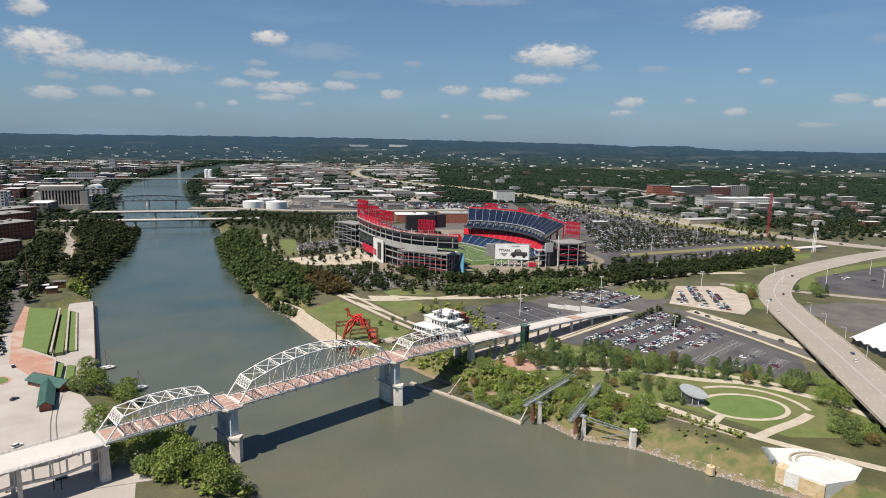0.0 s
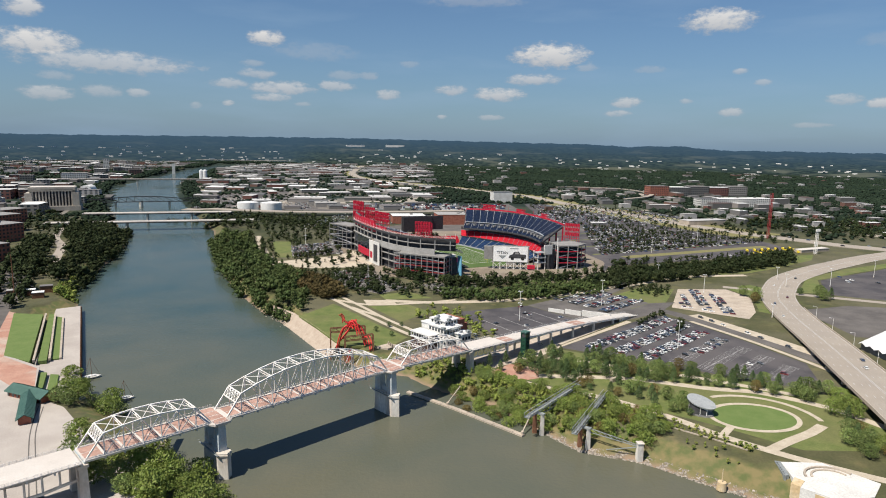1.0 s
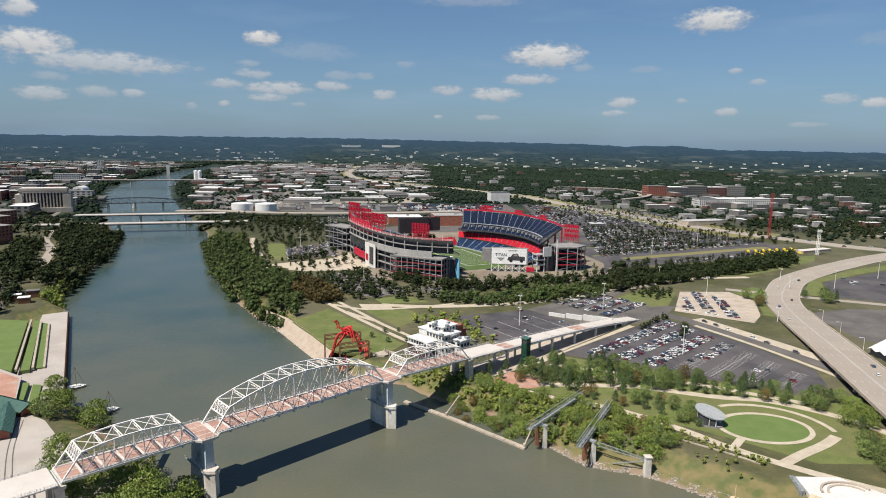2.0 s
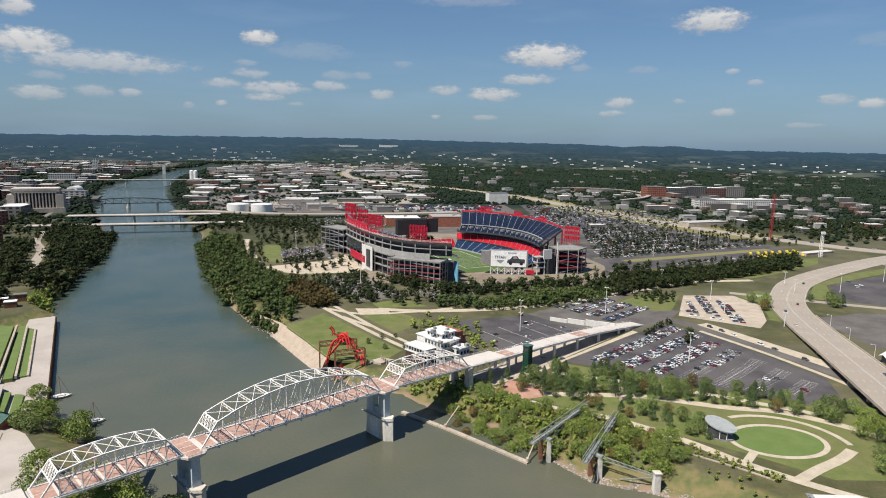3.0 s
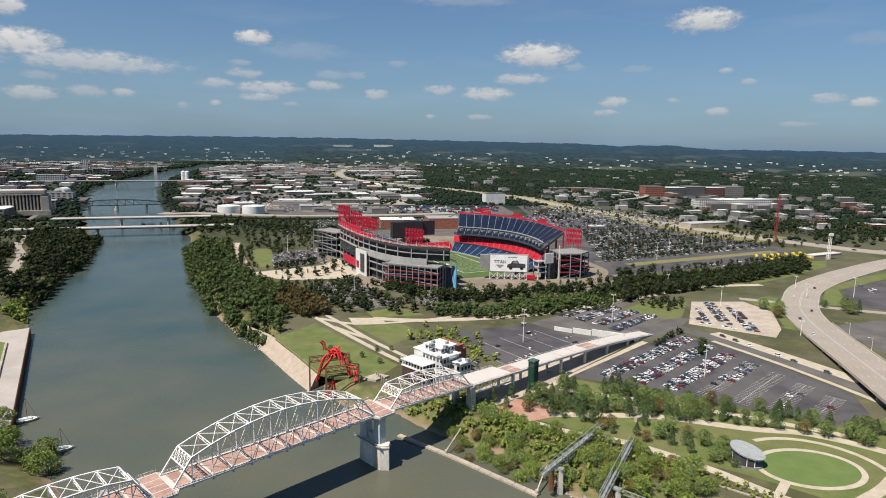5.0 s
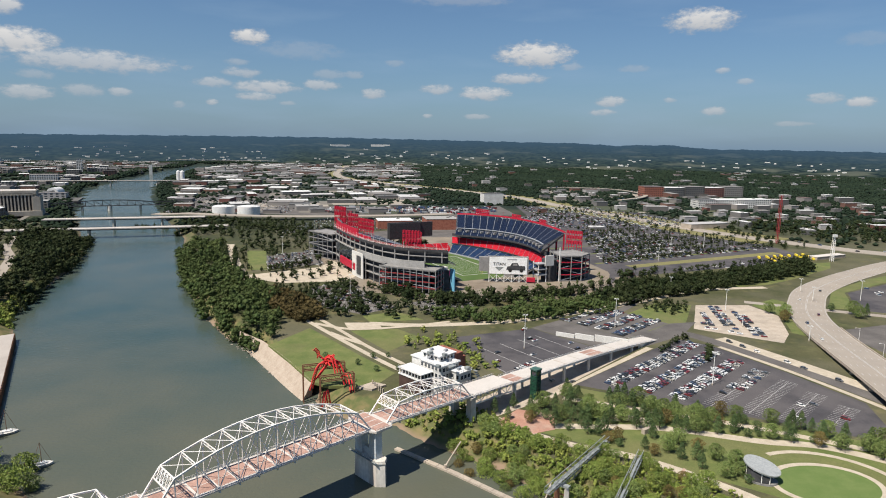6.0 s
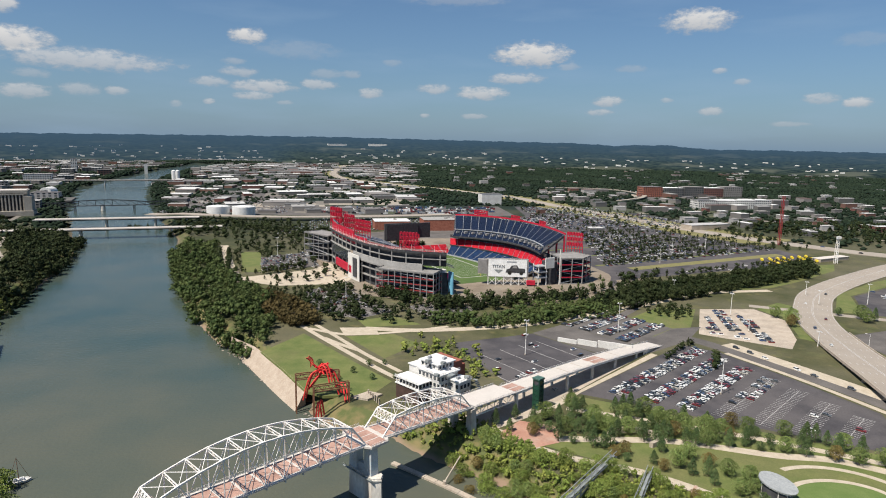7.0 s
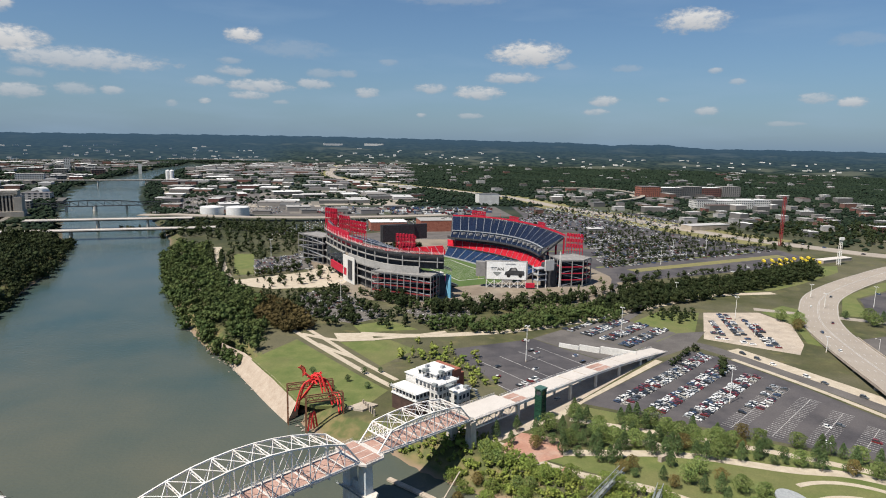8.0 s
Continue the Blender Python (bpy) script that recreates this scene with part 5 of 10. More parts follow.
# field with its stripes and goal-line boxes
bm = bmesh.new()
prism(bm, suxy([(-42, 46), (42, 46), (42, 206), (-42, 206)]), 8.7, 9.12)
part("field", bm, M["turf"], stadium, "bright green playing field")
bm = bmesh.new()
for i in range(21):
    v = 80 + i * 4.57
    beam(bm, su(-24.4, v, 9.14), su(24.4, v, 9.14), 0.25, 0.05)
for u in (-24.4, 24.4):
    beam(bm, su(u, 71, 9.14), su(u, 181, 9.14), 1.2, 0.05)
for v in (71, 181):
    beam(bm, su(-24.4, v, 9.14), su(24.4, v, 9.14), 1.2, 0.05)
part("field_lines", bm, M["line"], stadium)
for v in (72, 180):
    bm = bmesh.new()
    tube(bm, su(0, v - 1, 9), su(0, v - 1, 12), 0.12, 0.12, 6)
    tube(bm, su(-2.8, v, 12), su(2.8, v, 12), 0.1, 0.1, 6)
    for u in (-2.8, 2.8):
        tube(bm, su(u, v, 12), su(u, v, 21), 0.08, 0.08, 6)
    part("goal_post", bm, M["yellow"], stadium)

# east stands, bowed outwards in the middle: lower bowl, red club tier, steep upper deck
stand(((34, 48, 10), (28, 205, 10)), ((58, 46, 18.6), (38, 214, 20)), 13, 12, M["blue_seat"], "block of blue seats", gap=0.03, bow=(9, 19))
stand(((60, 44, 19.5), (38, 216, 21)), ((72, 50, 28), (42, 224, 29)), 17, 9, M["red_seat"], "block of red seats", part_name="club_block", gap=0.02, bow=(20, 21))
stand(((67.5, 54.5, 33.5), (37, 207.5, 33.5)), ((73.4, 57.8, 39.6), (47, 220, 39.6)), 16, 8, M["navy"], "block of navy seats", bow=(21, 21), lift=(1.5, 2), gap=0.02)
stand(((73.9, 57.9, 40), (47.5, 220.5, 40)), ((101, 54, 53), (70, 262, 54)), 16, 22, M["navy"], "block of navy seats", bow=(21, 17), lift=(2, 3), gap=0.02)


def bowed(a, b, bow, k, up=0.0):
    return su(*a).lerp(su(*b), k) + S_U * bow * 4 * k * (1 - k) + Vector((0, 0, up * 4 * k * (1 - k)))


def bowed_beam(name, a, b, bow, w, h, material, label="", up=0.0):
    bm = bmesh.new()
    for i in range(16):
        beam(bm, bowed(a, b, bow, i / 16, up), bowed(a, b, bow, (i + 1) / 16, up), w, h)
    bmesh.ops.remove_doubles(bm, verts=bm.verts[:], dist=0.12)
    part(name, bm, material, stadium, label)


bowed_beam("vomitory_wall", (73.5, 57.8, 40.5), (47.2, 220.2, 40.5), 21, 1.6, 0.8, M["aisle"], up=2.0)
for i in range(16):
    bm = bmesh.new()
    box(bm, bowed((70.5, 56.5, 37.6), (43, 215, 37.6), 21, (i + 0.5) / 16, 1.8), (4.5, 3.4, 2.6), S_TURN)
    part("vomitory", bm, M["grey_wall"], stadium)
# the near-black bands put the shade between the tiers into colour
for a, b, bow, h, mt, up in (((67, 54.3, 32.6), (36.5, 207.2, 32.6), 21, 1.6, "dark_wall", 1.5), ((59.6, 44, 19.0), (37.6, 216, 20.5), 20, 1.0, "dark_wall", 0), ((33.6, 48, 9.8), (27.6, 205, 9.8), 9, 1.6, "aisle", 0), ((72.5, 50, 30.4), (42.5, 224, 31.4), 21, 3.6, "dark_wall", 0)):
    bowed_beam("fascia", a, b, bow, 1.2, h, M[mt], up=up)
# block under the upper deck, near-black to stand for the shaded concourse
bm = bmesh.new()
prism(bm, [tuple(bowed((75, 52, 0), (46, 224, 0), 21, k / 12)[:2]) for k in range(13)] + [tuple(bowed((98, 55, 0), (70, 256, 0), 17, 1 - k / 12)[:2]) for k in range(13)], 9.0, 26.0)
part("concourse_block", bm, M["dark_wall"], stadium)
for i in range(13):
    k = i / 12
    bm = bmesh.new()
    b = bowed((100, 54.2, 51.6), (69.5, 261, 52.6), 17, k, 3.0)
    beam(bm, bowed((100, 54.2, 9), (70, 261, 9), 17, k), b, 1.6, 1.6)
    part("raker_column", bm, M["red_steel"], stadium)
    bm = bmesh.new()
    beam(bm, bowed((69, 55, 32), (40, 210, 32), 21, k, 1.5), b, 1.2, 2.0)
    part("raker", bm, M["dark_wall"], stadium)
# red rim, screens and light banks on top of the upper decks
bowed_beam("rim_screen", (101.6, 54, 53.6), (70.6, 262.4, 54.6), 17, 0.5, 2.0, M["red_steel"], "red steel screen", 4.0)


def light_bank(u0, v0, u1, v1, z0, z1, solid=True):
    bm = bmesh.new()
    a0, a1 = su(u0, v0, z0), su(u1, v1, z0)
    up = Vector((0, 0, z1 - z0))
    k = max(3, int((a1 - a0).length / 3.0))
    for i in range(k + 1):
        p = a0.lerp(a1, i / k)
        beam(bm, p - Vector((0, 0, 5)), p + up, 0.45, 0.45)
        if i < k:
            q = a0.lerp(a1, (i + 1) / k)
            beam(bm, p, q + up, 0.3, 0.3)
            beam(bm, p + up, q, 0.3, 0.3)
    for h in (0, .35, .7, 1.0):
        beam(bm, a0 + up * h, a1 + up * h, 0.4, 0.5)
    part("light_frame", bm, M["red_steel"], stadium, "red steel light frame")
    if solid:
        for h in (0.28, 0.62, 0.95):
            for i in range(k):
                p = a0.lerp(a1, (i + .5) / k) + up * h
                bm = bmesh.new()
                box(bm, p, (2.1, 1.1, (z1 - z0) * 0.2), S_TURN + 1.57)
                part("floodlight", bm, M["red_steel"], stadium, "red floodlight housing")


for k0, k1, za, zb in ((0.86, 0.75, 57, 64), (0.55, 0.47, 58, 63), (0.29, 0.22, 57, 62)):
    (ua, va), (ub, vb) = ((102.5 - 31 * k + 17 * 4 * k * (1 - k), 54 + 208.4 * k) for k in (k0, k1))
    light_bank(ua, va, ub, vb, za, zb)
light_bank(102, 52, 112, 36, 38, 56)
for i in range(9):
    k = 0.12 + i * 0.085
    bm = bmesh.new()
    p = bowed((102.5, 54, 54), (71.5, 262.4, 55), 17, k, 3.0)
    tube(bm, p, p + Vector((0, 0, 6.5)), 0.16, 0.12, 5)
    part("flag_pole", bm, M["red_steel"], stadium)

# west stands, seen from behind and from their open end
stand(((-38, 48, 10.5), (-38, 215, 10.5)), ((-62, 40, 20), (-62, 222, 20)), 13, 12, M["navy"], "block of navy seats")
stand(((-60, 30, 20.5), (-60, 230, 21.5)), ((-76, 30, 28), (-78, 232, 28.5)), 14, 9, M["red_seat"], "block of red seats", part_name="club_block", gap=0.025)
stand(((-60, 22, 34), (-68, 212, 36)), ((-96, 26, 48.6), (-126, 206, 50.5)), 14, 18, M["navy"], "block of navy seats")
stand(((-116, 180, 49), (-110, 214, 49)), ((-128, 182, 62), (-122, 218, 62)), 3, 10, M["navy"], "block of navy seats")
# north end
stand(((-36, 212, 10.5), (36, 212, 10.5)), ((-44, 240, 18), (44, 240, 18)), 7, 10, M["red_seat"], "block of red seats", gap=0.025)

W_TOP = [(-78, 6), (-96, 20), (-112, 36), (-124, 62), (-130, 95), (-132, 130), (-131, 170), (-128, 212)]
W_LINE = [(-96, 20), (-112, 36), (-124, 62), (-130, 95), (-132, 130), (-131, 170), (-128, 212)]


def wall_run(k0, k1, z0, z1, off, thick, material, name, label="", run=W_LINE):
    """A wall along the curved west front, between shares k0 and k1 of its run."""
    line = smooth_line(run, 5)
    n = len(line)
    seg = line[int(k0 * (n - 1)):int(k1 * (n - 1)) + 1]
    bm = bmesh.new()
    pts = []
    for p in seg:
        q = su(p.x, p.y, z1)
        pts.append(q)
    ribbon(bm, pts, thick, z1 - z0, shift=off)
    part(name, bm, material, stadium, label)


# wall behind the columns: shade of the open storeys is in its near-black colour
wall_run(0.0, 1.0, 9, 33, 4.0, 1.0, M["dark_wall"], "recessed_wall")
wall_run(0.0, 0.52, 33, 39.0, -0.6, 1.4, M["band"], "concourse_band", "pale concrete band")
wall_run(0.0, 0.52, 31.8, 33, -0.9, 0.8, M["grey_wall"], "concourse_band")
wall_run(0.0, 1.0, 26.0, 26.8, 1.0, 3.0, M["grey_wall"], "floor_edge")
wall_run(0.0, 1.0, 18.0, 18.8, 1.0, 3.0, M["grey_wall"], "floor_edge")
wall_run(0.56, 0.93, 25.5, 37.0, -0.8, 0.6, M["glass"], "glass_wall", "dark curved window wall")
wall_run(0.56, 0.96, 37.0, 38.2, -1.2, 1.4, M["band"], "window_head")
wall_run(0.50, 0.80, 15.0, 23.0, -2.4, 2.0, M["red_steel"], "red_fascia", "bright red fascia")
wall_run(0.42, 0.56, 9.0, 36.5, -3.0, 0.8, M["white_wall"], "sign_wall", "tall white sign wall")
wall_run(0.445, 0.475, 13.0, 33.0, -3.9, 0.5, M["dark_wall"], "sign_figure", "dark plain figure panel")
# same painted shade under the upper deck's edge
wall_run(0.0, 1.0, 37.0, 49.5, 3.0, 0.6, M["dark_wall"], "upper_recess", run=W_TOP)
wall_run(0.0, 1.0, 49.3, 51.2, -0.4, 1.2, M["dark_wall"], "deck_edge", "dark steel deck edge", W_TOP)
wall_run(0.0, 1.0, 43.6, 44.3, 0.8, 2.4, M["grey_wall"], "floor_edge", run=W_TOP)
wall_run(0.05, 0.47, 51.4, 53.4, 1.4, 0.4, M["maroon"], "rim_screen", "dark red steel screen", W_TOP)
wall_run(0.55, 0.98, 46.0, 55.0, 1.4, 0.5, M["red_steel"], "rim_screen", "red steel screen", W_TOP)
wline = smooth_line(W_TOP, 5)
for i, p in enumerate(wline):
    if i % 3 == 1:
        q = su(p.x, p.y, 0)
        bm = bmesh.new()
        beam(bm, q + Vector((0, 0, 38.4)), q + Vector((0, 0, 49.4)), 1.0, 1.0)
        part("column", bm, M["band"], stadium)
        bm = bmesh.new()
        beam(bm, q + Vector((0, 0, 9)), q + Vector((0, 0, 33)), 0.8, 0.8)
        part("column", bm, M["grey_wall"], stadium)
    if i % 2 == 0:
        bm = bmesh.new()
        q = su(p.x, p.y, 51)
        tube(bm, q, q + Vector((0, 0, 6.0)), 0.16, 0.12, 5)
        part("flag_pole", bm, M["steel_white"], stadium)
for z in (51.8, 52.4, 53.0):
    bm = bmesh.new()
    for p, q in zip(wline, wline[1:]):
        beam(bm, su(p.x, p.y, z), su(q.x, q.y, z), 0.12, 0.12)
    part("rim_rail", bm, M["steel_white"], stadium)
light_bank(-100, 66, -86, 52, 50, 64)
light_bank(-94, 70, -82, 58, 50, 62, False)
light_bank(-116, 248, -108, 226, 50, 72)
light_bank(-112, 240, -102, 222, 50, 68, False)
light_bank(-112, 207, -104, 192, 50, 67)
light_bank(-107, 182, -99, 152, 50, 64)
light_bank(-128, 150, -126, 142, 50, 58)
wall_run(0.6, 1.0, 50.0, 59.0, 3.5, 0.5, M["red_steel"], "rim_screen", "tall red steel screen", W_TOP)
wall_run(0.44, 0.62, 51.0, 55.0, 3.0, 0.5, M["red_steel"], "rim_screen", "red steel screen", W_TOP)
# small loft with a pale awning and the blue banner at the open south-west corner
for c, size, mt, nm in (((-76, 22, 30), (10, 8, 3.5), "white_wall", "awning"), ((-76, 20, 20), (10, 9, 18), "dark_wall", "corner_loft"), ((-69.6, 11, 20), (1.0, 9, 22), "teal", "banner"), ((-66, 26, 24), (6, 1.2, 5), "pink", "banner")):
    bm = bmesh.new()
    box(bm, su(*c), size, S_TURN)
    part(nm, bm, M[mt], stadium, {"teal": "tall blue banner", "pink": "pink banner"}.get(mt, ""))


def ramp_tower(name_label, outline, levels, z0, z1, trim, cols, white=True):
    """An open access-ramp tower: floors with coloured edges and tall columns outside."""
    th = empty("ramp_tower", name_label, "ramp tower", "ramp towers", su(*[sum(p[i] for p in outline) / len(outline) for i in (0, 1)], LAND))
    xy = suxy(outline)
    cx, cy = sum(p[0] for p in xy) / len(xy), sum(p[1] for p in xy) / len(xy)
    for i in range(levels + 1):
        z = z0 + (z1 - z0) * i / levels
        bm = bmesh.new()
        prism(bm, xy, z - 0.4, z + 0.3)
        # all floors but the top are near-black, painting in the interior's shade
        part("floor", bm, M["grey_wall" if i == levels else "dark_wall"], th)
        bm = bmesh.new()
        for a, b in zip(xy, xy[1:] + xy[:1]):
            beam(bm, (*a, z + 0.7), (*b, z + 0.7), 0.3, 1.0)
        part("parapet", bm, M[trim if 0 < i < levels else "grey_wall"], th)
    # solid core whose dark colour stands for the shaded inside
    bm = bmesh.new()
    prism(bm, [(cx + (x - cx) * .62, cy + (y - cy) * .62) for x, y in xy], z0, z1 - 0.5)
    part("core", bm, M["dark_wall"], th)
    for i in range(levels):
        za, zb = z0 + (z1 - z0) * i / levels, z0 + (z1 - z0) * (i + 1) / levels
        a, b = Vector((*xy[0], 0)), Vector((*xy[1], 0))
        if i % 2:
            a, b = b, a
        inn = (Vector((cx, cy, 0)) - (a + b) / 2).normalized() * 2.5
        bm = bmesh.new()
        beam(bm, a + inn + Vector((0, 0, za + 1)), b + inn + Vector((0, 0, zb - .4)), 2.6, 0.5)
        part("ramp", bm, M["aisle"], th)
    for a, b in zip(xy, xy[1:] + xy[:1]):
        n = max(1, int((Vector(b) - Vector(a)).length / cols))
        for i in range(n):
            p = Vector(a).lerp(Vector(b), i / n)
            bm = bmesh.new()
            beam(bm, (p.x, p.y, z0), (p.x, p.y, z1 + 1.5), 0.75, 0.75)
            part("column", bm, M["band" if white else "grey_wall"], th)
    return th


ramp_tower("open south-west ramp tower with white columns and red-edged floors", [(-134, 45), (-95, -2), (-78, 14), (-114, 60)], 4, 9, 32.5, "maroon", 6.5)
ramp_tower("open south-east ramp tower with red floors and white columns", [(58, 4), (80, -4), (99, 6), (96, 34), (66, 34)], 4, 9, 36, "red_steel", 8)
ramp_tower("open north-west ramp tower of bare grey concrete", [(-146, 262), (-130, 214), (-108, 222), (-122, 268)], 4, 9, 40, "grey_wall", 9, False)

# south video board, seen from its back with a plain advertising picture
board = empty("video_board", "tall scoreboard back with a white car advertisement", "scoreboard", "scoreboards", su(2, 22, LAND))
bd = (su(22, 12) - su(-15, 34)).normalized()
b_turn = math.atan2(bd.y, bd.x)
b_mid = su(3.5, 23)
out = Vector((bd.y, -bd.x, 0))
bm = bmesh.new()
box(bm, b_mid + Vector((0, 0, 27)) - out * 2, (43, 5, 19), b_turn)
part("cabinet", bm, M["grey_wall"], board)
bm = bmesh.new()
box(bm, b_mid - bd * 26 + Vector((0, 0, 28)) - out * 2.5, (10, 6, 15), b_turn)
part("side_cabinet", bm, M["grey_wall"], board)
bm = bmesh.new()
box(bm, b_mid + Vector((0, 0, 27)) + out * 0.8, (40, 0.4, 18), b_turn)
part("advert_panel", bm, M["bright_white"], board, "white advertising panel")


def on_board(x, z):
    return b_mid + bd * x + out * 1.05 + Vector((0, 0, 27 + z))


def sheet(outline, material, name, label="", lift=0.0):
    bm = bmesh.new()
    f = [bm.verts.new(on_board(x, z) + out * (0.1 + lift)) for x, z in outline]
    b = [bm.verts.new(on_board(x, z)) for x, z in outline]
    n = len(outline)
    bm.faces.new(f)
    for i in range(n):
        bm.faces.new((f[i], b[i], b[(i + 1) % n], f[(i + 1) % n]))
    bmesh.ops.recalc_face_normals(bm, faces=bm.faces[:])
    part(name, bm, material, board, label)


sheet([(-2, -4.5), (-1, -1), (2, -0.2), (4.2, 3.0), (9.6, 3.4), (11.5, 0.2), (17.5, 0.0), (18.2, -1.2), (18, -4.6)], M["dark_wall"], "picture_truck", "dark pickup truck picture")
for cx in (2.2, 14.2):
    sheet([(cx + 2 * math.cos(a), -4.8 + 2 * math.sin(a)) for a in (i * math.tau / 14 for i in range(14))], M["rubber"], "picture_wheel", "", 0.06)
sheet([(4.8, 0.3), (5.4, 2.4), (8.8, 2.6), (10.0, 0.3)], M["grey_wall"], "picture_window", "", 0.06)
sheet([(-14, -1.6), (-4.8, -1.6), (-9.4, -5.8)], M["steel_grey"], "picture_badge", "plain grey badge shape")
sheet([(-1, 6.3), (9, 6.3), (9, 7.4), (-1, 7.4)], M["aisle"], "sign_bar", "small unreadable lettering bar")
txt = bpy.data.curves.new("advert_word", "FONT")
txt.body, txt.size, txt.align_x, txt.align_y, txt.extrude = "TITAN", 4.6, "CENTER", "CENTER", 0.08
txt.materials.append(M["dark_wall"])
word = new("advert_word", txt)
word.parent = board
face = Matrix((bd, Vector((0, 0, 1)), out)).transposed().to_4x4()
word.matrix_local = Matrix.Translation(on_board(-9.4, 1.6) + out * 0.15 - board.location) @ face
for x in (-20, -12, -4, 4, 12, 20):
    bm = bmesh.new()
    p = b_mid + bd * x
    beam(bm, p + Vector((0, 0, 9)), p + Vector((0, 0, 18)), 0.8, 0.8)
    part("leg", bm, M["steel_white"], board)
bm = bmesh.new()
for x in range(-20, 20, 8):
    beam(bm, b_mid + bd * x + Vector((0, 0, 9)), b_mid + bd * (x + 8) + Vector((0, 0, 17)), 0.35, 0.35)
    beam(bm, b_mid + bd * (x + 8) + Vector((0, 0, 9)), b_mid + bd * x + Vector((0, 0, 17)), 0.35, 0.35)
part("leg_bracing", bm, M["steel_white"], board)
bm = bmesh.new()
box(bm, su(20, 46, 25), (14, 10, 9), b_turn)
box(bm, su(20, 46, 15), (11, 8, 12), b_turn)
part("speaker_house", bm, M["grey_wall"], board)
bm = bmesh.new()
box(bm, su(24, 10, 12.5), (9, 3, 4.5), b_turn)
part("red_box_office", bm, M["red_steel"], board)

# north video board across the field
nb = empty("video_board", "black video screen at the stadium's north end", "scoreboard", "scoreboards", su(-15, 256, LAND))
for nm, c, size, mt in (("screen", (-15, 254, 35), (46, 2, 21), "steel_dark"), ("cabinet", (-15, 257, 35), (48, 4, 23), "dark_wall"), ("side_panel", (18, 256, 36), (18, 3, 20), "steel_dark")):
    bm = bmesh.new()
    box(bm, su(*c), size, S_TURN)
    part(nm, bm, M[mt], nb)
for u in (-34, -22, -8, 4):
    bm = bmesh.new()
    beam(bm, su(u, 257, 9), su(u, 257, 26), 1.4, 1.4)
    part("leg", bm, M["steel_grey"], nb)

# gate house between the south-east tower and the board: white sign slab over a dark drum
gate = empty("gate_house", "white sign slab over a dark round gate house", "gate", "", su(48, 12, LAND))
bm = bmesh.new()
tube(bm, su(50, 14, 9), su(50, 14, 33), 8.0, 8.0, 18)
part("drum", bm, M["dark_wall"], gate)
bm = bmesh.new()
box(bm, su(43, 4, 33), (11, 1.4, 11), S_TURN)
part("sign_slab", bm, M["white_wall"], gate)
for z in (17, 23, 29):
    bm = bmesh.new()
    box(bm, su(37, 12, z), (12, 10, 0.9), S_TURN)
    part("floor", bm, M["aisle"], gate)
for u, v in ((32, 8), (42, 8), (32, 17), (57, 5)):
    bm = bmesh.new()
    beam(bm, su(u, v, 9), su(u, v, 46 if u == 57 else 31), 0.9, 0.9)
    part("column", bm, M["steel_white"], gate)

# ---- the town: bridges upstream, buildings, the highway ----
def building(x, y, w, d, h, turn, label, category="building", z=None, wall="far_wall", roof="far_roof", storeys=0, bays=0, group="", name="building", units=1, window="glass", singly=False):
    """A block with a parapet roof, roof units and, where told, rows of windows."""
    z = float(land_height(np.array([x]), np.array([y]))[0]) if z is None else z
    th = empty(name, label, category, group, (x, y, z))
    bm = bmesh.new()
    box(bm, (x, y, z + h / 2 - 2), (w, d, h + 4), turn)
    part("wall", bm, M[wall], th)
    ca, sa = math.cos(turn), math.sin(turn)
    bm = bmesh.new()
    box(bm, (x, y, z + h + 0.25), (w + 0.6, d + 0.6, 0.5), turn)
    part("roof", bm, M[roof], th)
    rr = random.Random(int(x * 7 + y))
    for _ in range(units):
        a, b = rr.uniform(-.35, .35) * w, rr.uniform(-.35, .35) * d
        bm = bmesh.new()
        box(bm, (x + a * ca - b * sa, y + a * sa + b * ca, z + h + 1.3), (min(5, w * .2), min(4, d * .2), 2.0), turn)
        part("roof_unit", bm, M["grey_wall"], th)
    if storeys:
        for side in (0, 1, 3):
            along, off = (w, d / 2) if side % 2 == 0 else (d, w / 2)
            n = max(1, int(bays * along / max(w, d)))
            for f in range(storeys):
                band = bmesh.new()
                for i in range(n):
                    a = (i + 0.5) / n * along - along / 2
                    lx, ly = ((a, -off), (off, a), (a, off), (-off, a))[side]
                    sx, sy = (along / n * 0.5, 0.24) if side % 2 == 0 else (0.24, along / n * 0.5)
                    box(band, (x + lx * ca - ly * sa, y + lx * sa + ly * ca, z + h * (f + 0.55) / storeys), (sx, sy, h / storeys * 0.52), turn)
                    if singly:
                        part("window", band, M[window], th)
                        band = bmesh.new()
                if singly:
                    band.free()
                else:
                    tagged(part("window_band", band, M[window], th), kind="stuff")
    return th


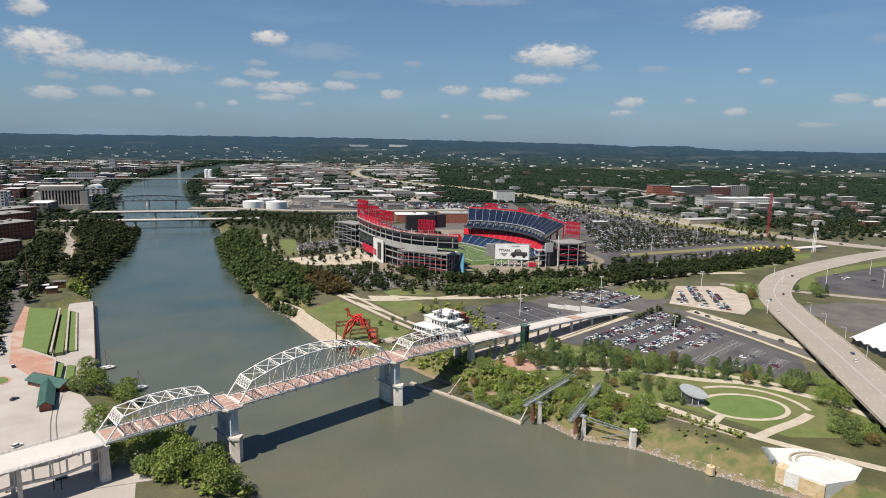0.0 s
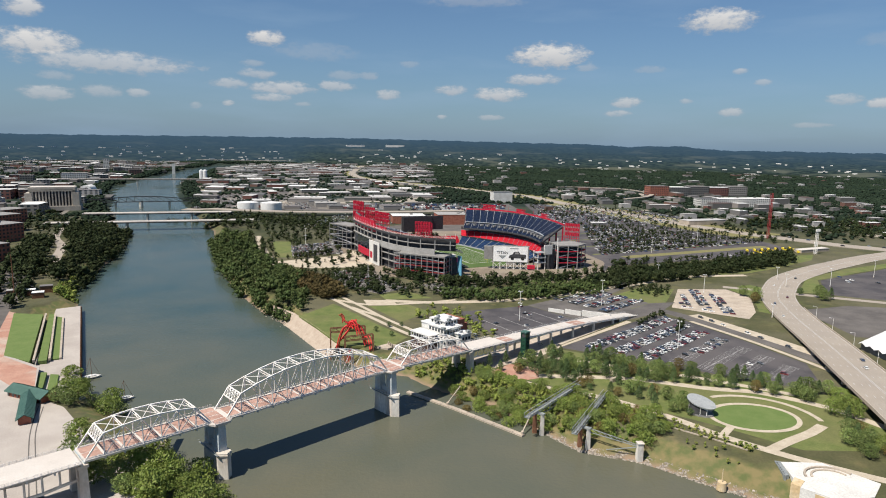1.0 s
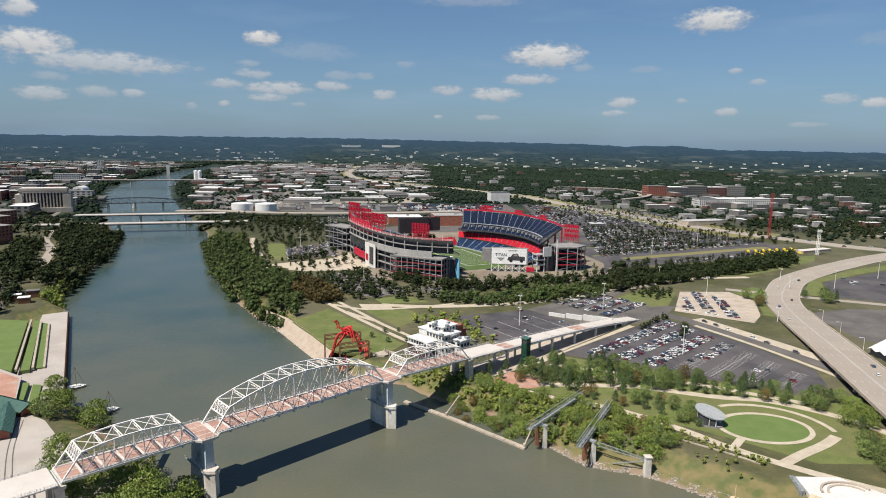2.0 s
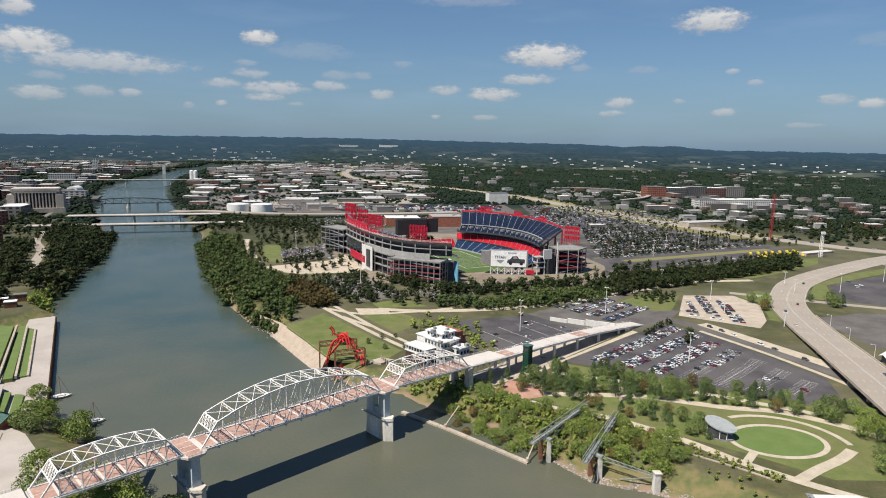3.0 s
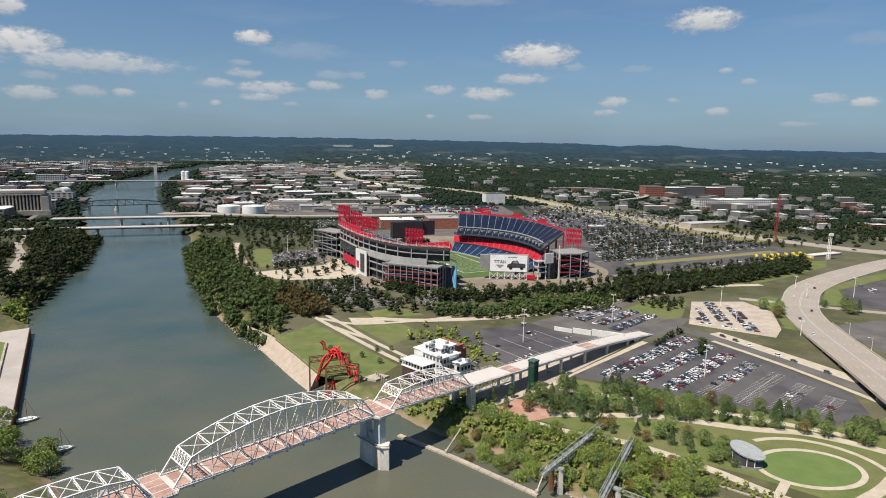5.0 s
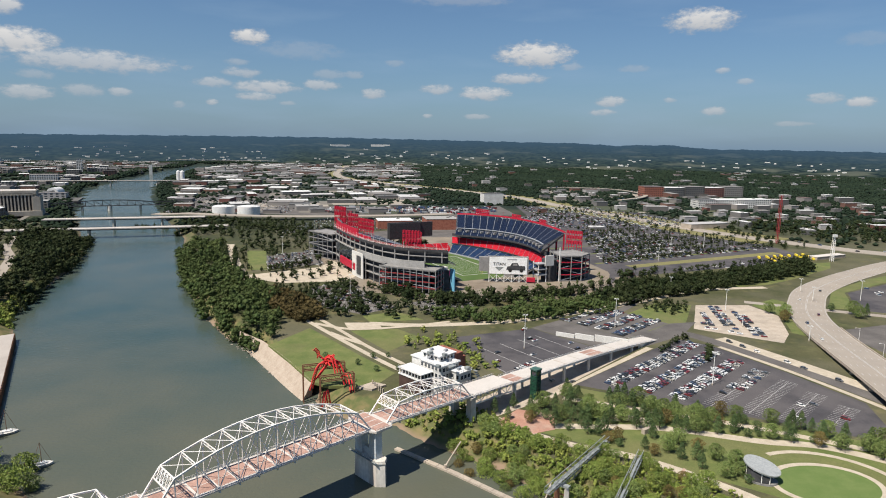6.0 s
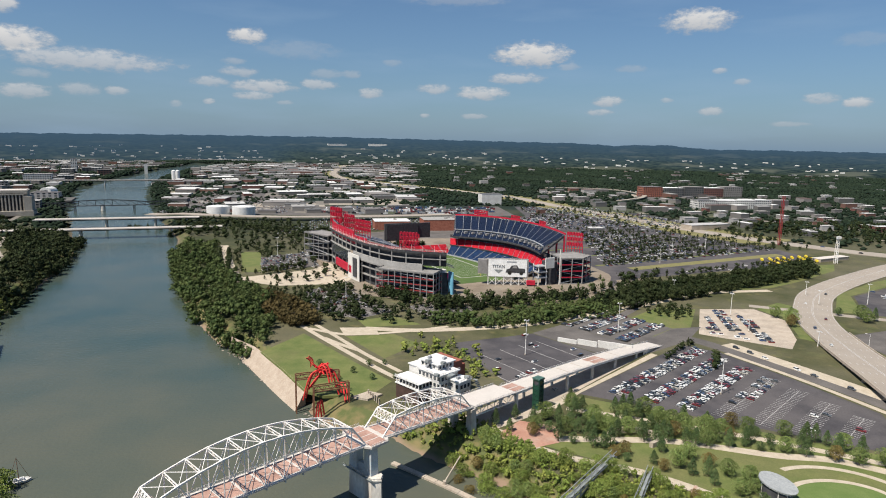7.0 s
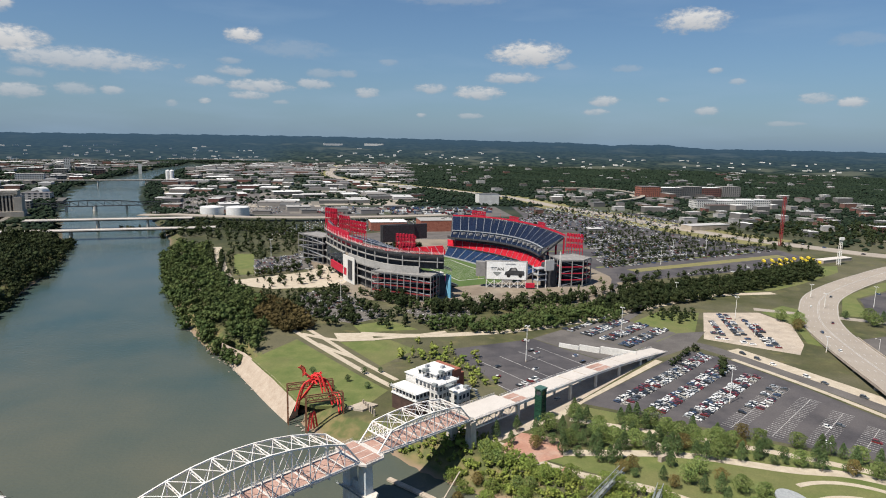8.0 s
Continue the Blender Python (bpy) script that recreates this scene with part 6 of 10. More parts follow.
# river bridges upstream
def girder_bridge(label, a, b, z, width, piers, deck_mat="deck", depth=1.8):
    a, b = Vector(a), Vector(b)
    th = empty("road_bridge", label, "bridge", "bridges upstream", (*((a + b) / 2)[:2], 0))
    d = (b - a).normalized()
    side = Vector((d.y, -d.x, 0))
    up = Vector((0, 0, 1))
    bm = bmesh.new()
    beam(bm, a + up * z, b + up * z, width, 0.6)
    part("deck", bm, M[deck_mat], th)
    for k in (-1, 1):
        bm = bmesh.new()
        beam(bm, a + side * k * (width / 2 - .3) + up * (z + .7), b + side * k * (width / 2 - .3) + up * (z + .7), 0.4, 1.1)
        part("parapet", bm, M["deck"], th)
    for k in (-.36, -.12, .12, .36):
        bm = bmesh.new()
        beam(bm, a + side * k * width + up * (z - .3 - depth / 2), b + side * k * width + up * (z - .3 - depth / 2), 0.7, depth)
        part("girder", bm, M["steel_dark"], th)
    for t in piers:
        p = a.lerp(b, t)
        for k in (-.34, .34):
            bm = bmesh.new()
            q = p + side * k * width
            tube(bm, q - up * 4, q + up * (z - depth - 1.4), 1.7, 1.4, 10)
            part("column", bm, M["pier"], th)
        bm = bmesh.new()
        beam(bm, p - side * width * .45 + up * (z - depth - .9), p + side * width * .45 + up * (z - depth - .9), 2.6, 1.4)
        part("cap_beam", bm, M["pier"], th)
    return th


girder_bridge("pale concrete road bridge over the river", (-560, 1075, 0), (-240, 1147, 0), 14.5, 17, [0.12, 0.37, 0.76, 0.92])
girder_bridge("second pale concrete road bridge behind the first", (-560, 1206, 0), (-310, 1262, 0), 15.5, 19, [0.15, 0.42, 0.72, 0.92])
girder_bridge("long far road bridge over the river", (-1120, 2160, 0), (-420, 2330, 0), 17, 18, [0.1, 0.25, 0.38, 0.57, 0.72, 0.88])
girder_bridge("distant road bridge at the river's bend", (-1260, 4258, 0), (-690, 4297, 0), 24, 16, [0.1, 0.3, 0.5, 0.7, 0.9])
rail = empty("rail_bridge", "dark steel railway truss bridge with a swing span", "bridge", "bridges upstream", (-565, 1500, 0))
ra, rb = Vector((-700, 1452, 0)), Vector((-430, 1540, 0))
rd = (rb - ra).normalized()
rs = Vector((rd.y, -rd.x, 0))
for k in (-3.5, 3.5):
    for z in (10.5, 17.5):
        for i in range(18):
            bm = bmesh.new()
            za = z + (5 * max(0, 1 - ((i - 9) / 5) ** 2) if z > 12 else 0)
            zb = z + (5 * max(0, 1 - ((i - 8) / 5) ** 2) if z > 12 else 0)
            beam(bm, ra.lerp(rb, i / 18) + rs * k + Vector((0, 0, za)), ra.lerp(rb, (i + 1) / 18) + rs * k + Vector((0, 0, zb)), 1.0, 1.2)
            part("chord", bm, M["steel_dark"], rail)
    for i in range(18):
        bm = bmesh.new()
        p, q = ra.lerp(rb, i / 18) + rs * k, ra.lerp(rb, (i + 1) / 18) + rs * k
        t = Vector((0, 0, 17.5 + 5 * max(0, 1 - ((i - 9) / 5) ** 2)))
        beam(bm, p + Vector((0, 0, 10.5)), p + t, 0.6, 0.6)
        beam(bm, p + t, q + Vector((0, 0, 10.5)), 0.5, 0.5)
        part("web_member", bm, M["steel_dark"], rail)
bm = bmesh.new()
beam(bm, ra + Vector((0, 0, 10.4)), rb + Vector((0, 0, 10.4)), 7, 0.8)
part("track_deck", bm, M["steel_dark"], rail)
for t, r in ((0.31, 2.6), (0.49, 5.0), (0.70, 2.6), (0.1, 2.4), (0.92, 2.4)):
    p = ra.lerp(rb, t)
    bm = bmesh.new()
    tube(bm, p - Vector((0, 0, 4)), p + Vector((0, 0, 9.9)), r, r * .9, 12)
    part("pier", bm, M["pier"], rail)

# the courthouse with its colonnade
ct = math.atan2(1317 - 1287, -634 + 716)
cc = Vector((-668, 1322, 9))
court = empty("courthouse", "pale limestone courthouse with a long row of tall columns", "courthouse", "", cc)
cx, cy = Vector((math.cos(ct), math.sin(ct), 0)), Vector((-math.sin(ct), math.cos(ct), 0))


def cbox(nm, u, v, z, size, mt, label=""):
    bm = bmesh.new()
    box(bm, cc + cx * u + cy * v + Vector((0, 0, z)), size, ct)
    part(nm, bm, M[mt], court, label)


cbox("base", 0, 0, 4, (96, 44, 10), "limestone")
cbox("main_block", 0, 4, 24, (78, 34, 34), "limestone")
cbox("attic", 0, 2, 43, (80, 38, 6), "limestone")
cbox("roof", 0, 2, 46.4, (76, 34, 0.8), "deck")
for u in (-40, 40):
    cbox("end_wing", u, 0, 20, (12, 40, 30), "limestone")
# thin near-black sheet on the front paints in the shade behind the columns
cbox("colonnade_shade", 0, -13.2, 24, (68, 0.6, 28), "dark_wall")
for i in range(13):
    cbox("column", -33 + i * 5.5, -15, 24, (2.4, 2.6, 30), "limestone")
cbox("architrave", 0, -15, 40, (70, 4, 4), "limestone")

# brick blocks and towers of the west side
BRICKY = [(-545, 915, 62, 40, 24, 5, 12, "old red brick block with rows of windows"), (-600, 1010, 60, 44, 26, 5, 12, "red brick warehouse block"), (-655, 1120, 70, 40, 22, 4, 12, "red brick block under a flat roof"),
          (-470, 770, 40, 36, 20, 4, 8, "red brick riverside building"), (-520, 800, 44, 40, 26, 5, 8, "tall red brick building")]
for x, y, w, d, h, st, bays, says in BRICKY:
    building(x, y, w, d, h, 1.13, says, storeys=st, bays=bays, wall="brick", roof="grey_wall", units=3, group="brick blocks", singly=y < 950)
building(-742, 1225, 40, 32, 42, 0.35, "pale office tower with strip windows", storeys=8, bays=6, wall="white_wall", group="towers")
building(-800, 1330, 46, 30, 32, 0.35, "pale office block with small windows", storeys=6, bays=8, wall="white_wall", group="towers")
building(-1190, 2780, 20, 20, 58, 0.3, "slim white tower block", storeys=10, bays=3, wall="white_wall", group="towers")
building(-1168, 2826, 14, 14, 34, 0.3, "small tower beside a taller one", storeys=6, bays=2, group="towers")
building(-971, 2940, 13, 13, 46, 0.3, "lone pale tower near the river", wall="white_wall", group="towers")
building(-1105, 2330, 80, 50, 22, 0.35, "broad pale apartment block", storeys=4, bays=12, wall="white_wall", group="apartments")
building(812, 1895, 60, 40, 30, 0.06, "red brick apartment block", storeys=5, bays=10, wall="brick", roof="far_roof", group="apartments")
for i, x in enumerate((880, 945, 1010, 1075)):
    building(x, 1900 + 6 * i, 62, 38, 27 + (i % 2) * 3, 0.08, "pale and brick apartment block with balconies", storeys=5, bays=9, group="apartments")
for i, x in enumerate((800, 850, 900, 945)):
    building(x, 1560 + 3 * i, 48, 40, 21, 0.02, "white apartment block with dark bays", storeys=4, bays=9, wall="white_wall", group="apartments")
building(281, 1615, 50, 30, 26, 0.15, "plain white concrete block", wall="white_wall", storeys=0, bays=0, group="halls")
building(118, 1165, 74, 44, 18, 0.1, "long red brick hall behind the stadium", wall="brick", roof="far_roof", units=4, group="halls")
building(30, 1170, 60, 40, 14, 0.1, "white-roofed hall behind the stadium", roof="tank", wall="brick", group="halls")
for x, y in ((-690, 2385), (-675, 2380)):
    th = empty("silo", "tall white grain silo", "silo", "silos", (x, y, 9))
    bm = bmesh.new()
    tube(bm, (x, y, 6), (x, y, 42), 7, 7, 14)
    part("shell", bm, M["tank"], th)
    bm = bmesh.new()
    tube(bm, (x, y, 42), (x, y, 45), 7, 2, 14)
    part("cap", bm, M["tank"], th)
for x, y, r in ((-298, 1352, 21.5), (-250, 1350, 21.5)):
    th = empty("storage_tank", "large round white storage tank", "tank", "storage tanks", (x, y, 9))
    bm = bmesh.new()
    tube(bm, (x, y, 8), (x, y, 26), r, r, 36)
    part("shell", bm, M["tank"], th)
    bm = bmesh.new()
    tube(bm, (x, y, 26), (x, y, 28.5), r, 1.0, 36)
    part("roof", bm, M["tank"], th)
    bm = bmesh.new()
    for k in range(36):
        a, b = k * math.tau / 36, (k + 1) * math.tau / 36
        beam(bm, (x + r * math.cos(a), y + r * math.sin(a), 27.2), (x + r * math.cos(b), y + r * math.sin(b), 27.2), 0.2, 0.2)
    part("rail", bm, M["steel_grey"], th)
hall = empty("white_shed", "white round-roofed riverside hall", "shed", "", (-812, 1780, 9))
bm = bmesh.new()
prof = [(math.cos(a) * 14, 6 + math.sin(a) * 12) for a in (i * math.pi / 10 for i in range(11))] + [(-14, -1), (14, -1)]
fr = [bm.verts.new((-812 + a, 1766, 9 + b)) for a, b in prof]
bk = [bm.verts.new((-812 + a, 1800, 9 + b)) for a, b in prof]
bm.faces.new(fr), bm.faces.new(bk[::-1])
for i in range(len(prof)):
    bm.faces.new((fr[i], bk[i], bk[(i + 1) % len(prof)], fr[(i + 1) % len(prof)]))
bmesh.ops.recalc_face_normals(bm, faces=bm.faces[:])
part("shell", bm, M["tank"], hall)

# the highway that crosses behind the stadium
HIGHWAY = smooth_line([(-420, 1330), (-200, 1275), (0, 1290), (150, 1330)], 20), smooth_line([(-173, 4030), (-190, 3400), (-178, 2941), (-122, 2645), (10, 2421), (124, 2260), (252, 2050), (385, 1800), (445, 1560), (513, 1352), (556, 1182), (612, 1050), (666, 968), (720, 900), (860, 830), (1400, 760)], 25), smooth_line([(560, 2120), (650, 2150), (788, 2096), (800, 1920), (743, 1793), (640, 1700)], 20)
for i, line in enumerate(HIGHWAY):
    bm = bmesh.new()
    zz = land_height(np.array([p.x for p in line]), np.array([p.y for p in line]))
    lift = 7.0 if i == 0 else 0.9 if i == 1 else 6.0
    ribbon(bm, [(p.x, p.y, max(float(z), 6) + lift) for p, z in zip(line, zz)], (24, 36, 13)[i], 1.5)
    setting("road_%d" % (6 + i), bm, M["road"], "pale concrete highway across the valley", "highway")
HWY_PTS = [p for line in HIGHWAY for p in line]
bm = bmesh.new()
run = [p for p in HIGHWAY[1] if p.y > 1000]
ribbon(bm, [(p.x, p.y, max(float(land_height(p.x, p.y)), 6) + 0.35) for p in run], 110, 5.0)
setting("verge", bm, M["dry_grass"], "broad mown verges of the highway", "verge")

# roofs of the town: workshops, stores and houses, thinning towards the hills
town_rng = random.Random(31)


def town(count, az0, az1, r0, r1, w, h, turn, label, group, keep=1.0, gap=26):
    done, tries = [], 0
    while len(done) < count and tries < count * 30:
        tries += 1
        az, r = radians(town_rng.uniform(az0, az1)), math.sqrt(town_rng.uniform(r0 * r0, r1 * r1))
        x, y = r * math.sin(az), r * math.cos(az)
        if river_distance(np.array([x]), np.array([y]))[0] < 45 or any((x - a) ** 2 + (y - b) ** 2 < gap * gap for a, b in town_done):
            continue
        if any((x - p.x) ** 2 + (y - p.y) ** 2 < 50 ** 2 for p in HWY_PTS) or (y < 1330 and -120 < x < 640):
            continue
        done.append((x, y))
        town_done.append((x, y))
        ww, dd = town_rng.uniform(*w), town_rng.uniform(*w) * 0.7
        hh = town_rng.uniform(*h)
        tall = hh > 15
        yards.append((town_rng.randrange(3), x + town_rng.uniform(-15, 15), y + town_rng.uniform(-12, 12), float(land_height(np.array([x]), np.array([y]))[0]), turn, ww * town_rng.uniform(1.2, 2.2), 1.0))
        building(x, y, ww, dd, hh, turn + town_rng.choice((0, math.pi / 2)) + town_rng.uniform(-.2, .2), label, group=group, units=town_rng.randrange(0, 3), storeys=3 if tall else 0, bays=5 if tall else 0)


yards = []
town_done = [(-668, 1322), (-742, 1225), (-298, 1352), (-250, 1350), (281, 1615)]
town(75, -31, -20.5, 1400, 3300, (22, 60), (8, 22), 0.3, "low pale commercial building in the western town", "western town")
town(120, -17, 4, 1400, 3000, (22, 80), (5, 10), 0.12, "flat-roofed pale warehouse across the river", "warehouses", gap=42)
town(46, 17, 40, 1250, 2000, (14, 34), (6, 11), 0.1, "small house or store among trees", "eastern houses", gap=30)


def house_shape(w, d, h):
    """A plain far building: walls, and a roof slab that is a piece of its own."""
    bm = bmesh.new()
    box(bm, (0, 0, h / 2 - 1), (w, d, h + 2))
    for f in bm.faces:
        f.material_index = 1
    n = len(bm.faces)
    box(bm, (0, 0, h + 0.25), (w + 0.6, d + 0.6, 0.5))
    bm.faces.ensure_lookup_table()
    for f in bm.faces[n:]:
        f.material_index = 0
    return arrays_of(bm)


SHAPES = [house_shape(60, 36, 8), house_shape(90, 40, 8), house_shape(34, 26, 10), house_shape(24, 16, 8), house_shape(46, 18, 14), house_shape(120, 30, 7)]


def far_town(name, count, az0, az1, r0, r1, picks, turn, label, gap, paved=0.8):
    spots = []
    for _ in range(count * 12):
        if len(spots) >= count:
            break
        az, r = radians(town_rng.uniform(az0, az1)), math.sqrt(town_rng.uniform(r0 * r0, r1 * r1))
        x, y = r * math.sin(az), r * math.cos(az)
        if river_distance(np.array([x]), np.array([y]))[0] < 45 or any((x - a) ** 2 + (y - b) ** 2 < gap * gap for a, b in town_done):
            continue
        if any((x - p.x) ** 2 + (y - p.y) ** 2 < 60 ** 2 for p in HWY_PTS):
            continue
        town_done.append((x, y))
        if town_rng.random() < paved:
            yards.append((town_rng.randrange(3), x + town_rng.uniform(-20, 20), y + town_rng.uniform(-25, 25), float(land_height(np.array([x]), np.array([y]))[0]), turn, town_rng.uniform(70, 150), 1.0))
        spots.append((town_rng.choice(picks), x, y, float(land_height(np.array([x]), np.array([y]))[0]), turn + town_rng.choice((0, 1.57)) * (town_rng.random() < .4) + town_rng.uniform(-.08, .08), town_rng.uniform(.7, 1.2), town_rng.uniform(.8, 1.3)))
    joined(name, SHAPES, spots, [M["town_roof"], M["town_wall"]], label, "buildings")


far_town("far_warehouses", 190, -15, 3, 2700, 4060, (0, 1, 1, 4, 5, 5), 0.12, "many long pale warehouse roofs across the valley", 58)
far_town("far_town", 150, -34, -17, 3000, 4400, (0, 1, 2, 4, 5), 0.2, "pale buildings of the western valley far off", 56)
far_town("eastern_houses", 120, 3, 43, 2000, 4050, (3, 3, 3, 2), 0.1, "pale roofs scattered in the eastern woods", 42, 0.08)
far_town("eastern_houses", 44, 14, 40, 1350, 2200, (2, 3, 3, 4), 0.1, "pale roofs of the eastern quarter among trees", 40, 0.35)
YARD = []
for ratio in (0.5, 0.7, 0.9):
    bm = bmesh.new()
    box(bm, (0, 0, -1.8), (1.0, ratio, 4.3))
    YARD.append(arrays_of(bm))
joined("yards", YARD, yards, [M["yard"]], "worn asphalt, gravel and dry grass yards round the far buildings", "yards")
hill_rng = random.Random(21)
spots = []
for i in range(230):
    az, k = (hill_rng.uniform(-30, 10), hill_rng.uniform(0.03, 0.72) ** 1.8) if i < 160 else (hill_rng.uniform(10, 42), hill_rng.uniform(0.03, 0.5))
    if i < 2:
        az, k = (-3.2, 0.74) if i else (0.3, 0.74)
    r, z = hill_height(az, k)
    big = 1.1 if i < 2 else hill_rng.uniform(.09, .28)
    spots.append((hill_rng.choice((0, 1, 5, 5)) if i > 1 else 5, float(r) * math.sin(radians(az)), float(r) * math.cos(radians(az)), float(z) - 2, hill_rng.uniform(-.3, .3) - radians(az), big, 1.0 if i > 1 else 1.6))
joined("hill_sheds", SHAPES, spots, [M["tank"], M["white_wall"]], "tiny pale sheds and roofs in the hazy far country", "buildings")

# trailers and cars parked on the yards behind the stadium
bm = bmesh.new()
box(bm, (0, 0, 2.2), (14, 2.8, 3.2))
trailer = arrays_of(bm)
spots = []
for row in range(9):
    for i in range(46):
        if town_rng.random() < 0.62:
            spots.append((0, -120 + i * 8.0 + row * 4, 1385 + row * 16 + town_rng.uniform(-2, 2), 9, town_rng.choice((0.1, 1.6)), town_rng.uniform(.5, 1.0), town_rng.uniform(.6, 1.2)))
joined("trailers", [trailer], spots, [M["car_stuff"]], "rows of parked white trailers and trucks behind the stadium", "trailers")
bm = bmesh.new()
prism(bm, [(352, 1140), (590, 1190), (640, 1250), (590, 1390), (520, 1560), (330, 1560), (310, 1362), (250, 1300), (180, 1230), (200, 1150)], 8.4, 9.02)
setting("parking_lot_11", bm, M["asphalt"], "asphalt lots between the stadium and the highway", "parking lot")
bm = bmesh.new()
prism(bm, [(-240, 1365), (-120, 1350), (290, 1362), (290, 1560), (-160, 1540)], 8.4, 9.03)
setting("yard", bm, M["oldasphalt"], "pale gravel yard behind the stadium", "yard")
bm = bmesh.new()
prism(bm, [(-420, 1390), (-200, 1392), (-190, 1500), (-160, 1700), (-330, 1900), (-520, 1800)], 8.4, 9.04)
setting("yard_2", bm, M["oldasphalt"], "pale industrial yard along the river", "yard")

# ---- far woods ----
wr = np.random.default_rng(4)
az = np.radians(wr.uniform(-34, 43, 96000))
rr = np.sqrt(np.concatenate([wr.uniform(1180 ** 2, 3000 ** 2, 46000), wr.uniform(3000 ** 2, 4450 ** 2, 50000)]))
px, py = rr * np.sin(az), rr * np.cos(az)
dg = np.degrees(az)
chance = np.full(px.shape, 0.92)
chance = np.where((dg < -19.5) & (rr < 2900), 0.20, chance)
chance = np.where((dg > -18) & (dg < 3.5) & (rr < 3050), 0.22, chance)
chance = np.where((dg > -15) & (dg < 2) & (rr >= 3050) & (rr < 4150), 0.25, chance)
chance = np.where((dg < -19.5) & (rr >= 2900) & (rr < 4200), 0.45, chance)
chance = np.where(rr > hill_start(dg) + 60, 0.0, chance)
chance = np.where((dg > 3.5) & (rr < 1350), 0.12, chance)
chance = np.where((dg > 8) & (rr >= 1350) & (rr < 1950), 0.8, chance)
clump = np.sin(px / 47 + 1.3) * np.sin(py / 61) + np.sin(px / 23) * np.sin(py / 29 + 2) * 0.5
chance = np.where(chance < 0.6, chance * (1 + 1.2 * clump), chance)
dist = river_distance(px, py)
chance = np.where((dist < 55) & (dist > 6), 0.9, chance)
ok = (wr.random(px.shape) < chance) & (dist > 6) & ~((px > -260) & (px < 640) & (py < 1340)) & ~((px > 200) & (px < 600) & (py < 1570)) & ~((px > -250) & (px < 300) & (py < 1570))
for p in HWY_PTS:
    ok &= (px - p.x) ** 2 + (py - p.y) ** 2 > 32 ** 2
for x, y in town_done:
    ok &= (px - x) ** 2 + (py - y) ** 2 > 24 ** 2
for x, y in ((-668, 1300), (-650, 1290), (-700, 1280), (880, 1890), (960, 1890), (1040, 1890), (830, 1540), (900, 1540), (812, 1880), (950, 1540)):
    ok &= (px - x) ** 2 + (py - y) ** 2 > 60 ** 2
px, py, rr = px[ok], py[ok], rr[ok]
pz = land_height(px, py)
FAR = []
for i in range(4):
    bm = bmesh.new()
    fr_rng = random.Random(90 + i)
    blob(bm, (0, 0, 4.0), 5.4, fr_rng)
    if i == 0:
        blob(bm, (3.6, 2.0, 3.0), 4.0, fr_rng)
    FAR.append(arrays_of(bm))
kk = wr.uniform(0.6, 1.3, len(px)) * np.where(rr > 2600, 1.35, 1.0)
tt = wr.uniform(0, 6.28, len(px))
which = wr.integers(0, 4, len(px))
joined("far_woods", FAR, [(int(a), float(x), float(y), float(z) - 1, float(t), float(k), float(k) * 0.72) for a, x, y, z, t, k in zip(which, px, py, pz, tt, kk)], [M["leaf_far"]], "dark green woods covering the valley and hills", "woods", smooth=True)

# ---- things of the east bank ----
# the white riverside house beside the bridge
house = empty("riverside_house", "white five-storey riverside house with terraces and a brick core", "house", "", br(186, -42, LAND))
E_TURN = math.atan2(0.632, 0.775)


def hblock(nm, s0, s1, n0, n1, z0, z1, mt, label="", over=0.0):
    bm = bmesh.new()
    prism(bm, [tuple(br(s, n, 0)[:2]) for s, n in ((s0 - over, n0 - over), (s1 + over, n0 - over), (s1 + over, n1 + over), (s0 - over, n1 + over))], z0, z1)
    return part(nm, bm, M[mt], house, label)


hblock("main_block", 177.0, 191.0, -56, -38, 8, 26.6, "white_wall")
hblock("roof_terrace", 177.0, 191.0, -56, -38, 26.6, 27.1, "tank", "white roof terrace", 0.9)
hblock("east_block", 184.0, 193.0, -38, -30, 8, 23.0, "white_wall")
hblock("east_roof", 184.0, 193.0, -38, -30, 23.0, 23.5, "tank", "", 0.6)
hblock("penthouse", 181.0, 193.5, -58, -44, 26.6, 30.2, "white_wall")
hblock("penthouse_roof", 181.0, 193.5, -58, -44, 30.2, 30.7, "tank", "white flat roof", 1.0)
hblock("back_block", 179.0, 194.0, -66, -56, 8, 26.0, "white_wall")
hblock("back_roof", 179.0, 194.0, -66, -58.5, 26.0, 26.5, "tank", "", 0.6)
hblock("brick_tower", 194.0, 201.0, -62, -44, 8, 29, "brick", "red brick stair tower")
hblock("brick_wall", 201.0, 209.0, -54, -49, 8, 23.5, "brick", "stepped red brick wall")
hblock("west_wing", 168.0, 177.0, -65, -46, 7, 17.6, "brick_dark", "low dark brick wing")
hblock("wing_floor", 168.0, 177.0, -65, -46, 17.6, 18.2, "tank", "", 0.5)
# solid block; the gallery's shade is put into its near-black colour
hblock("wing_gallery", 169.6, 177.0, -63.5, -47.5, 18.2, 21.4, "dark_wall", "gallery block coloured dark for its shade")
hblock("gallery_roof", 168.0, 177.0, -65, -46, 21.4, 21.9, "tank", "white gallery roof", 0.7)
for i in range(8):
    bm = bmesh.new()
    box(bm, br(168.1, -64.7 + i * 2.64, 19.8), (0.45, 0.45, 3.2), E_TURN)
    part("gallery_post", bm, M["tank"], house)
for i in range(1, 4):
    bm = bmesh.new()
    box(bm, br(168.1 + i * 2.7, -46.2, 19.8), (0.45, 0.45, 3.2), E_TURN)
    part("gallery_post", bm, M["tank"], house)
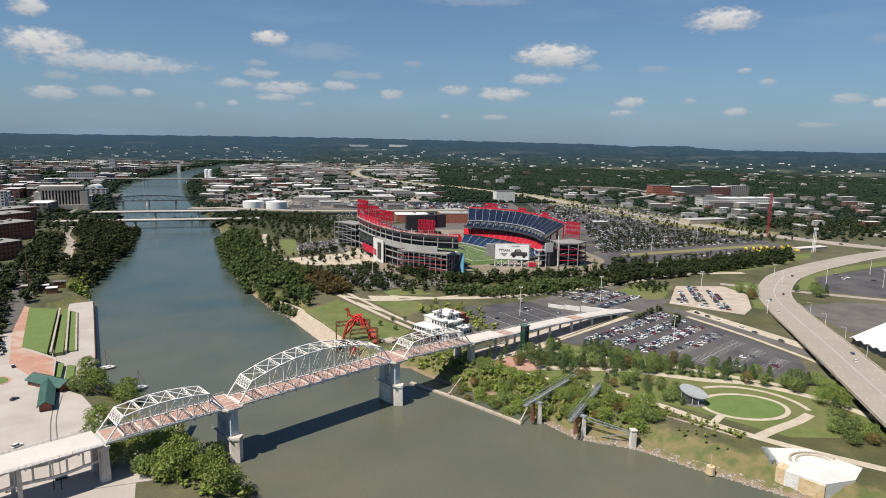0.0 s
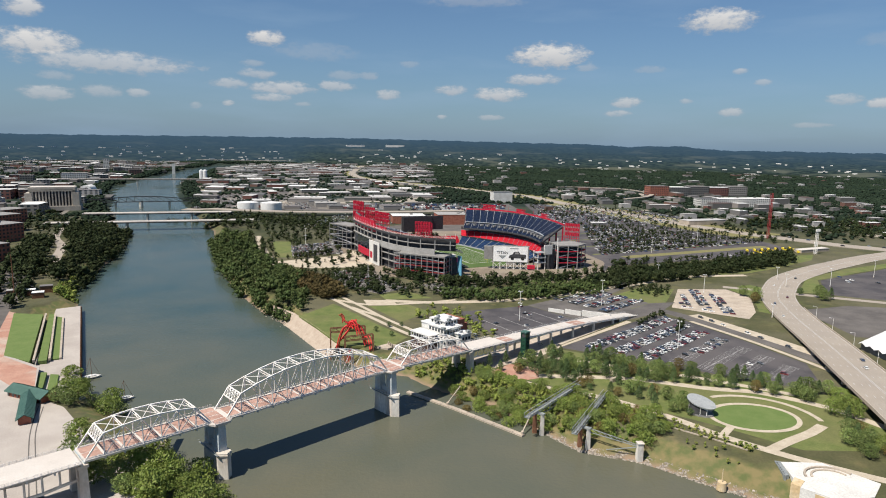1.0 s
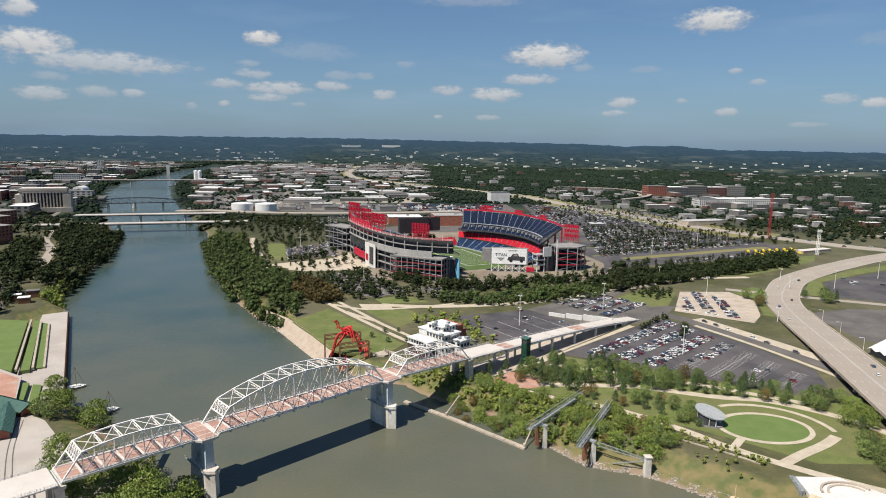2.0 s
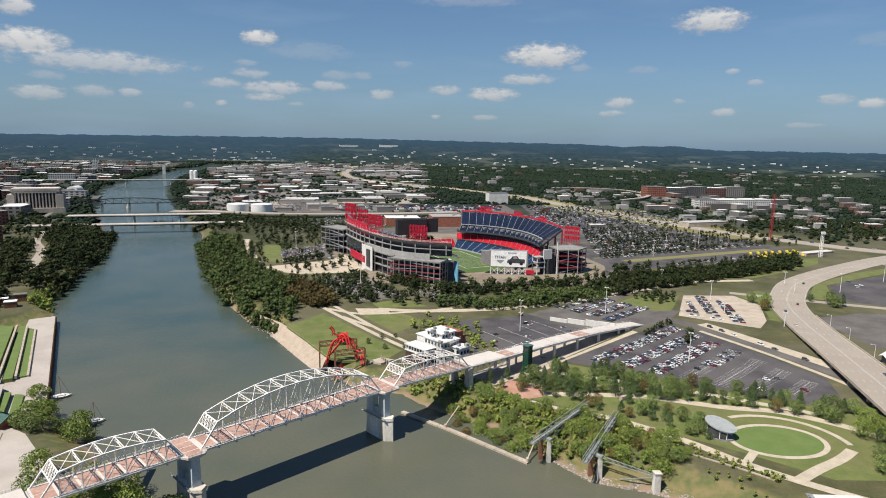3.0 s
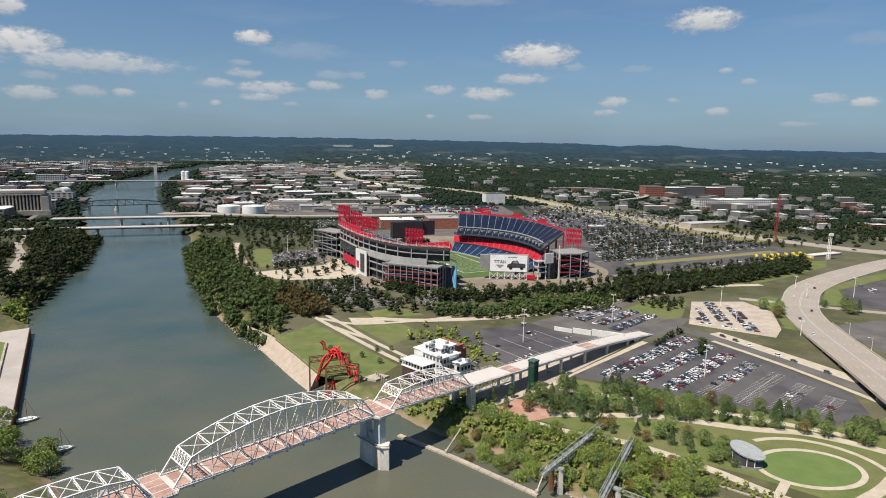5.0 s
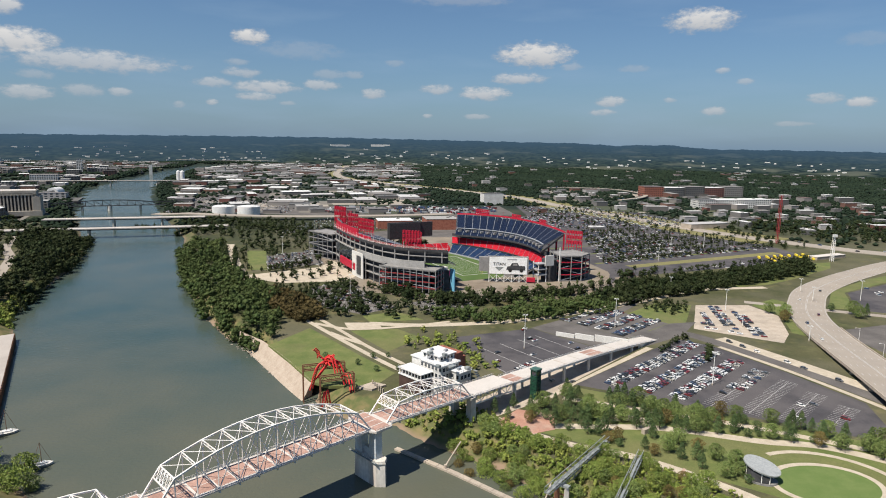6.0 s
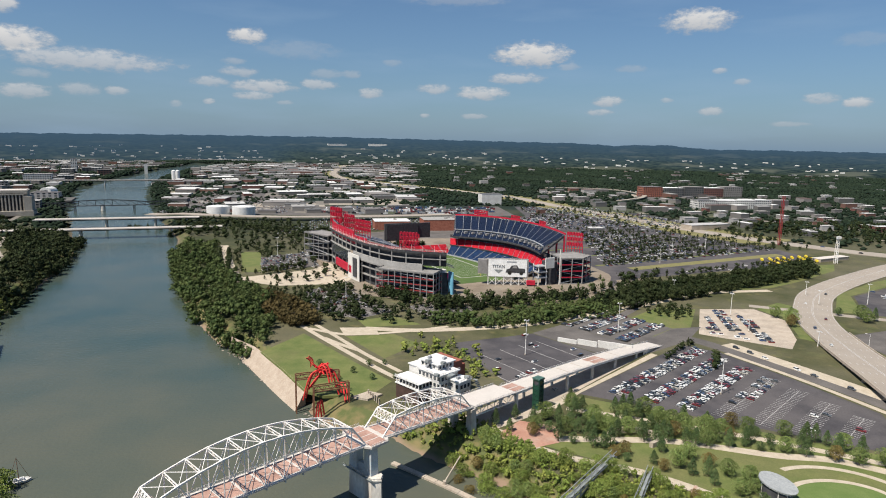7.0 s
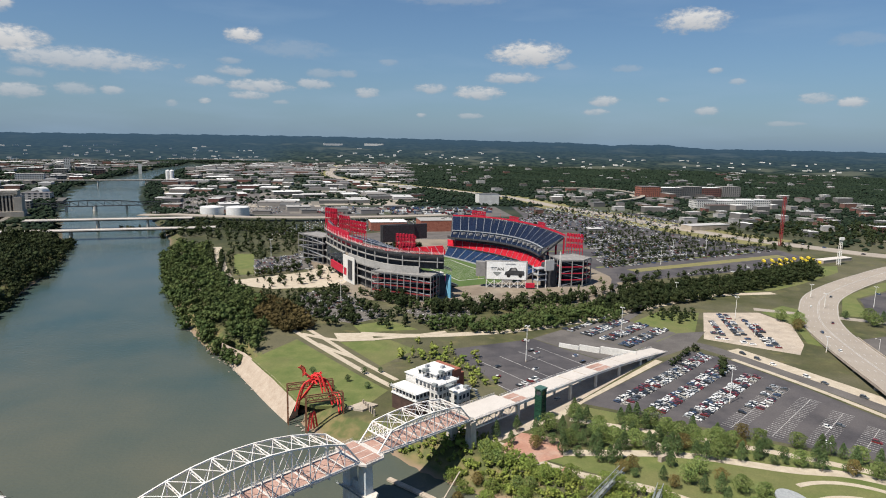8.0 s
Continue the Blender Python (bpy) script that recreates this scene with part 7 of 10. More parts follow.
for s, n, zr in ((180.5, -52, 27.1), (186.5, -41, 27.1), (187, -34, 23.5), (185, -55, 30.7), (190, -48, 30.7)):
    bm = bmesh.new()
    box(bm, br(s, n, zr + 0.7), (2.2, 1.6, 1.4), E_TURN)
    part("roof_unit", bm, M["aisle"], house)


def house_window(s, n, z, across, w=1.7, h=2.2):
    bm = bmesh.new()
    box(bm, br(s, n, z), (w, 0.24, h) if across else (0.24, w, h), E_TURN)
    win = part("window", bm, M["glass"], house)
    bm = bmesh.new()
    box(bm, br(s, n, z - h / 2 - .1), (w + .3, 0.5, 0.2) if across else (0.5, w + .3, 0.2), E_TURN)
    sill = part("sill", bm, M["tank"], house)
    sill.parent = win


for f in range(4):
    z = 12.0 + f * 4.1
    for i in range(5 if f == 3 else 3):
        house_window(178.6 + i * 2.8, -37.95, z, True)
    for i in range(6):
        house_window(176.95, -54.6 + i * 3.0, z, False)
    if f < 3:
        for i in range(3):
            house_window(185.4 + i * 2.9, -29.95, z, True)
        for i in range(2):
            house_window(183.95, -36.2 + i * 4, z, False)
for i in range(4):
    house_window(182.6 + i * 2.8, -43.95, 28.5, True, 1.5, 1.6)
for i in range(4):
    house_window(180.95, -56.6 + i * 3.1, 28.5, False, 1.5, 1.6)
for (s0, n0), (s1, n1), zr in (((176.2, -56.8), (176.2, -37.2), 27.1), ((176.2, -37.2), (191.8, -37.2), 27.1), ((183.5, -29.5), (193.5, -29.5), 23.5), ((167.4, -65.6), (167.4, -45.4), 21.9)):
    bm = bmesh.new()
    for hh in (0.4, 0.8, 1.2):
        beam(bm, br(s0, n0, zr + hh), br(s1, n1, zr + hh), 0.07, 0.07)
    for i in range(9):
        k = i / 8
        beam(bm, br(s0 + (s1 - s0) * k, n0 + (n1 - n0) * k, zr), br(s0 + (s1 - s0) * k, n0 + (n1 - n0) * k, zr + 1.2), 0.09, 0.09)
    part("railing", bm, M["steel_white"], house)
for k in range(8):
    bm = bmesh.new()
    box(bm, br(197.2 + k * 0.9, -30, 21.6 - k * 1.6), (1.0, 3.0, 0.4), E_TURN)
    part("outside_stair_tread", bm, M["steel_grey"], house)
for s, n, zz, size in ((179, -50, 31.1, (3, 2.4, 1.6)), (183, -42, 31.1, (2.4, 2.4, 1.4)), (179, -32, 27.7, (4, 3, 0.9)), (174, -38, 27.7, (1.6, 3, 1.2)), (191, -31, 23.9, (2.5, 2.5, 1.3))):
    bm = bmesh.new()
    box(bm, br(s, n, zz + size[2] / 2), size, E_TURN)
    part("roof_unit", bm, M["steel_grey"], house)

# the green lift tower at the viaduct
lift = empty("lift_tower", "dark green steel lift tower beside the viaduct", "lift tower", "", br(214.5, 0.6, LAND))
for a, b in ((-2.3, -2.3), (2.3, -2.3), (2.3, 2.3), (-2.3, 2.3)):
    bm = bmesh.new()
    beam(bm, br(214.5 + a * 0.85, 1.0 + b * 0.85, 8), br(214.5 + a * 0.85, 1.0 + b * 0.85, 26.5), 0.5, 0.5)
    part("corner_post", bm, M["green_steel"], lift)
for i in range(6):
    bm = bmesh.new()
    prism(bm, [tuple(br(214.5 + a * 0.85, 1.0 + b * 0.85, 0)[:2]) for a, b in ((-2.4, -2.4), (2.4, -2.4), (2.4, 2.4), (-2.4, 2.4))], 11 + i * 2.9, 11.4 + i * 2.9)
    part("floor_ring", bm, M["green_steel"], lift)
bm = bmesh.new()
prism(bm, [tuple(br(214.5 + a * 0.85, 1.0 + b * 0.85, 0)[:2]) for a, b in ((-2.1, -2.1), (2.1, -2.1), (2.1, 2.1), (-2.1, 2.1))], 8, 25.8)
part("shaft", bm, M["glass"], lift, "dark glazed shaft")
bm = bmesh.new()
prism(bm, [tuple(br(214.5 + a * 0.85, 1.0 + b * 0.85, 0)[:2]) for a, b in ((-2.9, -2.9), (2.9, -2.9), (2.9, 2.9), (-2.9, 2.9))], 26.4, 27.2)
part("cap", bm, M["green_roof"], lift)
for i in range(5):
    for a, b, sx, sy in ((0, 2.42, 3.9, 0.12), (-2.42, 0, 0.12, 3.9)):
        bm = bmesh.new()
        box(bm, br(214.5 + a * 0.85, 1.0 + b * 0.85, 9.9 + i * 2.9), (sx * 0.85, sy * 0.85, 1.7), E_TURN)
        part("green_panel", bm, M["green_steel"], lift)

# open-air stage with its tilted oval canopy
stage = empty("park_stage", "open-air stage under a tilted oval grey canopy", "stage", "", (170, 329, LAND))
bm = bmesh.new()
cn = Vector((0.10, -0.30, 1)).normalized()
ax = Vector((0.80, -0.60, 0.0))
ax = (ax - cn * ax.dot(cn)).normalized()
ay = cn.cross(ax)
cc0 = Vector((169.5, 328.5, 16.2))
ring_a = [bm.verts.new(cc0 + ax * 7.8 * math.cos(a) + ay * 5.6 * math.sin(a)) for a in (i * math.tau / 36 for i in range(36))]
ring_b = [bm.verts.new(v.co - cn * 0.7) for v in ring_a]
bm.faces.new(ring_a), bm.faces.new(ring_b[::-1])
for i in range(36):
    bm.faces.new((ring_a[i], ring_b[i], ring_b[(i + 1) % 36], ring_a[(i + 1) % 36]))
bmesh.ops.recalc_face_normals(bm, faces=bm.faces[:])
part("canopy", bm, M["canopy"], stage, "pale grey metal canopy")
for u, v in ((-6, -2), (-3, -4), (0.5, -4.6), (3.8, -3.8), (-5, 2.6), (0, 4.2), (5, 2.4)):
    p = cc0 + ax * u + ay * v
    bm = bmesh.new()
    tube(bm, (p.x, p.y, 8.6), p - cn * 0.3, 0.22, 0.22, 8)
    part("column", bm, M["steel_white"], stage)
bm = bmesh.new()
prism(bm, [tuple((cc0 + ax * 7.0 * math.cos(a) + ay * 5.0 * math.sin(a))[:2]) for a in (i * math.tau / 24 for i in range(24))], 8.6, 10.0)
part("platform", bm, M["grey_wall"], stage)
bm = bmesh.new()
for i in range(12):
    a, b = math.pi * (0.95 + i * 0.06), math.pi * (0.95 + (i + 1) * 0.06)
    beam(bm, cc0 + ax * 6.6 * math.cos(a) + ay * 4.6 * math.sin(a) - Vector((0, 0, 4.0)), cc0 + ax * 6.6 * math.cos(b) + ay * 4.6 * math.sin(b) - Vector((0, 0, 4.0)), 0.3, 4.5)
part("back_wall", bm, M["dark_wall"], stage)

# curved climbing wall of the park
rampart = empty("curved_park_wall", "curved grey stone terrace wall in the park", "wall", "", (132, 385, LAND))
for i in range(16):
    a0, a1 = math.pi * (-0.35 + i * 0.075), math.pi * (-0.35 + (i + 1) * 0.075)
    bm = bmesh.new()
    pts = [(130 + r * math.cos(a), 384 + r * 0.75 * math.sin(a)) for a, r in ((a0, 11), (a1, 11), (a1, 13.4), (a0, 13.4))]
    prism(bm, pts, 8.4, 11.6)
    part("wall_stone", bm, M["concrete"], rampart)

# barge-loading arms on their dolphins
def dolphin(x, y, label, top=11.5, lean=1.2):
    th = empty("mooring_dolphin", label, "pier", "dolphins", (x, y, 0))
    for a in (-1, 1):
        bm = bmesh.new()
        q = Vector((x, y, 0)) + Vector((0.75, -0.66, 0)) * a * 2.2
        prism(bm, [(q.x + i * 1.15, q.y + j * 1.15) for i, j in ((-1, -1), (1, -1), (1, 1), (-1, 1))], -3, top, taper=0.7)
        part("leg", bm, M["pier"] if a > 0 else M["rust"], th)
    bm = bmesh.new()
    beam(bm, Vector((x, y, top + .3)) - Vector((0.75, -0.66, 0)) * 3.4, Vector((x, y, top + .3)) + Vector((0.75, -0.66, 0)) * 3.4, 2.2, 0.9)
    part("cap", bm, M["steel_grey"], th)
    for z in (3.5, 7.5):
        bm = bmesh.new()
        beam(bm, Vector((x, y, z)) - Vector((0.75, -0.66, 0)) * 2.4, Vector((x, y, z)) + Vector((0.75, -0.66, 0)) * 2.4, 0.4, 0.5)
        part("brace", bm, M["rust"], th)


dolphin(78.5, 326.5, "weathered concrete mooring dolphin")
dolphin(98, 308.5, "weathered concrete mooring dolphin")


def loading_arm(a, b, label):
    """A sloping lattice conveyor arm from a to b."""
    a, b = Vector(a), Vector(b)
    th = empty("loading_arm", label, "conveyor arm", "loading arms", tuple((a + b) / 2))
    d = (b - a).normalized()
    side = Vector((d.y, -d.x, 0)).normalized()
    up = Vector((0, 0, 1))
    k = 11
    for q, h, nm in ((-1.3, 0, "rail"), (1.3, 0, "rail"), (-1.1, 2.6, "hand_rail"), (1.1, 2.6, "hand_rail")):
        bm = bmesh.new()
        beam(bm, a + side * q + up * h, b + side * q + up * h, 0.34 if h == 0 else 0.24, 0.4 if h == 0 else 0.24)
        part(nm, bm, M["steel_grey"], th)
    for i in range(k):
        p, q = a.lerp(b, i / k), a.lerp(b, (i + 1) / k)
        bm = bmesh.new()
        for s in (-1.2, 1.2):
            beam(bm, p + side * s, p + side * s + up * 2.6, 0.18, 0.18)
            beam(bm, p + side * s + up * 2.6, q + side * s, 0.16, 0.16)
        beam(bm, p - side * 1.2, p + side * 1.2, 0.25, 0.25)
        part("lattice_panel", bm, M["steel_grey"], th)
    bm = bmesh.new()
    beam(bm, a + up * .3, b + up * .3, 1.2, 0.15)
    part("walkway", bm, M["steel_grey"], th)
    low = a.lerp(b, 0.42) - up * 4.2
    for t in (0.05, 0.95):
        bm = bmesh.new()
        beam(bm, a.lerp(b, t), low, 0.3, 0.3)
        part("under_strut", bm, M["steel_grey"], th)
    bm = bmesh.new()
    beam(bm, low, a.lerp(b, 0.42), 0.5, 0.5)
    part("post", bm, M["steel_grey"], th)


loading_arm((70, 319, 12.6), (110, 359, 14.5), "sloping grey lattice loading arm over the bank")
loading_arm((90, 300, 12.4), (121, 345, 14.2), "second grey lattice loading arm over the bank")
gang = empty("gangway", "level grey lattice gangway to a stone post", "gangway", "", (110, 302, 6))
ga, gb = Vector((99, 309, 9.5)), Vector((120.5, 295.5, 7.5))
for z in (0, 2.2):
    bm = bmesh.new()
    beam(bm, ga + Vector((0, 0, z)), gb + Vector((0, 0, z * .4)), 0.35, 0.3)
    part("rail", bm, M["steel_grey"], gang)
for i in range(9):
    bm = bmesh.new()
    p, q = ga.lerp(gb, i / 9), ga.lerp(gb, (i + 1) / 9)
    beam(bm, p + Vector((0, 0, 2.2 - i * .14)), q, 0.16, 0.16)
    part("web_bar", bm, M["steel_grey"], gang)
bm = bmesh.new()
beam(bm, gb - Vector((0, 0, .5)), Vector((108, 303, 2.2)), 0.4, 0.4)
part("strut", bm, M["steel_grey"], gang)
post = empty("stone_post", "square pale stone mooring post", "post", "", (121.8, 294.8, 0))
bm = bmesh.new()
prism(bm, [(121.8 + i * 1.5, 294.8 + j * 1.5) for i, j in ((-1, -1), (1, -1), (1, 1), (-1, 1))], -3, 9.4, taper=0.92)
part("shaft", bm, M["pier"], post)
bm = bmesh.new()
prism(bm, [(121.8 + i * 1.7, 294.8 + j * 1.7) for i, j in ((-1, -1), (1, -1), (1, 1), (-1, 1))], 9.4, 9.9)
part("cap", bm, M["pier"], post)

# low concrete barge wall along the shore
wall = empty("barge_wall", "low pale concrete barge wall in the water", "wall", "", (40, 352, 0))
bw = smooth_line([(10, 386), (34, 362.5), (52, 343), (70, 323.5)], 6)
for p, q in zip(bw, bw[1:]):
    bm = bmesh.new()
    d = q - p
    beam(bm, p + d * 0.015 + Vector((0, 0, -.4)), q - d * 0.015 + Vector((0, 0, -.4)), 2.6, 2.6)
    part("wall_block", bm, M["concrete"], wall)
for x, y in ((33, 364), (69.5, 324.5)):
    bm = bmesh.new()
    tube(bm, (x, y, 0.5), (x, y, 2.6), 0.9, 0.8, 10)
    part("bollard", bm, M["concrete"], wall)
for a, b in (((33, 364, 2), (42, 378, 7)), ((69.5, 324.5, 2), (77, 337, 7))):
    bm = bmesh.new()
    beam(bm, a, b, 0.5, 0.5)
    part("tie_strut", bm, M["concrete"], wall)

# rusty gantry frames and the red arching steel sculpture
def gantry(p, q, z, label):
    p, q = Vector((*p, 0)), Vector((*q, 0))
    th = empty("gantry", label, "gantry", "gantries", tuple(((p + q) / 2)[:2]) + (3,))
    d = (q - p).normalized()
    side = Vector((d.y, -d.x, 0))
    for c in (p, q):
        for s in (-1.2, 1.2):
            bm = bmesh.new()
            beam(bm, c + side * s + Vector((0, 0, -1)), c + side * s + Vector((0, 0, z)), 0.6, 0.6)
            part("post", bm, M["rust"], th)
        bm = bmesh.new()
        for i in range(4):
            beam(bm, c - side * 1.2 + Vector((0, 0, 1 + i * z / 4)), c + side * 1.2 + Vector((0, 0, 1 + (i + 1) * z / 4 - 1)), 0.22, 0.22)
        part("post_lacing", bm, M["rust"], th)
    for s in (-1.2, 1.2):
        for h in (0, -3.0):
            bm = bmesh.new()
            beam(bm, p + side * s + Vector((0, 0, z + h)), q + side * s + Vector((0, 0, z + h)), 0.45, 0.5)
            part("girder_chord", bm, M["rust"], th)
        for i in range(8):
            a, b = p.lerp(q, i / 8), p.lerp(q, (i + 1) / 8)
            bm = bmesh.new()
            beam(bm, a + side * s + Vector((0, 0, z if i % 2 else z - 3)), b + side * s + Vector((0, 0, z - 3 if i % 2 else z)), 0.22, 0.22)
            part("girder_web", bm, M["rust"], th)


gantry((-43, 448), (-19, 454), 23.0, "rusty steel gantry frame at the river")
gantry((-32, 436), (-13, 442), 20.5, "rusty steel gantry frame at the river")
art = empty("steel_sculpture", "bright red arching steel sculpture on the bank", "sculpture", "", (-30, 452, 6))


def art_arc(a, b, top, lean, bars, r=0.35, name="arc"):
    a, b, lean = Vector(a), Vector(b), Vector(lean)
    pts = [a.lerp(b, i / 14) + Vector((0, 0, 1)) * top * math.sin(math.pi * i / 14) + lean * math.sin(math.pi * i / 14) for i in range(15)]
    for off in (Vector((0, 0, 0)), Vector((1.4, 0.8, 0.8))):
        bm = bmesh.new()
        rings = []
        for i, p in enumerate(pts):
            d = (pts[min(i + 1, 14)] - pts[max(i - 1, 0)]).normalized()
            u = d.cross(Vector((0.3, 0.8, 0.5))).normalized()
            v = d.cross(u)
            rings.append([bm.verts.new(p + off + (u * math.cos(k) + v * math.sin(k)) * r) for k in (j * math.tau / 6 for j in range(6))])
        for a_, b_ in zip(rings, rings[1:]):
            for k in range(6):
                bm.faces.new((a_[k], a_[(k + 1) % 6], b_[(k + 1) % 6], b_[k]))
        bm.faces.new(rings[0][::-1]), bm.faces.new(rings[-1])
        part(name, bm, M["orange_red"], art)
    if bars:
        for p in pts[1:-1]:
            bm = bmesh.new()
            beam(bm, p, p + Vector((1.4, 0.8, 0.8)), 0.25, 0.25)
            part("rung", bm, M["orange_red"], art)


art_arc((-39, 447, 8), (-27, 450, 23), 8, (-1, -2, 0), True, 0.45)
art_arc((-36, 448, 14), (-19, 449, 10), 12, (2, 2, 0), True, 0.5)
art_arc((-31, 448, 22), (-24, 454, 20), 6, (-2, 0, 0), True, 0.45)
art_arc((-33, 451, 21), (-24, 446, 18), 8, (1, 0, 0), True, 0.45)
art_arc((-35, 451, 26), (-37, 447, 33), 0.8, (1, 0, 0), True, 0.24)
for k in range(11):
    bm = bmesh.new()
    a = k * math.tau / 11
    beam(bm, (-29, 449.5, 25), (-29 + 4.6 * math.cos(a), 449.5 + 3 * math.sin(a), 26 + 3.2 * math.sin(2 * a + 1)), 0.7, 0.5)
    part("spoke", bm, M["orange_red"], art)
art_arc((-31, 435, 2), (-28, 438, 2), 9, (0, 0, 0), True, 0.5)
art_arc((-21, 451, 14), (-15, 442, 8), 5, (1, 1, 0), False, 0.45)

# stepped concrete terrace behind the bridge
terr = empty("concrete_terrace", "pale stepped concrete terrace below the house", "terrace", "", (5, 430, 8))
for i, (w, z) in enumerate(((14, 6.8), (10, 8.4), (6, 10.2))):
    bm = bmesh.new()
    prism(bm, [tuple(br(s, n, 0)[:2]) for s, n in ((146 + i, -80), (160, -80), (163, -80 + w * 1.5), (150 + i, -80 + w * 1.5))], z - 5, z)
    part("step", bm, M["concrete"], terr)
for i in range(6):
    bm = bmesh.new()
    box(bm, br(157.6 - i * 0.8, -77.3 + i * 2.9, 10.0), (0.7, 0.7, 5.0), E_TURN)
    part("pillar", bm, M["concrete"], terr)

# ochre wall and white terrace of the lower landing
land = empty("river_landing", "white concrete landing with an ochre river wall", "landing", "", (190, 255, 0))
bm = bmesh.new()
prism(bm, [(181, 274), (176, 252), (187, 240), (203, 243), (214, 253), (200, 272)], 2, 9.35)
part("terrace", bm, M["white_wall"], land)
for r, zt in ((11.0, 9.9), (8.2, 9.6)):
    bm = bmesh.new()
    arc = [(195 + r * math.cos(a), 259 + r * 0.8 * math.sin(a)) for a in (0.2 + i * 0.2 for i in range(15))]
    for p, q in zip(arc, arc[1:]):
        beam(bm, (*p, zt - 0.2), (*q, zt - 0.2), 0.9, 0.9)
    bmesh.ops.remove_doubles(bm, verts=bm.verts[:], dist=0.12)
    part("seat_wall", bm, M["concrete"], land)

bm = bmesh.new()
prism(bm, [(176.5, 252), (186.5, 239.5), (193, 244), (182, 256)], -3, 8.6)
part("river_wall", bm, M["ochre"], land, "ochre-stained concrete wall")
bm = bmesh.new()
prism(bm, [(181, 256.5), (176, 252), (173.6, 255), (178.6, 260)], -3, 9.6)
part("wall_pier", bm, M["ochre"], land)
bm = bmesh.new()
prism(bm, [(177.5, 262), (181, 274), (178.6, 275), (175, 262)], -1, 9.5)
part("sheet_wall", bm, M["steel_grey"], land)
for i in range(8):
    bm = bmesh.new()
    box(bm, (175.6 + i * 0.45, 262 + i * 1.6, 4), (0.6, 0.7, 11), 1.25)
    part("sheet_rib", bm, M["steel_grey"], land)
for i in range(9):
    bm = bmesh.new()
    box(bm, (194 + i * 1.8, 243.4 + i * 0.6, 5.5), (0.6, 0.7, 7), 0.3)
    part("fender", bm, M["grey_wall"], land)
buoy = empty("channel_marker", "ochre round channel marker with a pole", "marker", "", (149, 266.5, 2))
bm = bmesh.new()
tube(bm, (149, 266.5, 0.5), (149, 266.5, 4.4), 2.2, 1.9, 14)
part("drum", bm, M["ochre"], buoy)
bm = bmesh.new()
tube(bm, (149, 266.5, 4.4), (149, 266.5, 10.5), 0.2, 0.14, 6)
part("pole", bm, M["ochre"], buoy)
path_strip("retaining_wall", [(140, 318), (152, 306), (163, 296), (172, 286)], 1.0, M["concrete"], "low pale retaining wall below the path", "wall", z=9.4, thick=2.5)

# stones of the river edge
rock_rng = random.Random(77)
rocks = []
for i in range(3):
    bm = bmesh.new()
    blob(bm, (0, 0, 0), 1.0, rock_rng)
    rocks.append(arrays_of(bm))
places = []
edge = smooth_line([(80, 330), (95, 306), (122, 293), (138, 278), (158, 260), (175, 246), (196, 228)], 0.35)
for p, q in zip(edge, edge[1:]):
    d = (q - p).normalized()
    inland = Vector((-d.y, d.x, 0))
    for _ in range(4):
        o = p + inland * rock_rng.uniform(-0.6, 5.0)
        places.append((rock_rng.randrange(3), o.x, o.y, 0, rock_rng.uniform(0, 6), rock_rng.uniform(.3, .85), rock_rng.uniform(.3, .6)))
hz = land_height(np.array([p[1] for p in places]), np.array([p[2] for p in places]))
places = [(a, x, y, float(z) + 0.1, t, u, w) for (a, x, y, _, t, u, w), z in zip(places, hz)]
joined("riprap", rocks, places, [M["riprap"]], "broken pale stones along the water's edge", "stones")
places = []
edge = smooth_line([(-150, 640), (-139, 619), (-107, 560), (-83, 520), (-54, 474), (-19, 411)], 2.2)
for p in edge:
    x, y = p.x + rock_rng.gauss(1.5, 1.6), p.y + rock_rng.gauss(0.8, 1.6)
    places.append((rock_rng.randrange(3), x, y, 0.3, rock_rng.uniform(0, 6), rock_rng.uniform(.4, 1.3), rock_rng.uniform(.3, .6)))
joined("riprap", rocks, places, [M["riprap"]], "scattered stones on the sandy shore", "stones")
bm = bmesh.new()
shore = smooth_line([(-106, 566), (-80, 517), (-58, 475), (-44, 450)], 4)
upper = smooth_line([(-99, 568), (-75, 528), (-57, 495), (-39, 459)], 4)
rows = []
for i in range(31):
    a, b = shore[round(i / 30 * (len(shore) - 1))], upper[round(i / 30 * (len(upper) - 1))]
    wide = min(1.0, 0.25 + i / 9)
    rows.append([bm.verts.new(a.lerp(b, k * wide) + Vector((0, 0, z))) for k, z in ((-0.12, -1.0), (0, 0.3), (0.33, 2.8), (0.66, 6.0), (1.0, 9.1), (1.0, -1.0))])
for a, b in zip(rows, rows[1:]):
    for k in range(6):
        bm.faces.new((a[k], a[(k + 1) % 6], b[(k + 1) % 6], b[k]))
bm.faces.new(rows[0]), bm.faces.new(rows[-1][::-1])
bmesh.ops.recalc_face_normals(bm, faces=bm.faces[:])
setting("sandbank", bm, M["sand"], "pale sandy river beach", "beach")

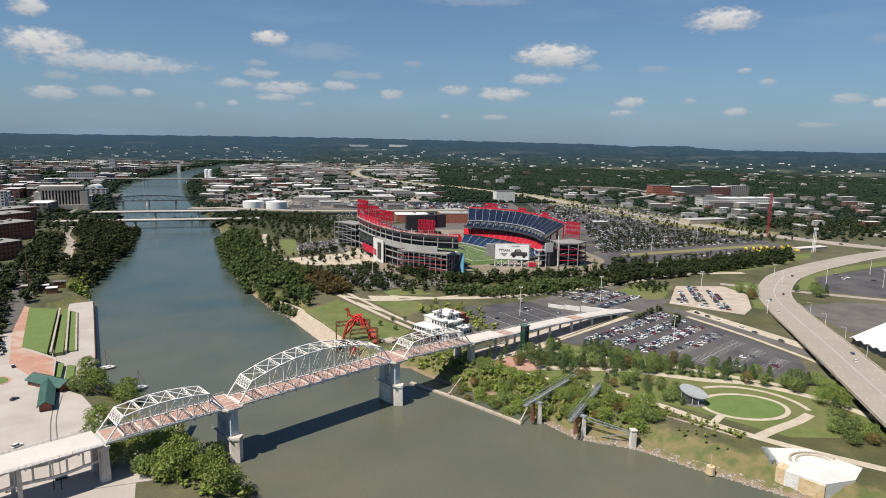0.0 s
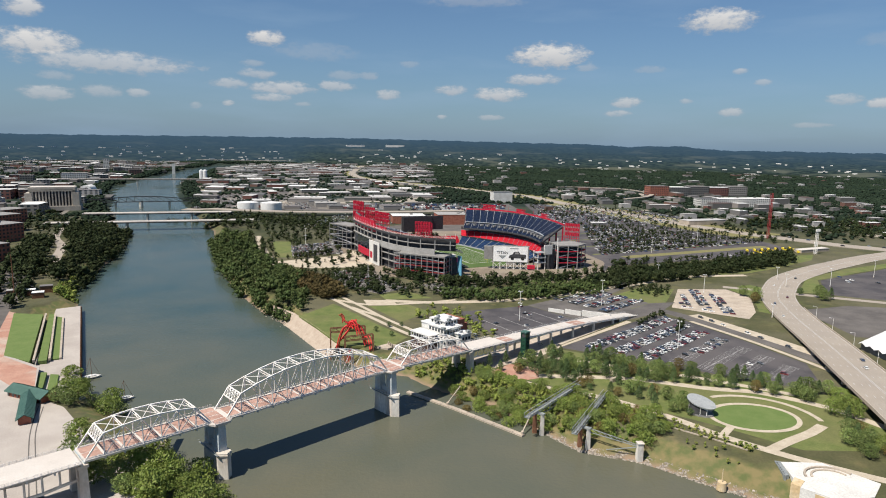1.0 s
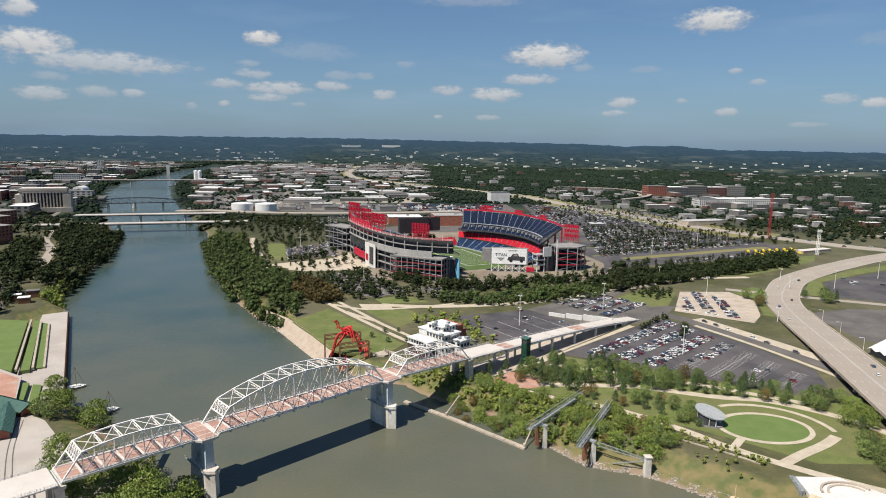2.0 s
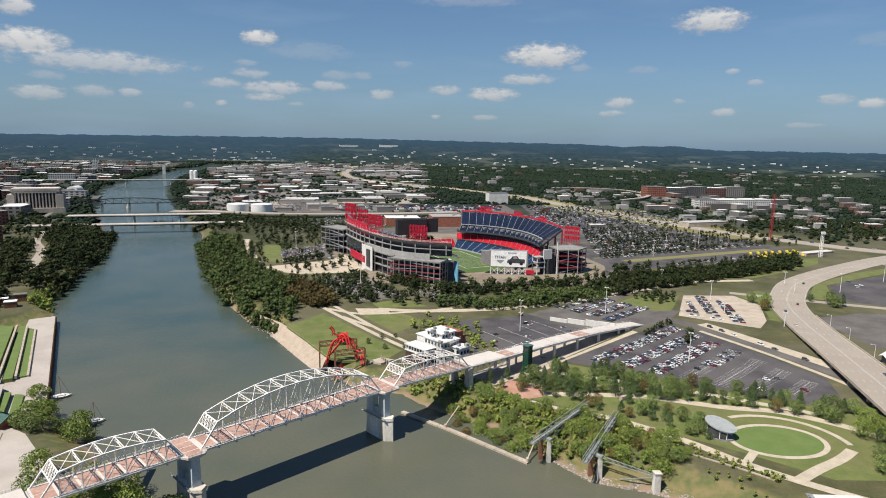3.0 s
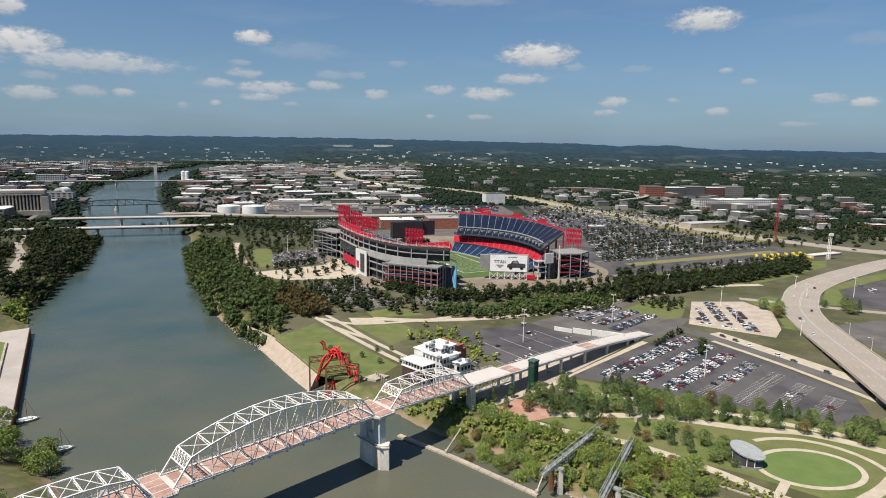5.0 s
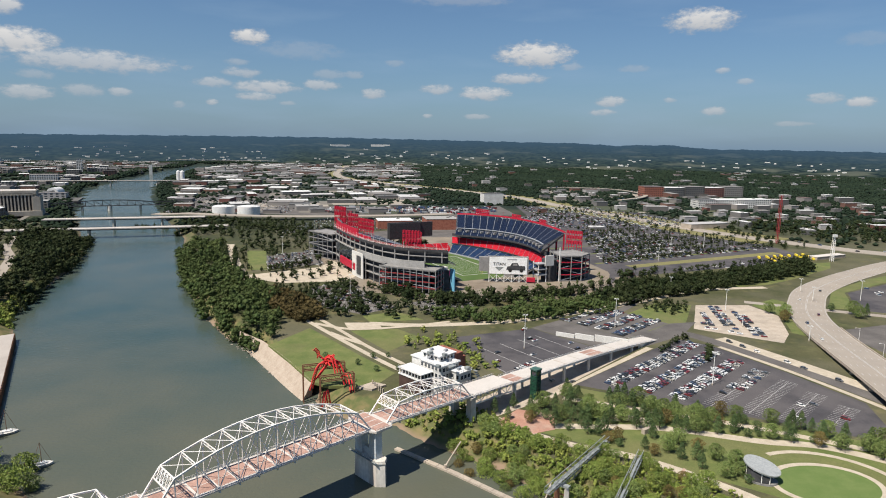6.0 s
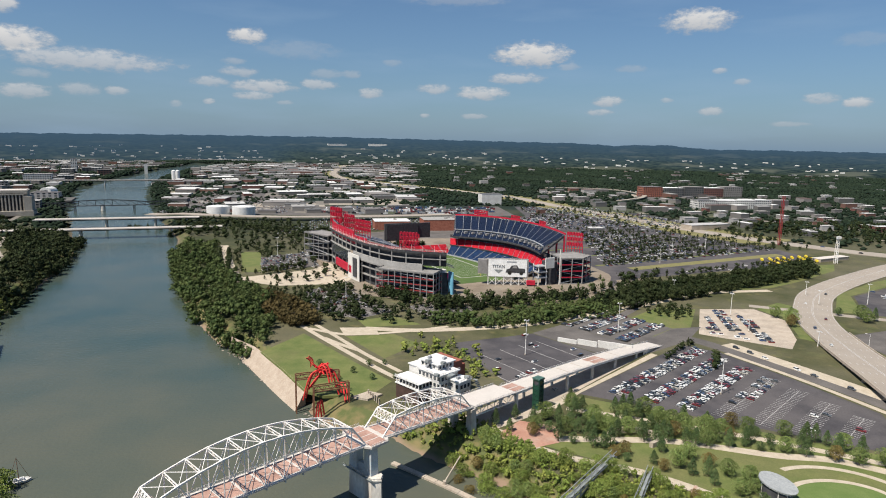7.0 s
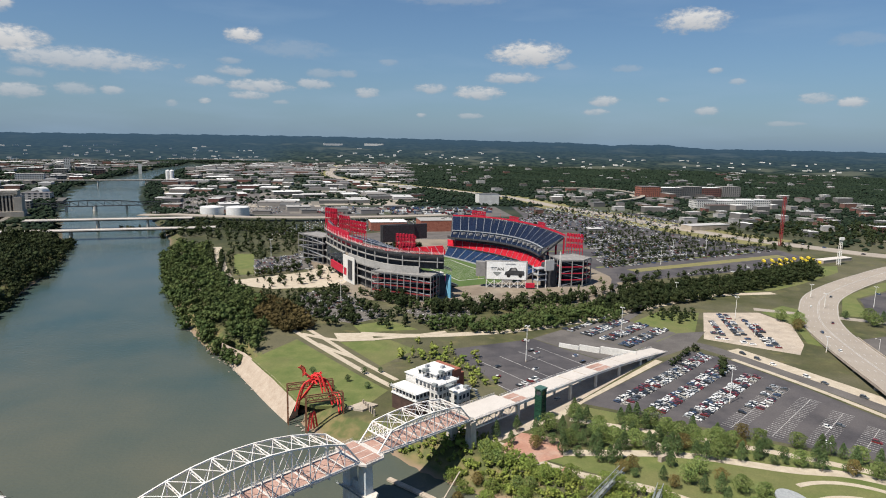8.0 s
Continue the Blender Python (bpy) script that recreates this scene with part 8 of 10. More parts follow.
# ---- things of the west bank ----
bm = bmesh.new()
prism(bm, [(-290, 570), (-274.5, 580), (-190, 397), (-186, 376), (-214, 380), (-236, 436)], -3, 5.2)
setting("quay", bm, M["quay"], "pale concrete river quay", "quay")
qa, qb = Vector((-274, 579, 0)), Vector((-190.4, 398, 0))
fend = empty("quay_fender", "row of timber fenders on the quay wall", "fender", "", tuple(qb))
for i in range(44):
    p = qa.lerp(qb, (i + .5) / 44)
    bm = bmesh.new()
    box(bm, (p.x + 0.4, p.y + .2, 2.2), (0.7, 0.7, 6.4), 1.1)
    part("timber", bm, M["rust"], fend)
for nm, o, z, mt, says in (("lawn_4", [(-309, 542), (-284, 538), (-233, 423), (-256, 436)], 9.15, "mown", "bright mown riverfront lawn"), ("lawn_5", [(-282.5, 544), (-278, 544), (-226, 430), (-230.5, 428)], 7.6, "mown", "mown grass terrace"), ("lawn_6", [(-276.5, 543), (-270.5, 540), (-222, 438), (-226, 436)], 6.1, "mown", "lower mown grass terrace"),
                           ("lawn_7", [(-219, 408), (-214.5, 408), (-200, 373), (-204, 374)], 7.4, "mown", "narrow grass terrace"), ("lawn_8", [(-212.5, 408), (-207, 407), (-191.5, 370), (-197, 372)], 6.2, "mown", "narrow lower grass terrace")):
    bm = bmesh.new()
    prism(bm, o, 1.0, z)
    setting(nm, bm, M[mt], says, "lawn")
for a, b, z, n in (((-283.3, 541), (-231.8, 425.5), 8.4, 34), ((-277.3, 543.5), (-225.8, 433), 6.9, 34), ((-269.6, 540), (-221.4, 438), 5.6, 30)):
    th = empty("terrace_step", "pale stone seating step of the terraces", "step", "terrace steps", a + (z,))
    for i in range(n):
        p, q = Vector((*a, z)).lerp(Vector((*b, z)), i / n), Vector((*a, z)).lerp(Vector((*b, z)), (i + .94) / n)
        bm = bmesh.new()
        beam(bm, p, q, 1.3, 1.8)
        part("stone", bm, M["concrete"], th)
bm = bmesh.new()
prism(bm, [(-420, 760), (-345, 640), (-320, 560), (-316, 548), (-282, 470), (-330, 430), (-520, 560)], 8.3, 9.035)
setting("road_12", bm, M["oldasphalt"], "grey asphalt of the riverfront street", "road")
bm = bmesh.new()
prism(bm, [(-330, 430), (-282, 470), (-254, 436), (-222, 414), (-200, 366), (-176, 350), (-150, 318), (-112, 262), (-90, 200), (-300, 150), (-520, 420)], 8.3, 9.03)
setting("street", bm, M["quay"], "broad pale riverfront street and plaza", "street")
bm = bmesh.new()
prism(bm, [(-316, 548), (-308, 543), (-255, 434), (-222, 411), (-203, 372), (-224, 384), (-246, 404), (-282, 470)], 8.4, 9.07)
setting("plaza_3", bm, M["brickpave"], "worn brick riverfront plaza", "plaza")
bm = bmesh.new()
prism(bm, [(-236 + 7 * math.cos(a), 372 + 7 * math.sin(a)) for a in (i * math.tau / 28 for i in range(28))], 8.6, 9.16)
setting("lawn_20", bm, M["mown"], "small round lawn in the riverfront plaza", "lawn")
ring_path("path_14", (-236, 372), 7.8, 7.8, 0.0, 1.4, LAND + 0.14, M["brickpave"], "brick kerb round the small lawn")
path_strip("road_9", [(-560, 820), (-440, 660), (-350, 520), (-280, 400), (-240, 300), (-220, 200)], 16, M["oldasphalt"], "grey riverfront street", "road", lift=0.03)
path_strip("road_10", [(-190, 352), (-178, 322), (-165, 296), (-140, 250)], 0.5, M["oldasphalt"], "old rail track in the paving", "track", lift=0.02)
path_strip("road_11", [(-187, 351), (-175, 321), (-162, 296), (-137, 250)], 0.5, M["oldasphalt"], "old rail track in the paving", "track", lift=0.02)
bm = bmesh.new()
prism(bm, [(-190, 374), (-183, 362), (-166, 314), (-160, 318), (-172, 352), (-178, 378)], 1, 6.0)
setting("quay_ramp", bm, M["quay"], "pale concrete ramp down to the quay", "ramp")
bm = bmesh.new()
prism(bm, [(-118, 298), (-104, 292), (-102, 256), (-124, 250)], 4, 9.3)
setting("slab_west", bm, M["quay"], "pale concrete apron under the approach", "pavement")

station = empty("depot_house", "brick depot house with a green metal roof", "house", "", (-196, 352, LAND))


def gable(p0, p1, half, z_eave, z_ridge, wall_in=1.2):
    """A gabled wing with its ridge from p0 to p1."""
    p0, p1 = Vector((*p0, 0)), Vector((*p1, 0))
    d = (p1 - p0).normalized()
    side = Vector((d.y, -d.x, 0))
    bm = bmesh.new()
    w = half - wall_in
    prof = [(-w, 8.5), (w, 8.5), (w, z_eave + .2), (0, z_ridge - .6), (-w, z_eave + .2)]
    f = [bm.verts.new(p0 + d * wall_in + side * a + Vector((0, 0, z))) for a, z in prof]
    b = [bm.verts.new(p1 - d * wall_in + side * a + Vector((0, 0, z))) for a, z in prof]
    bm.faces.new(f), bm.faces.new(b[::-1])
    for i in range(5):
        bm.faces.new((f[i], b[i], b[(i + 1) % 5], f[(i + 1) % 5]))
    bmesh.ops.recalc_face_normals(bm, faces=bm.faces[:])
    part("wall", bm, M["brick"], station)
    for s in (-1, 1):
        bm = bmesh.new()
        vs = [bm.verts.new(q + side * s * a + Vector((0, 0, z))) for q in (p0, p1) for a, z in ((0, z_ridge), (half, z_eave), (half, z_eave - .3), (0, z_ridge - .35))]
        for i in range(4):
            bm.faces.new((vs[i], vs[(i + 1) % 4], vs[4 + (i + 1) % 4], vs[4 + i]))
        bm.faces.new(vs[:4]), bm.faces.new(vs[4:])
        bmesh.ops.recalc_face_normals(bm, faces=bm.faces[:])
        part("roof_plane", bm, M["green_roof"], station, "green metal roof")
        k = int((p1 - p0).length / 1.6)
        bm = bmesh.new()
        for i in range(k + 1):
            q = p0.lerp(p1, i / k)
            beam(bm, q + Vector((0, 0, z_ridge + .06)), q + side * s * half + Vector((0, 0, z_eave + .06)), 0.12, 0.14)
        part("roof_seams", bm, M["green_roof"], station)
    for s in (-1, 1):
        n = int((p1 - p0).length / 3.5)
        for i in range(n):
            q = p0.lerp(p1, (i + .5) / n) + side * s * w
            bm = bmesh.new()
            box(bm, (q.x, q.y, 10.6), (1.5, 0.3, 2.4), math.atan2(d.y, d.x))
            part("window", bm, M["glass"], station)


gable((-213, 371), (-187, 358), 5.6, 12.2, 15.2)
gable((-200, 362), (-184, 328), 4.0, 12.0, 14.6)

# sailing boats
def sail_boat(x, y, turn, size, label, mast=True):
    th = empty("sail_boat", label, "boat", "moored boats", (x, y, 0))
    bm = bmesh.new()
    prof = [(-1.0, 0.34), (-0.6, 0.5), (0, 0.55), (0.6, 0.4), (1.05, 0.0), (0.6, -0.4), (0, -0.55), (-0.6, -0.5), (-1.0, -0.34)]
    lo = [bm.verts.new((x + (a * math.cos(turn) - b * .6 * math.sin(turn)) * size * .9, y + (a * math.sin(turn) + b * .6 * math.cos(turn)) * size * .9, -0.5)) for a, b in prof]
    hi = [bm.verts.new((x + (a * math.cos(turn) - b * math.sin(turn)) * size, y + (a * math.sin(turn) + b * math.cos(turn)) * size, 1.3)) for a, b in prof]
    n = len(prof)
    bm.faces.new(hi), bm.faces.new(lo[::-1])
    for i in range(n):
        bm.faces.new((lo[i], lo[(i + 1) % n], hi[(i + 1) % n], hi[i]))
    bmesh.ops.recalc_face_normals(bm, faces=bm.faces[:])
    part("hull", bm, M["white_wall"], th)
    bm = bmesh.new()
    box(bm, (x, y, 1.6), (size * .8, size * .5, .8), turn)
    part("cabin", bm, M["tank"], th)
    bm = bmesh.new()
    tube(bm, (x, y, 1), (x - .4, y, 1 + size * 2.4), 0.16, 0.1, 6)
    part("mast", bm, M["rust"], th)
    for k in (-1, 1):
        bm = bmesh.new()
        a = Vector((x + k * size * math.cos(turn) * .9, y + k * size * math.sin(turn) * .9, 1.2))
        beam(bm, a, (x - .4, y, 1 + size * 2.35), 0.12, 0.12)
        part("stay", bm, M["rust"], th)


sail_boat(-192, 417, 0.5, 5.2, "small white sailing boat moored at the quay")
sail_boat(-157, 381, 0.5, 4.6, "small sailing boat with a wooden mast")
jetty = empty("old_jetty", "old narrow concrete jetty slab sloping into the water", "jetty", "", (-111, 308, 2))
bm = bmesh.new()
beam(bm, (-107, 292, 3.2), (-113.5, 325, 9.4), 3.0, 1.0)
part("slab", bm, M["concrete"], jetty)
for t in (0.1, 0.5, 0.85):
    bm = bmesh.new()
    p = Vector((-107, 292, 3)).lerp(Vector((-113.5, 325, 9)), t)
    tube(bm, (p.x, p.y, -3), p, 0.6, 0.6, 8)
    part("pile", bm, M["pier"], jetty)
mast = empty("flag_mast", "tall rust-brown timber mast at the fort", "mast", "", (-335, 590, LAND))
bm = bmesh.new()
tube(bm, (-335, 590, 8), (-335, 590, 50), 0.5, 0.25, 8)
part("pole", bm, M["rust"], mast)
for x, y, w, d, h in ((-318, 596, 9, 7, 5), (-330, 606, 8, 6, 5), (-322, 618, 10, 7, 6), (-345, 604, 8, 7, 5)):
    building(x, y, w, d, h, 0.4, "small timber fort house by the river", wall="rust", roof="far_roof", name="fort_house", category="house", group="fort houses", units=0)
building(-368, 560, 18, 60, 10, 0.45, "dark low riverfront building", wall="brick", storeys=2, bays=14, group="riverfront row")
building(-395, 600, 22, 70, 13, 0.45, "brick riverfront row house", wall="brick", storeys=3, bays=16, group="riverfront row")

# white hall, mast and red crane beyond the avenue
hall2 = empty("white_hall", "wide low hall with a folded white roof", "hall", "", (395, 440, LAND))
bm = bmesh.new()
prism(bm, [(345, 434), (404, 472), (455, 430), (400, 375), (345, 396)], 8, 13.6)
part("wall", bm, M["grey_wall"], hall2)
for i in range(5):
    bm = bmesh.new()
    a, b = Vector((342, 434, 0)).lerp(Vector((342, 394, 0)), i / 5), Vector((342, 434, 0)).lerp(Vector((342, 394, 0)), (i + 1) / 5)
    c, d = Vector((405, 475, 0)).lerp(Vector((458, 428, 0)), (i + 1) / 5), Vector((405, 475, 0)).lerp(Vector((458, 428, 0)), i / 5)
    m0, m1 = (a + b) / 2, (c + d) / 2
    vs = [bm.verts.new(p + Vector((0, 0, z))) for p, z in ((a, 13.7), (m0, 15.4), (b, 13.7), (c, 13.7), (m1, 15.4), (d, 13.7))]
    bm.faces.new((vs[0], vs[1], vs[4], vs[5])), bm.faces.new((vs[1], vs[2], vs[3], vs[4]))
    part("roof_fold", bm, M["tank"], hall2, "white membrane roof fold")
tower = empty("floodlight_mast", "tall pale lattice floodlight mast", "mast", "", (598, 848, LAND))
bm = bmesh.new()
for a, b in ((-1, -1), (1, -1), (1, 1), (-1, 1)):
    beam(bm, (598 + a * 1.6, 848 + b * 1.6, 8), (598 + a * 1.2, 848 + b * 1.2, 42), 0.5, 0.5)
for i in range(9):
    z = 9 + i * 3.6
    beam(bm, (596.6, 846.4, z), (599.4, 846.4, z + 3.6), 0.3, 0.3)
    beam(bm, (596.6, 849.4, z), (596.6, 846.4, z + 3.6), 0.3, 0.3)
part("lattice", bm, M["steel_white"], tower)
bm = bmesh.new()
box(bm, (598, 847, 43), (5, 3, 3.4))
part("lamp_box", bm, M["tank"], tower)
crane = empty("tower_crane", "red lattice tower crane on a building site", "crane", "", (620, 998, LAND))
bm = bmesh.new()
for a, b in ((-1, -1), (1, -1), (1, 1), (-1, 1)):
    beam(bm, (620 + a * 1.5, 998 + b * 1.5, 8), (620 + a * 1.5, 998 + b * 1.5, 84), 0.55, 0.55)
for i in range(22):
    z = 9 + i * 3.4
    beam(bm, (618.5, 996.5, z), (621.5, 996.5, z + 3.4), 0.32, 0.32)
part("tower", bm, M["maroon"], crane)
building(380, 1145, 26, 18, 6, 0.1, "low pale kiosk at the lot's edge", group="kiosks")
building(600, 1180, 90, 26, 9, 0.28, "long pale low building behind the big lot", wall="concrete", group="kiosks")
building(608, 870, 60, 12, 4, 0.35, "pale low plinth wall below the mast", wall="concrete", roof="deck", group="kiosks", units=0)

# ---- trees ----
def leaf(bm, c, r, rng, mat=0):
    d = Vector((rng.gauss(0, 1), rng.gauss(0, 1), rng.gauss(0, .7))).normalized()
    u = d.orthogonal().normalized() * r
    v = d.cross(u) * rng.uniform(.5, .9)
    c = Vector(c)
    bm.faces.new([bm.verts.new(p) for p in (c - u, c - v * .8, c + u * 1.1, c + v)]).material_index = mat


def crown_points(kind, n, rng):
    """Points inside a crown one metre high and wide: round, tall or spreading."""
    out = []
    while len(out) < n:
        z = rng.random()
        a, q = rng.uniform(0, math.tau), math.sqrt(rng.random())
        if kind == "tall":
            w = 0.5 * (1 - z) ** 0.7 * (0.55 + 0.45 * min(1, z * 5))
        elif kind == "spread":
            w = 0.5 * math.sqrt(max(0, 1 - (2 * z - 0.8) ** 2 / 1.5))
        else:
            w = 0.5 * math.sqrt(max(0, 1 - (2 * z - 0.95) ** 2))
        w *= 1 + 0.22 * math.sin(3 * a + 7 * z) + 0.1 * math.sin(5 * a - 4 * z)
        q = 0.35 + 0.65 * q
        out.append((math.cos(a) * q * w, math.sin(a) * q * w, z))
    return out


def tree_meshes(kind, height, wide, seed, leaf_mat, clumps, loose):
    """Trunk with limbs, and a crown of uneven clumps and loose leaf sprays."""
    rng = random.Random(seed)
    lift = height * (0.16 if kind != "spread" else 0.22)
    bm = bmesh.new()
    tube(bm, (0, 0, -0.3), (0, 0, height * 0.4), 0.022 * height, 0.014 * height, 6)
    tube(bm, (0, 0, height * 0.4), (rng.uniform(-.3, .3), rng.uniform(-.3, .3), height * 0.8), 0.014 * height, 0.004 * height, 5)
    for i in range(5):
        a, z = i * 1.3 + rng.random(), height * rng.uniform(.25, .5)
        q = wide * rng.uniform(.22, .36)
        tube(bm, (0, 0, z), (math.cos(a) * q, math.sin(a) * q, z + height * .2), 0.008 * height, 0.002 * height, 4)
    trunk = mesh_of("trunk", bm, M["bark"])
    bm = bmesh.new()
    ch = height - lift
    for x, y, z in crown_points(kind, 14, rng):
        blob(bm, (x * wide * .55, y * wide * .55, lift + (.14 + z * .68) * ch), wide * rng.uniform(.08, .125), rng)
    for x, y, z in crown_points(kind, clumps // 7, rng):
        blob(bm, (x * wide * .9, y * wide * .9, lift + z * ch * 0.93), wide * rng.uniform(.03, .05), rng)
    for x, y, z in crown_points(kind, int(loose * 1.35), rng):
        leaf(bm, (x * wide * 1.1, y * wide * 1.1, lift + z * ch * 1.02), rng.uniform(.2, .38) * (wide / 8) ** .5, rng)
    crown = mesh_of("crown", bm, leaf_mat)
    return trunk, crown


KINDS = {
    "oak": [tree_meshes("round", 9.5, 8.5, 11 + i, M["leaf"], 120, 1000) for i in range(3)],
    "maple": [tree_meshes("tall", 10.5, 6.2, 21 + i, M["leaf_dark"], 100, 900) for i in range(3)],
    "willow": [tree_meshes("spread", 10.0, 10.5, 31 + i, M["leaf_light"], 130, 1050) for i in range(2)],
    "dogwood": [tree_meshes("round", 5.2, 4.2, 41 + i, M["leaf_dark"], 70, 550) for i in range(2)],
    "rusty": [tree_meshes("round", 8.0, 6.5, 51 + i, M["leaf_rust"], 90, 800) for i in range(2)],
    "shrub": [tree_meshes("spread", 3.4, 5.0, 61 + i, M["leaf_light"], 70, 600) for i in range(2)],
}
TREE_SAYS = {"oak": ("oak_tree", "leafy green broad-crowned tree"), "maple": ("maple_tree", "dark green tree with a tapering crown"), "willow": ("willow_tree", "bright green spreading riverside tree"),
             "dogwood": ("small_tree", "small dark round-crowned tree"), "rusty": ("browning_tree", "tree with browning leaves"), "shrub": ("shrub", "low light green shrub")}
tree_rng = random.Random(5)
planted = []


PATH_POINTS = smooth_line(RIVER_PATH, 3)


def ground_at(x, y):
    return float(land_height(np.array([x]), np.array([y]))[0])


def tree(kind, x, y, size=1.0, where="in the riverside park", z=None):
    if any((x - p.x) ** 2 + (y - p.y) ** 2 < 19.5 ** 2 for p in AVENUE if p.y < 540):
        return None
    if any((x - p.x) ** 2 + (y - p.y) ** 2 < 5.2 ** 2 for p in PATH_POINTS):
        return None
    trunk, crown = tree_rng.choice(KINDS[kind])
    name, says = TREE_SAYS[kind]
    th = empty(name, says + " " + where, "shrub" if kind == "shrub" else "tree", "trees " + where, (x, y, ground_at(x, y) if z is None else z))
    k = size * tree_rng.uniform(0.85, 1.15)
    th.scale = (k, k, k * tree_rng.uniform(0.9, 1.1))
    th.rotation_euler = (0, 0, tree_rng.uniform(0, math.tau))
    for nm, me in (("trunk", trunk), ("crown", crown)):
        ob = new(nm, me)
        ob.parent = th
    planted.append((x, y))
    return th


def scatter(outline, count, gap, seed, keep=lambda x, y: True):
    rng = random.Random(seed)
    xs, ys = [p[0] for p in outline], [p[1] for p in outline]
    out, tries = [], 0
    while len(out) < count and tries < count * 40:
        tries += 1
        x, y = rng.uniform(min(xs), max(xs)), rng.uniform(min(ys), max(ys))
        if inside(x, y, outline) and keep(x, y) and all((x - a) ** 2 + (y - b) ** 2 > gap * gap for a, b in out):
            out.append((x, y))
    return out


def pick(rng, mix):
    return rng.choices([m[0] for m in mix], [m[1] for m in mix])[0]


mix_rng = random.Random(8)
for x, y in scatter([(72, 392), (112, 430), (205, 386), (262, 352), (250, 338), (200, 365), (160, 372), (118, 360), (96, 380)], 88, 4.4, 2, lambda x, y: not inside(x, y, [(120, 384), (200, 366), (196, 358), (118, 376)])):
    tree(pick(mix_rng, [("oak", 3), ("maple", 6), ("dogwood", 2), ("rusty", 1)]), x, y, 0.95)
for x, y in scatter([(98, 372), (150, 366), (178, 345), (160, 312), (118, 350)], 26, 6.0, 3):
    tree(pick(mix_rng, [("oak", 3), ("maple", 4), ("dogwood", 2), ("rusty", 1)]), x, y, 0.8)
for x, y in scatter([(30, 368), (50, 396), (90, 366), (122, 345), (150, 315), (128, 296), (98, 314), (62, 338)], 105, 3.2, 4, lambda x, y: y > 300 + (x - 122) * -0.5 - 60):
    tree(pick(mix_rng, [("oak", 3), ("willow", 4), ("shrub", 4), ("rusty", 1)]), x, y, 0.72, "on the near river bank")
for x, y in scatter([(236, 316), (262, 345), (268, 325), (246, 270), (222, 258), (226, 290)], 26, 5.0, 6):
    tree(pick(mix_rng, [("oak", 5), ("maple", 2), ("willow", 1), ("rusty", 1)]), x, y, 0.9, "beside the overpass")
for x, y in scatter([(-150, 318), (-112, 306), (-84, 284), (-58, 258), (-70, 235), (-125, 265), (-150, 295)], 22, 6.0, 7):
    tree(pick(mix_rng, [("oak", 2), ("willow", 5), ("rusty", 1)]), x, y, 1.15, "on the west river bank")
for x, y in scatter([(-206, 425), (-176, 384), (-150, 372), (-150, 350), (-185, 352)], 12, 6.0, 9):
    tree(pick(mix_rng, [("willow", 3), ("oak", 2)]), x, y, 1.0, "on the west river bank")

# the woods and tree rows farther off
def stuff_tree(kind, height, wide, seed, clumps, core=9, sprays=3):
    rng = random.Random(seed)
    bm = bmesh.new()
    tube(bm, (0, 0, -0.5), (0, 0, height * .5), 0.02 * height, 0.01 * height, 4, 1)
    for x, y, z in crown_points(kind, core, rng):
        blob(bm, (x * wide * .6, y * wide * .6, height * (.26 + z * .58)), wide * rng.uniform(.17, .25), rng)
    for x, y, z in crown_points(kind, clumps * 2 // 3, rng):
        blob(bm, (x * wide * .95, y * wide * .95, height * .15 + z * height * .82), wide * rng.uniform(.05, .09), rng)
    for x, y, z in crown_points(kind, clumps * sprays * 2, rng):
        leaf(bm, (x * wide * 1.1, y * wide * 1.1, height * (.15 + z * .85)), rng.uniform(.4, .8), rng)
    return arrays_of(bm)


WOOD = [stuff_tree("round", 10, 9, 71, 24), stuff_tree("round", 9, 9.5, 72, 24), stuff_tree("spread", 10, 11, 73, 26), stuff_tree("tall", 11, 7.5, 74, 22)]
SMALL = [stuff_tree("round", 10, 9, 75, 8, 6, 3), stuff_tree("round", 9, 9.5, 76, 8, 6, 3), stuff_tree("spread", 10, 11, 77, 8, 7, 3), stuff_tree("tall", 11, 7.5, 78, 8, 6, 3)]
rng = random.Random(12)


def wood(name, spots, label, low=0.7, high=1.2, leaves="leaf_stuff"):
    zs = land_height(np.array([p[0] for p in spots]), np.array([p[1] for p in spots]))
    places = []
    for (x, y), z in zip(spots, zs):
        k = rng.uniform(low, high)
        places.append((rng.randrange(4), x, y, float(z) - 0.3, rng.uniform(0, 6.28), k, k * rng.uniform(.85, 1.15)))
    return joined(name, WOOD if high > 1.0 and name not in ("verge_trees", "yard_trees", "town_trees") else SMALL, places, [M[leaves], M["bark"]], label, "trees", smooth=True)


wood("bank_shrubs", scatter([(8, 420), (30, 424), (60, 408), (92, 362), (84, 338), (58, 368), (26, 398)], 190, 2.4, 13), "low bright green shrubs on the bank under the bridge", 0.25, 0.5, "leaf_bank")
wood("bank_shrubs", scatter([(56, 376), (72, 392), (100, 366), (128, 344), (150, 318), (128, 298), (98, 314), (70, 344)], 250, 2.6, 113, lambda x, y: all((x - p.x) ** 2 + (y - p.y) ** 2 > 5 ** 2 for p in PATH_POINTS)), "bright green undergrowth on the near bank", 0.25, 0.5, "leaf_bank")
wood("bank_shrubs", scatter([(-108, 296), (-84, 276), (-60, 254), (-72, 238), (-112, 262)], 60, 3.2, 116), "bright green shrubs on the west bank", 0.35, 0.75, "leaf_bank")
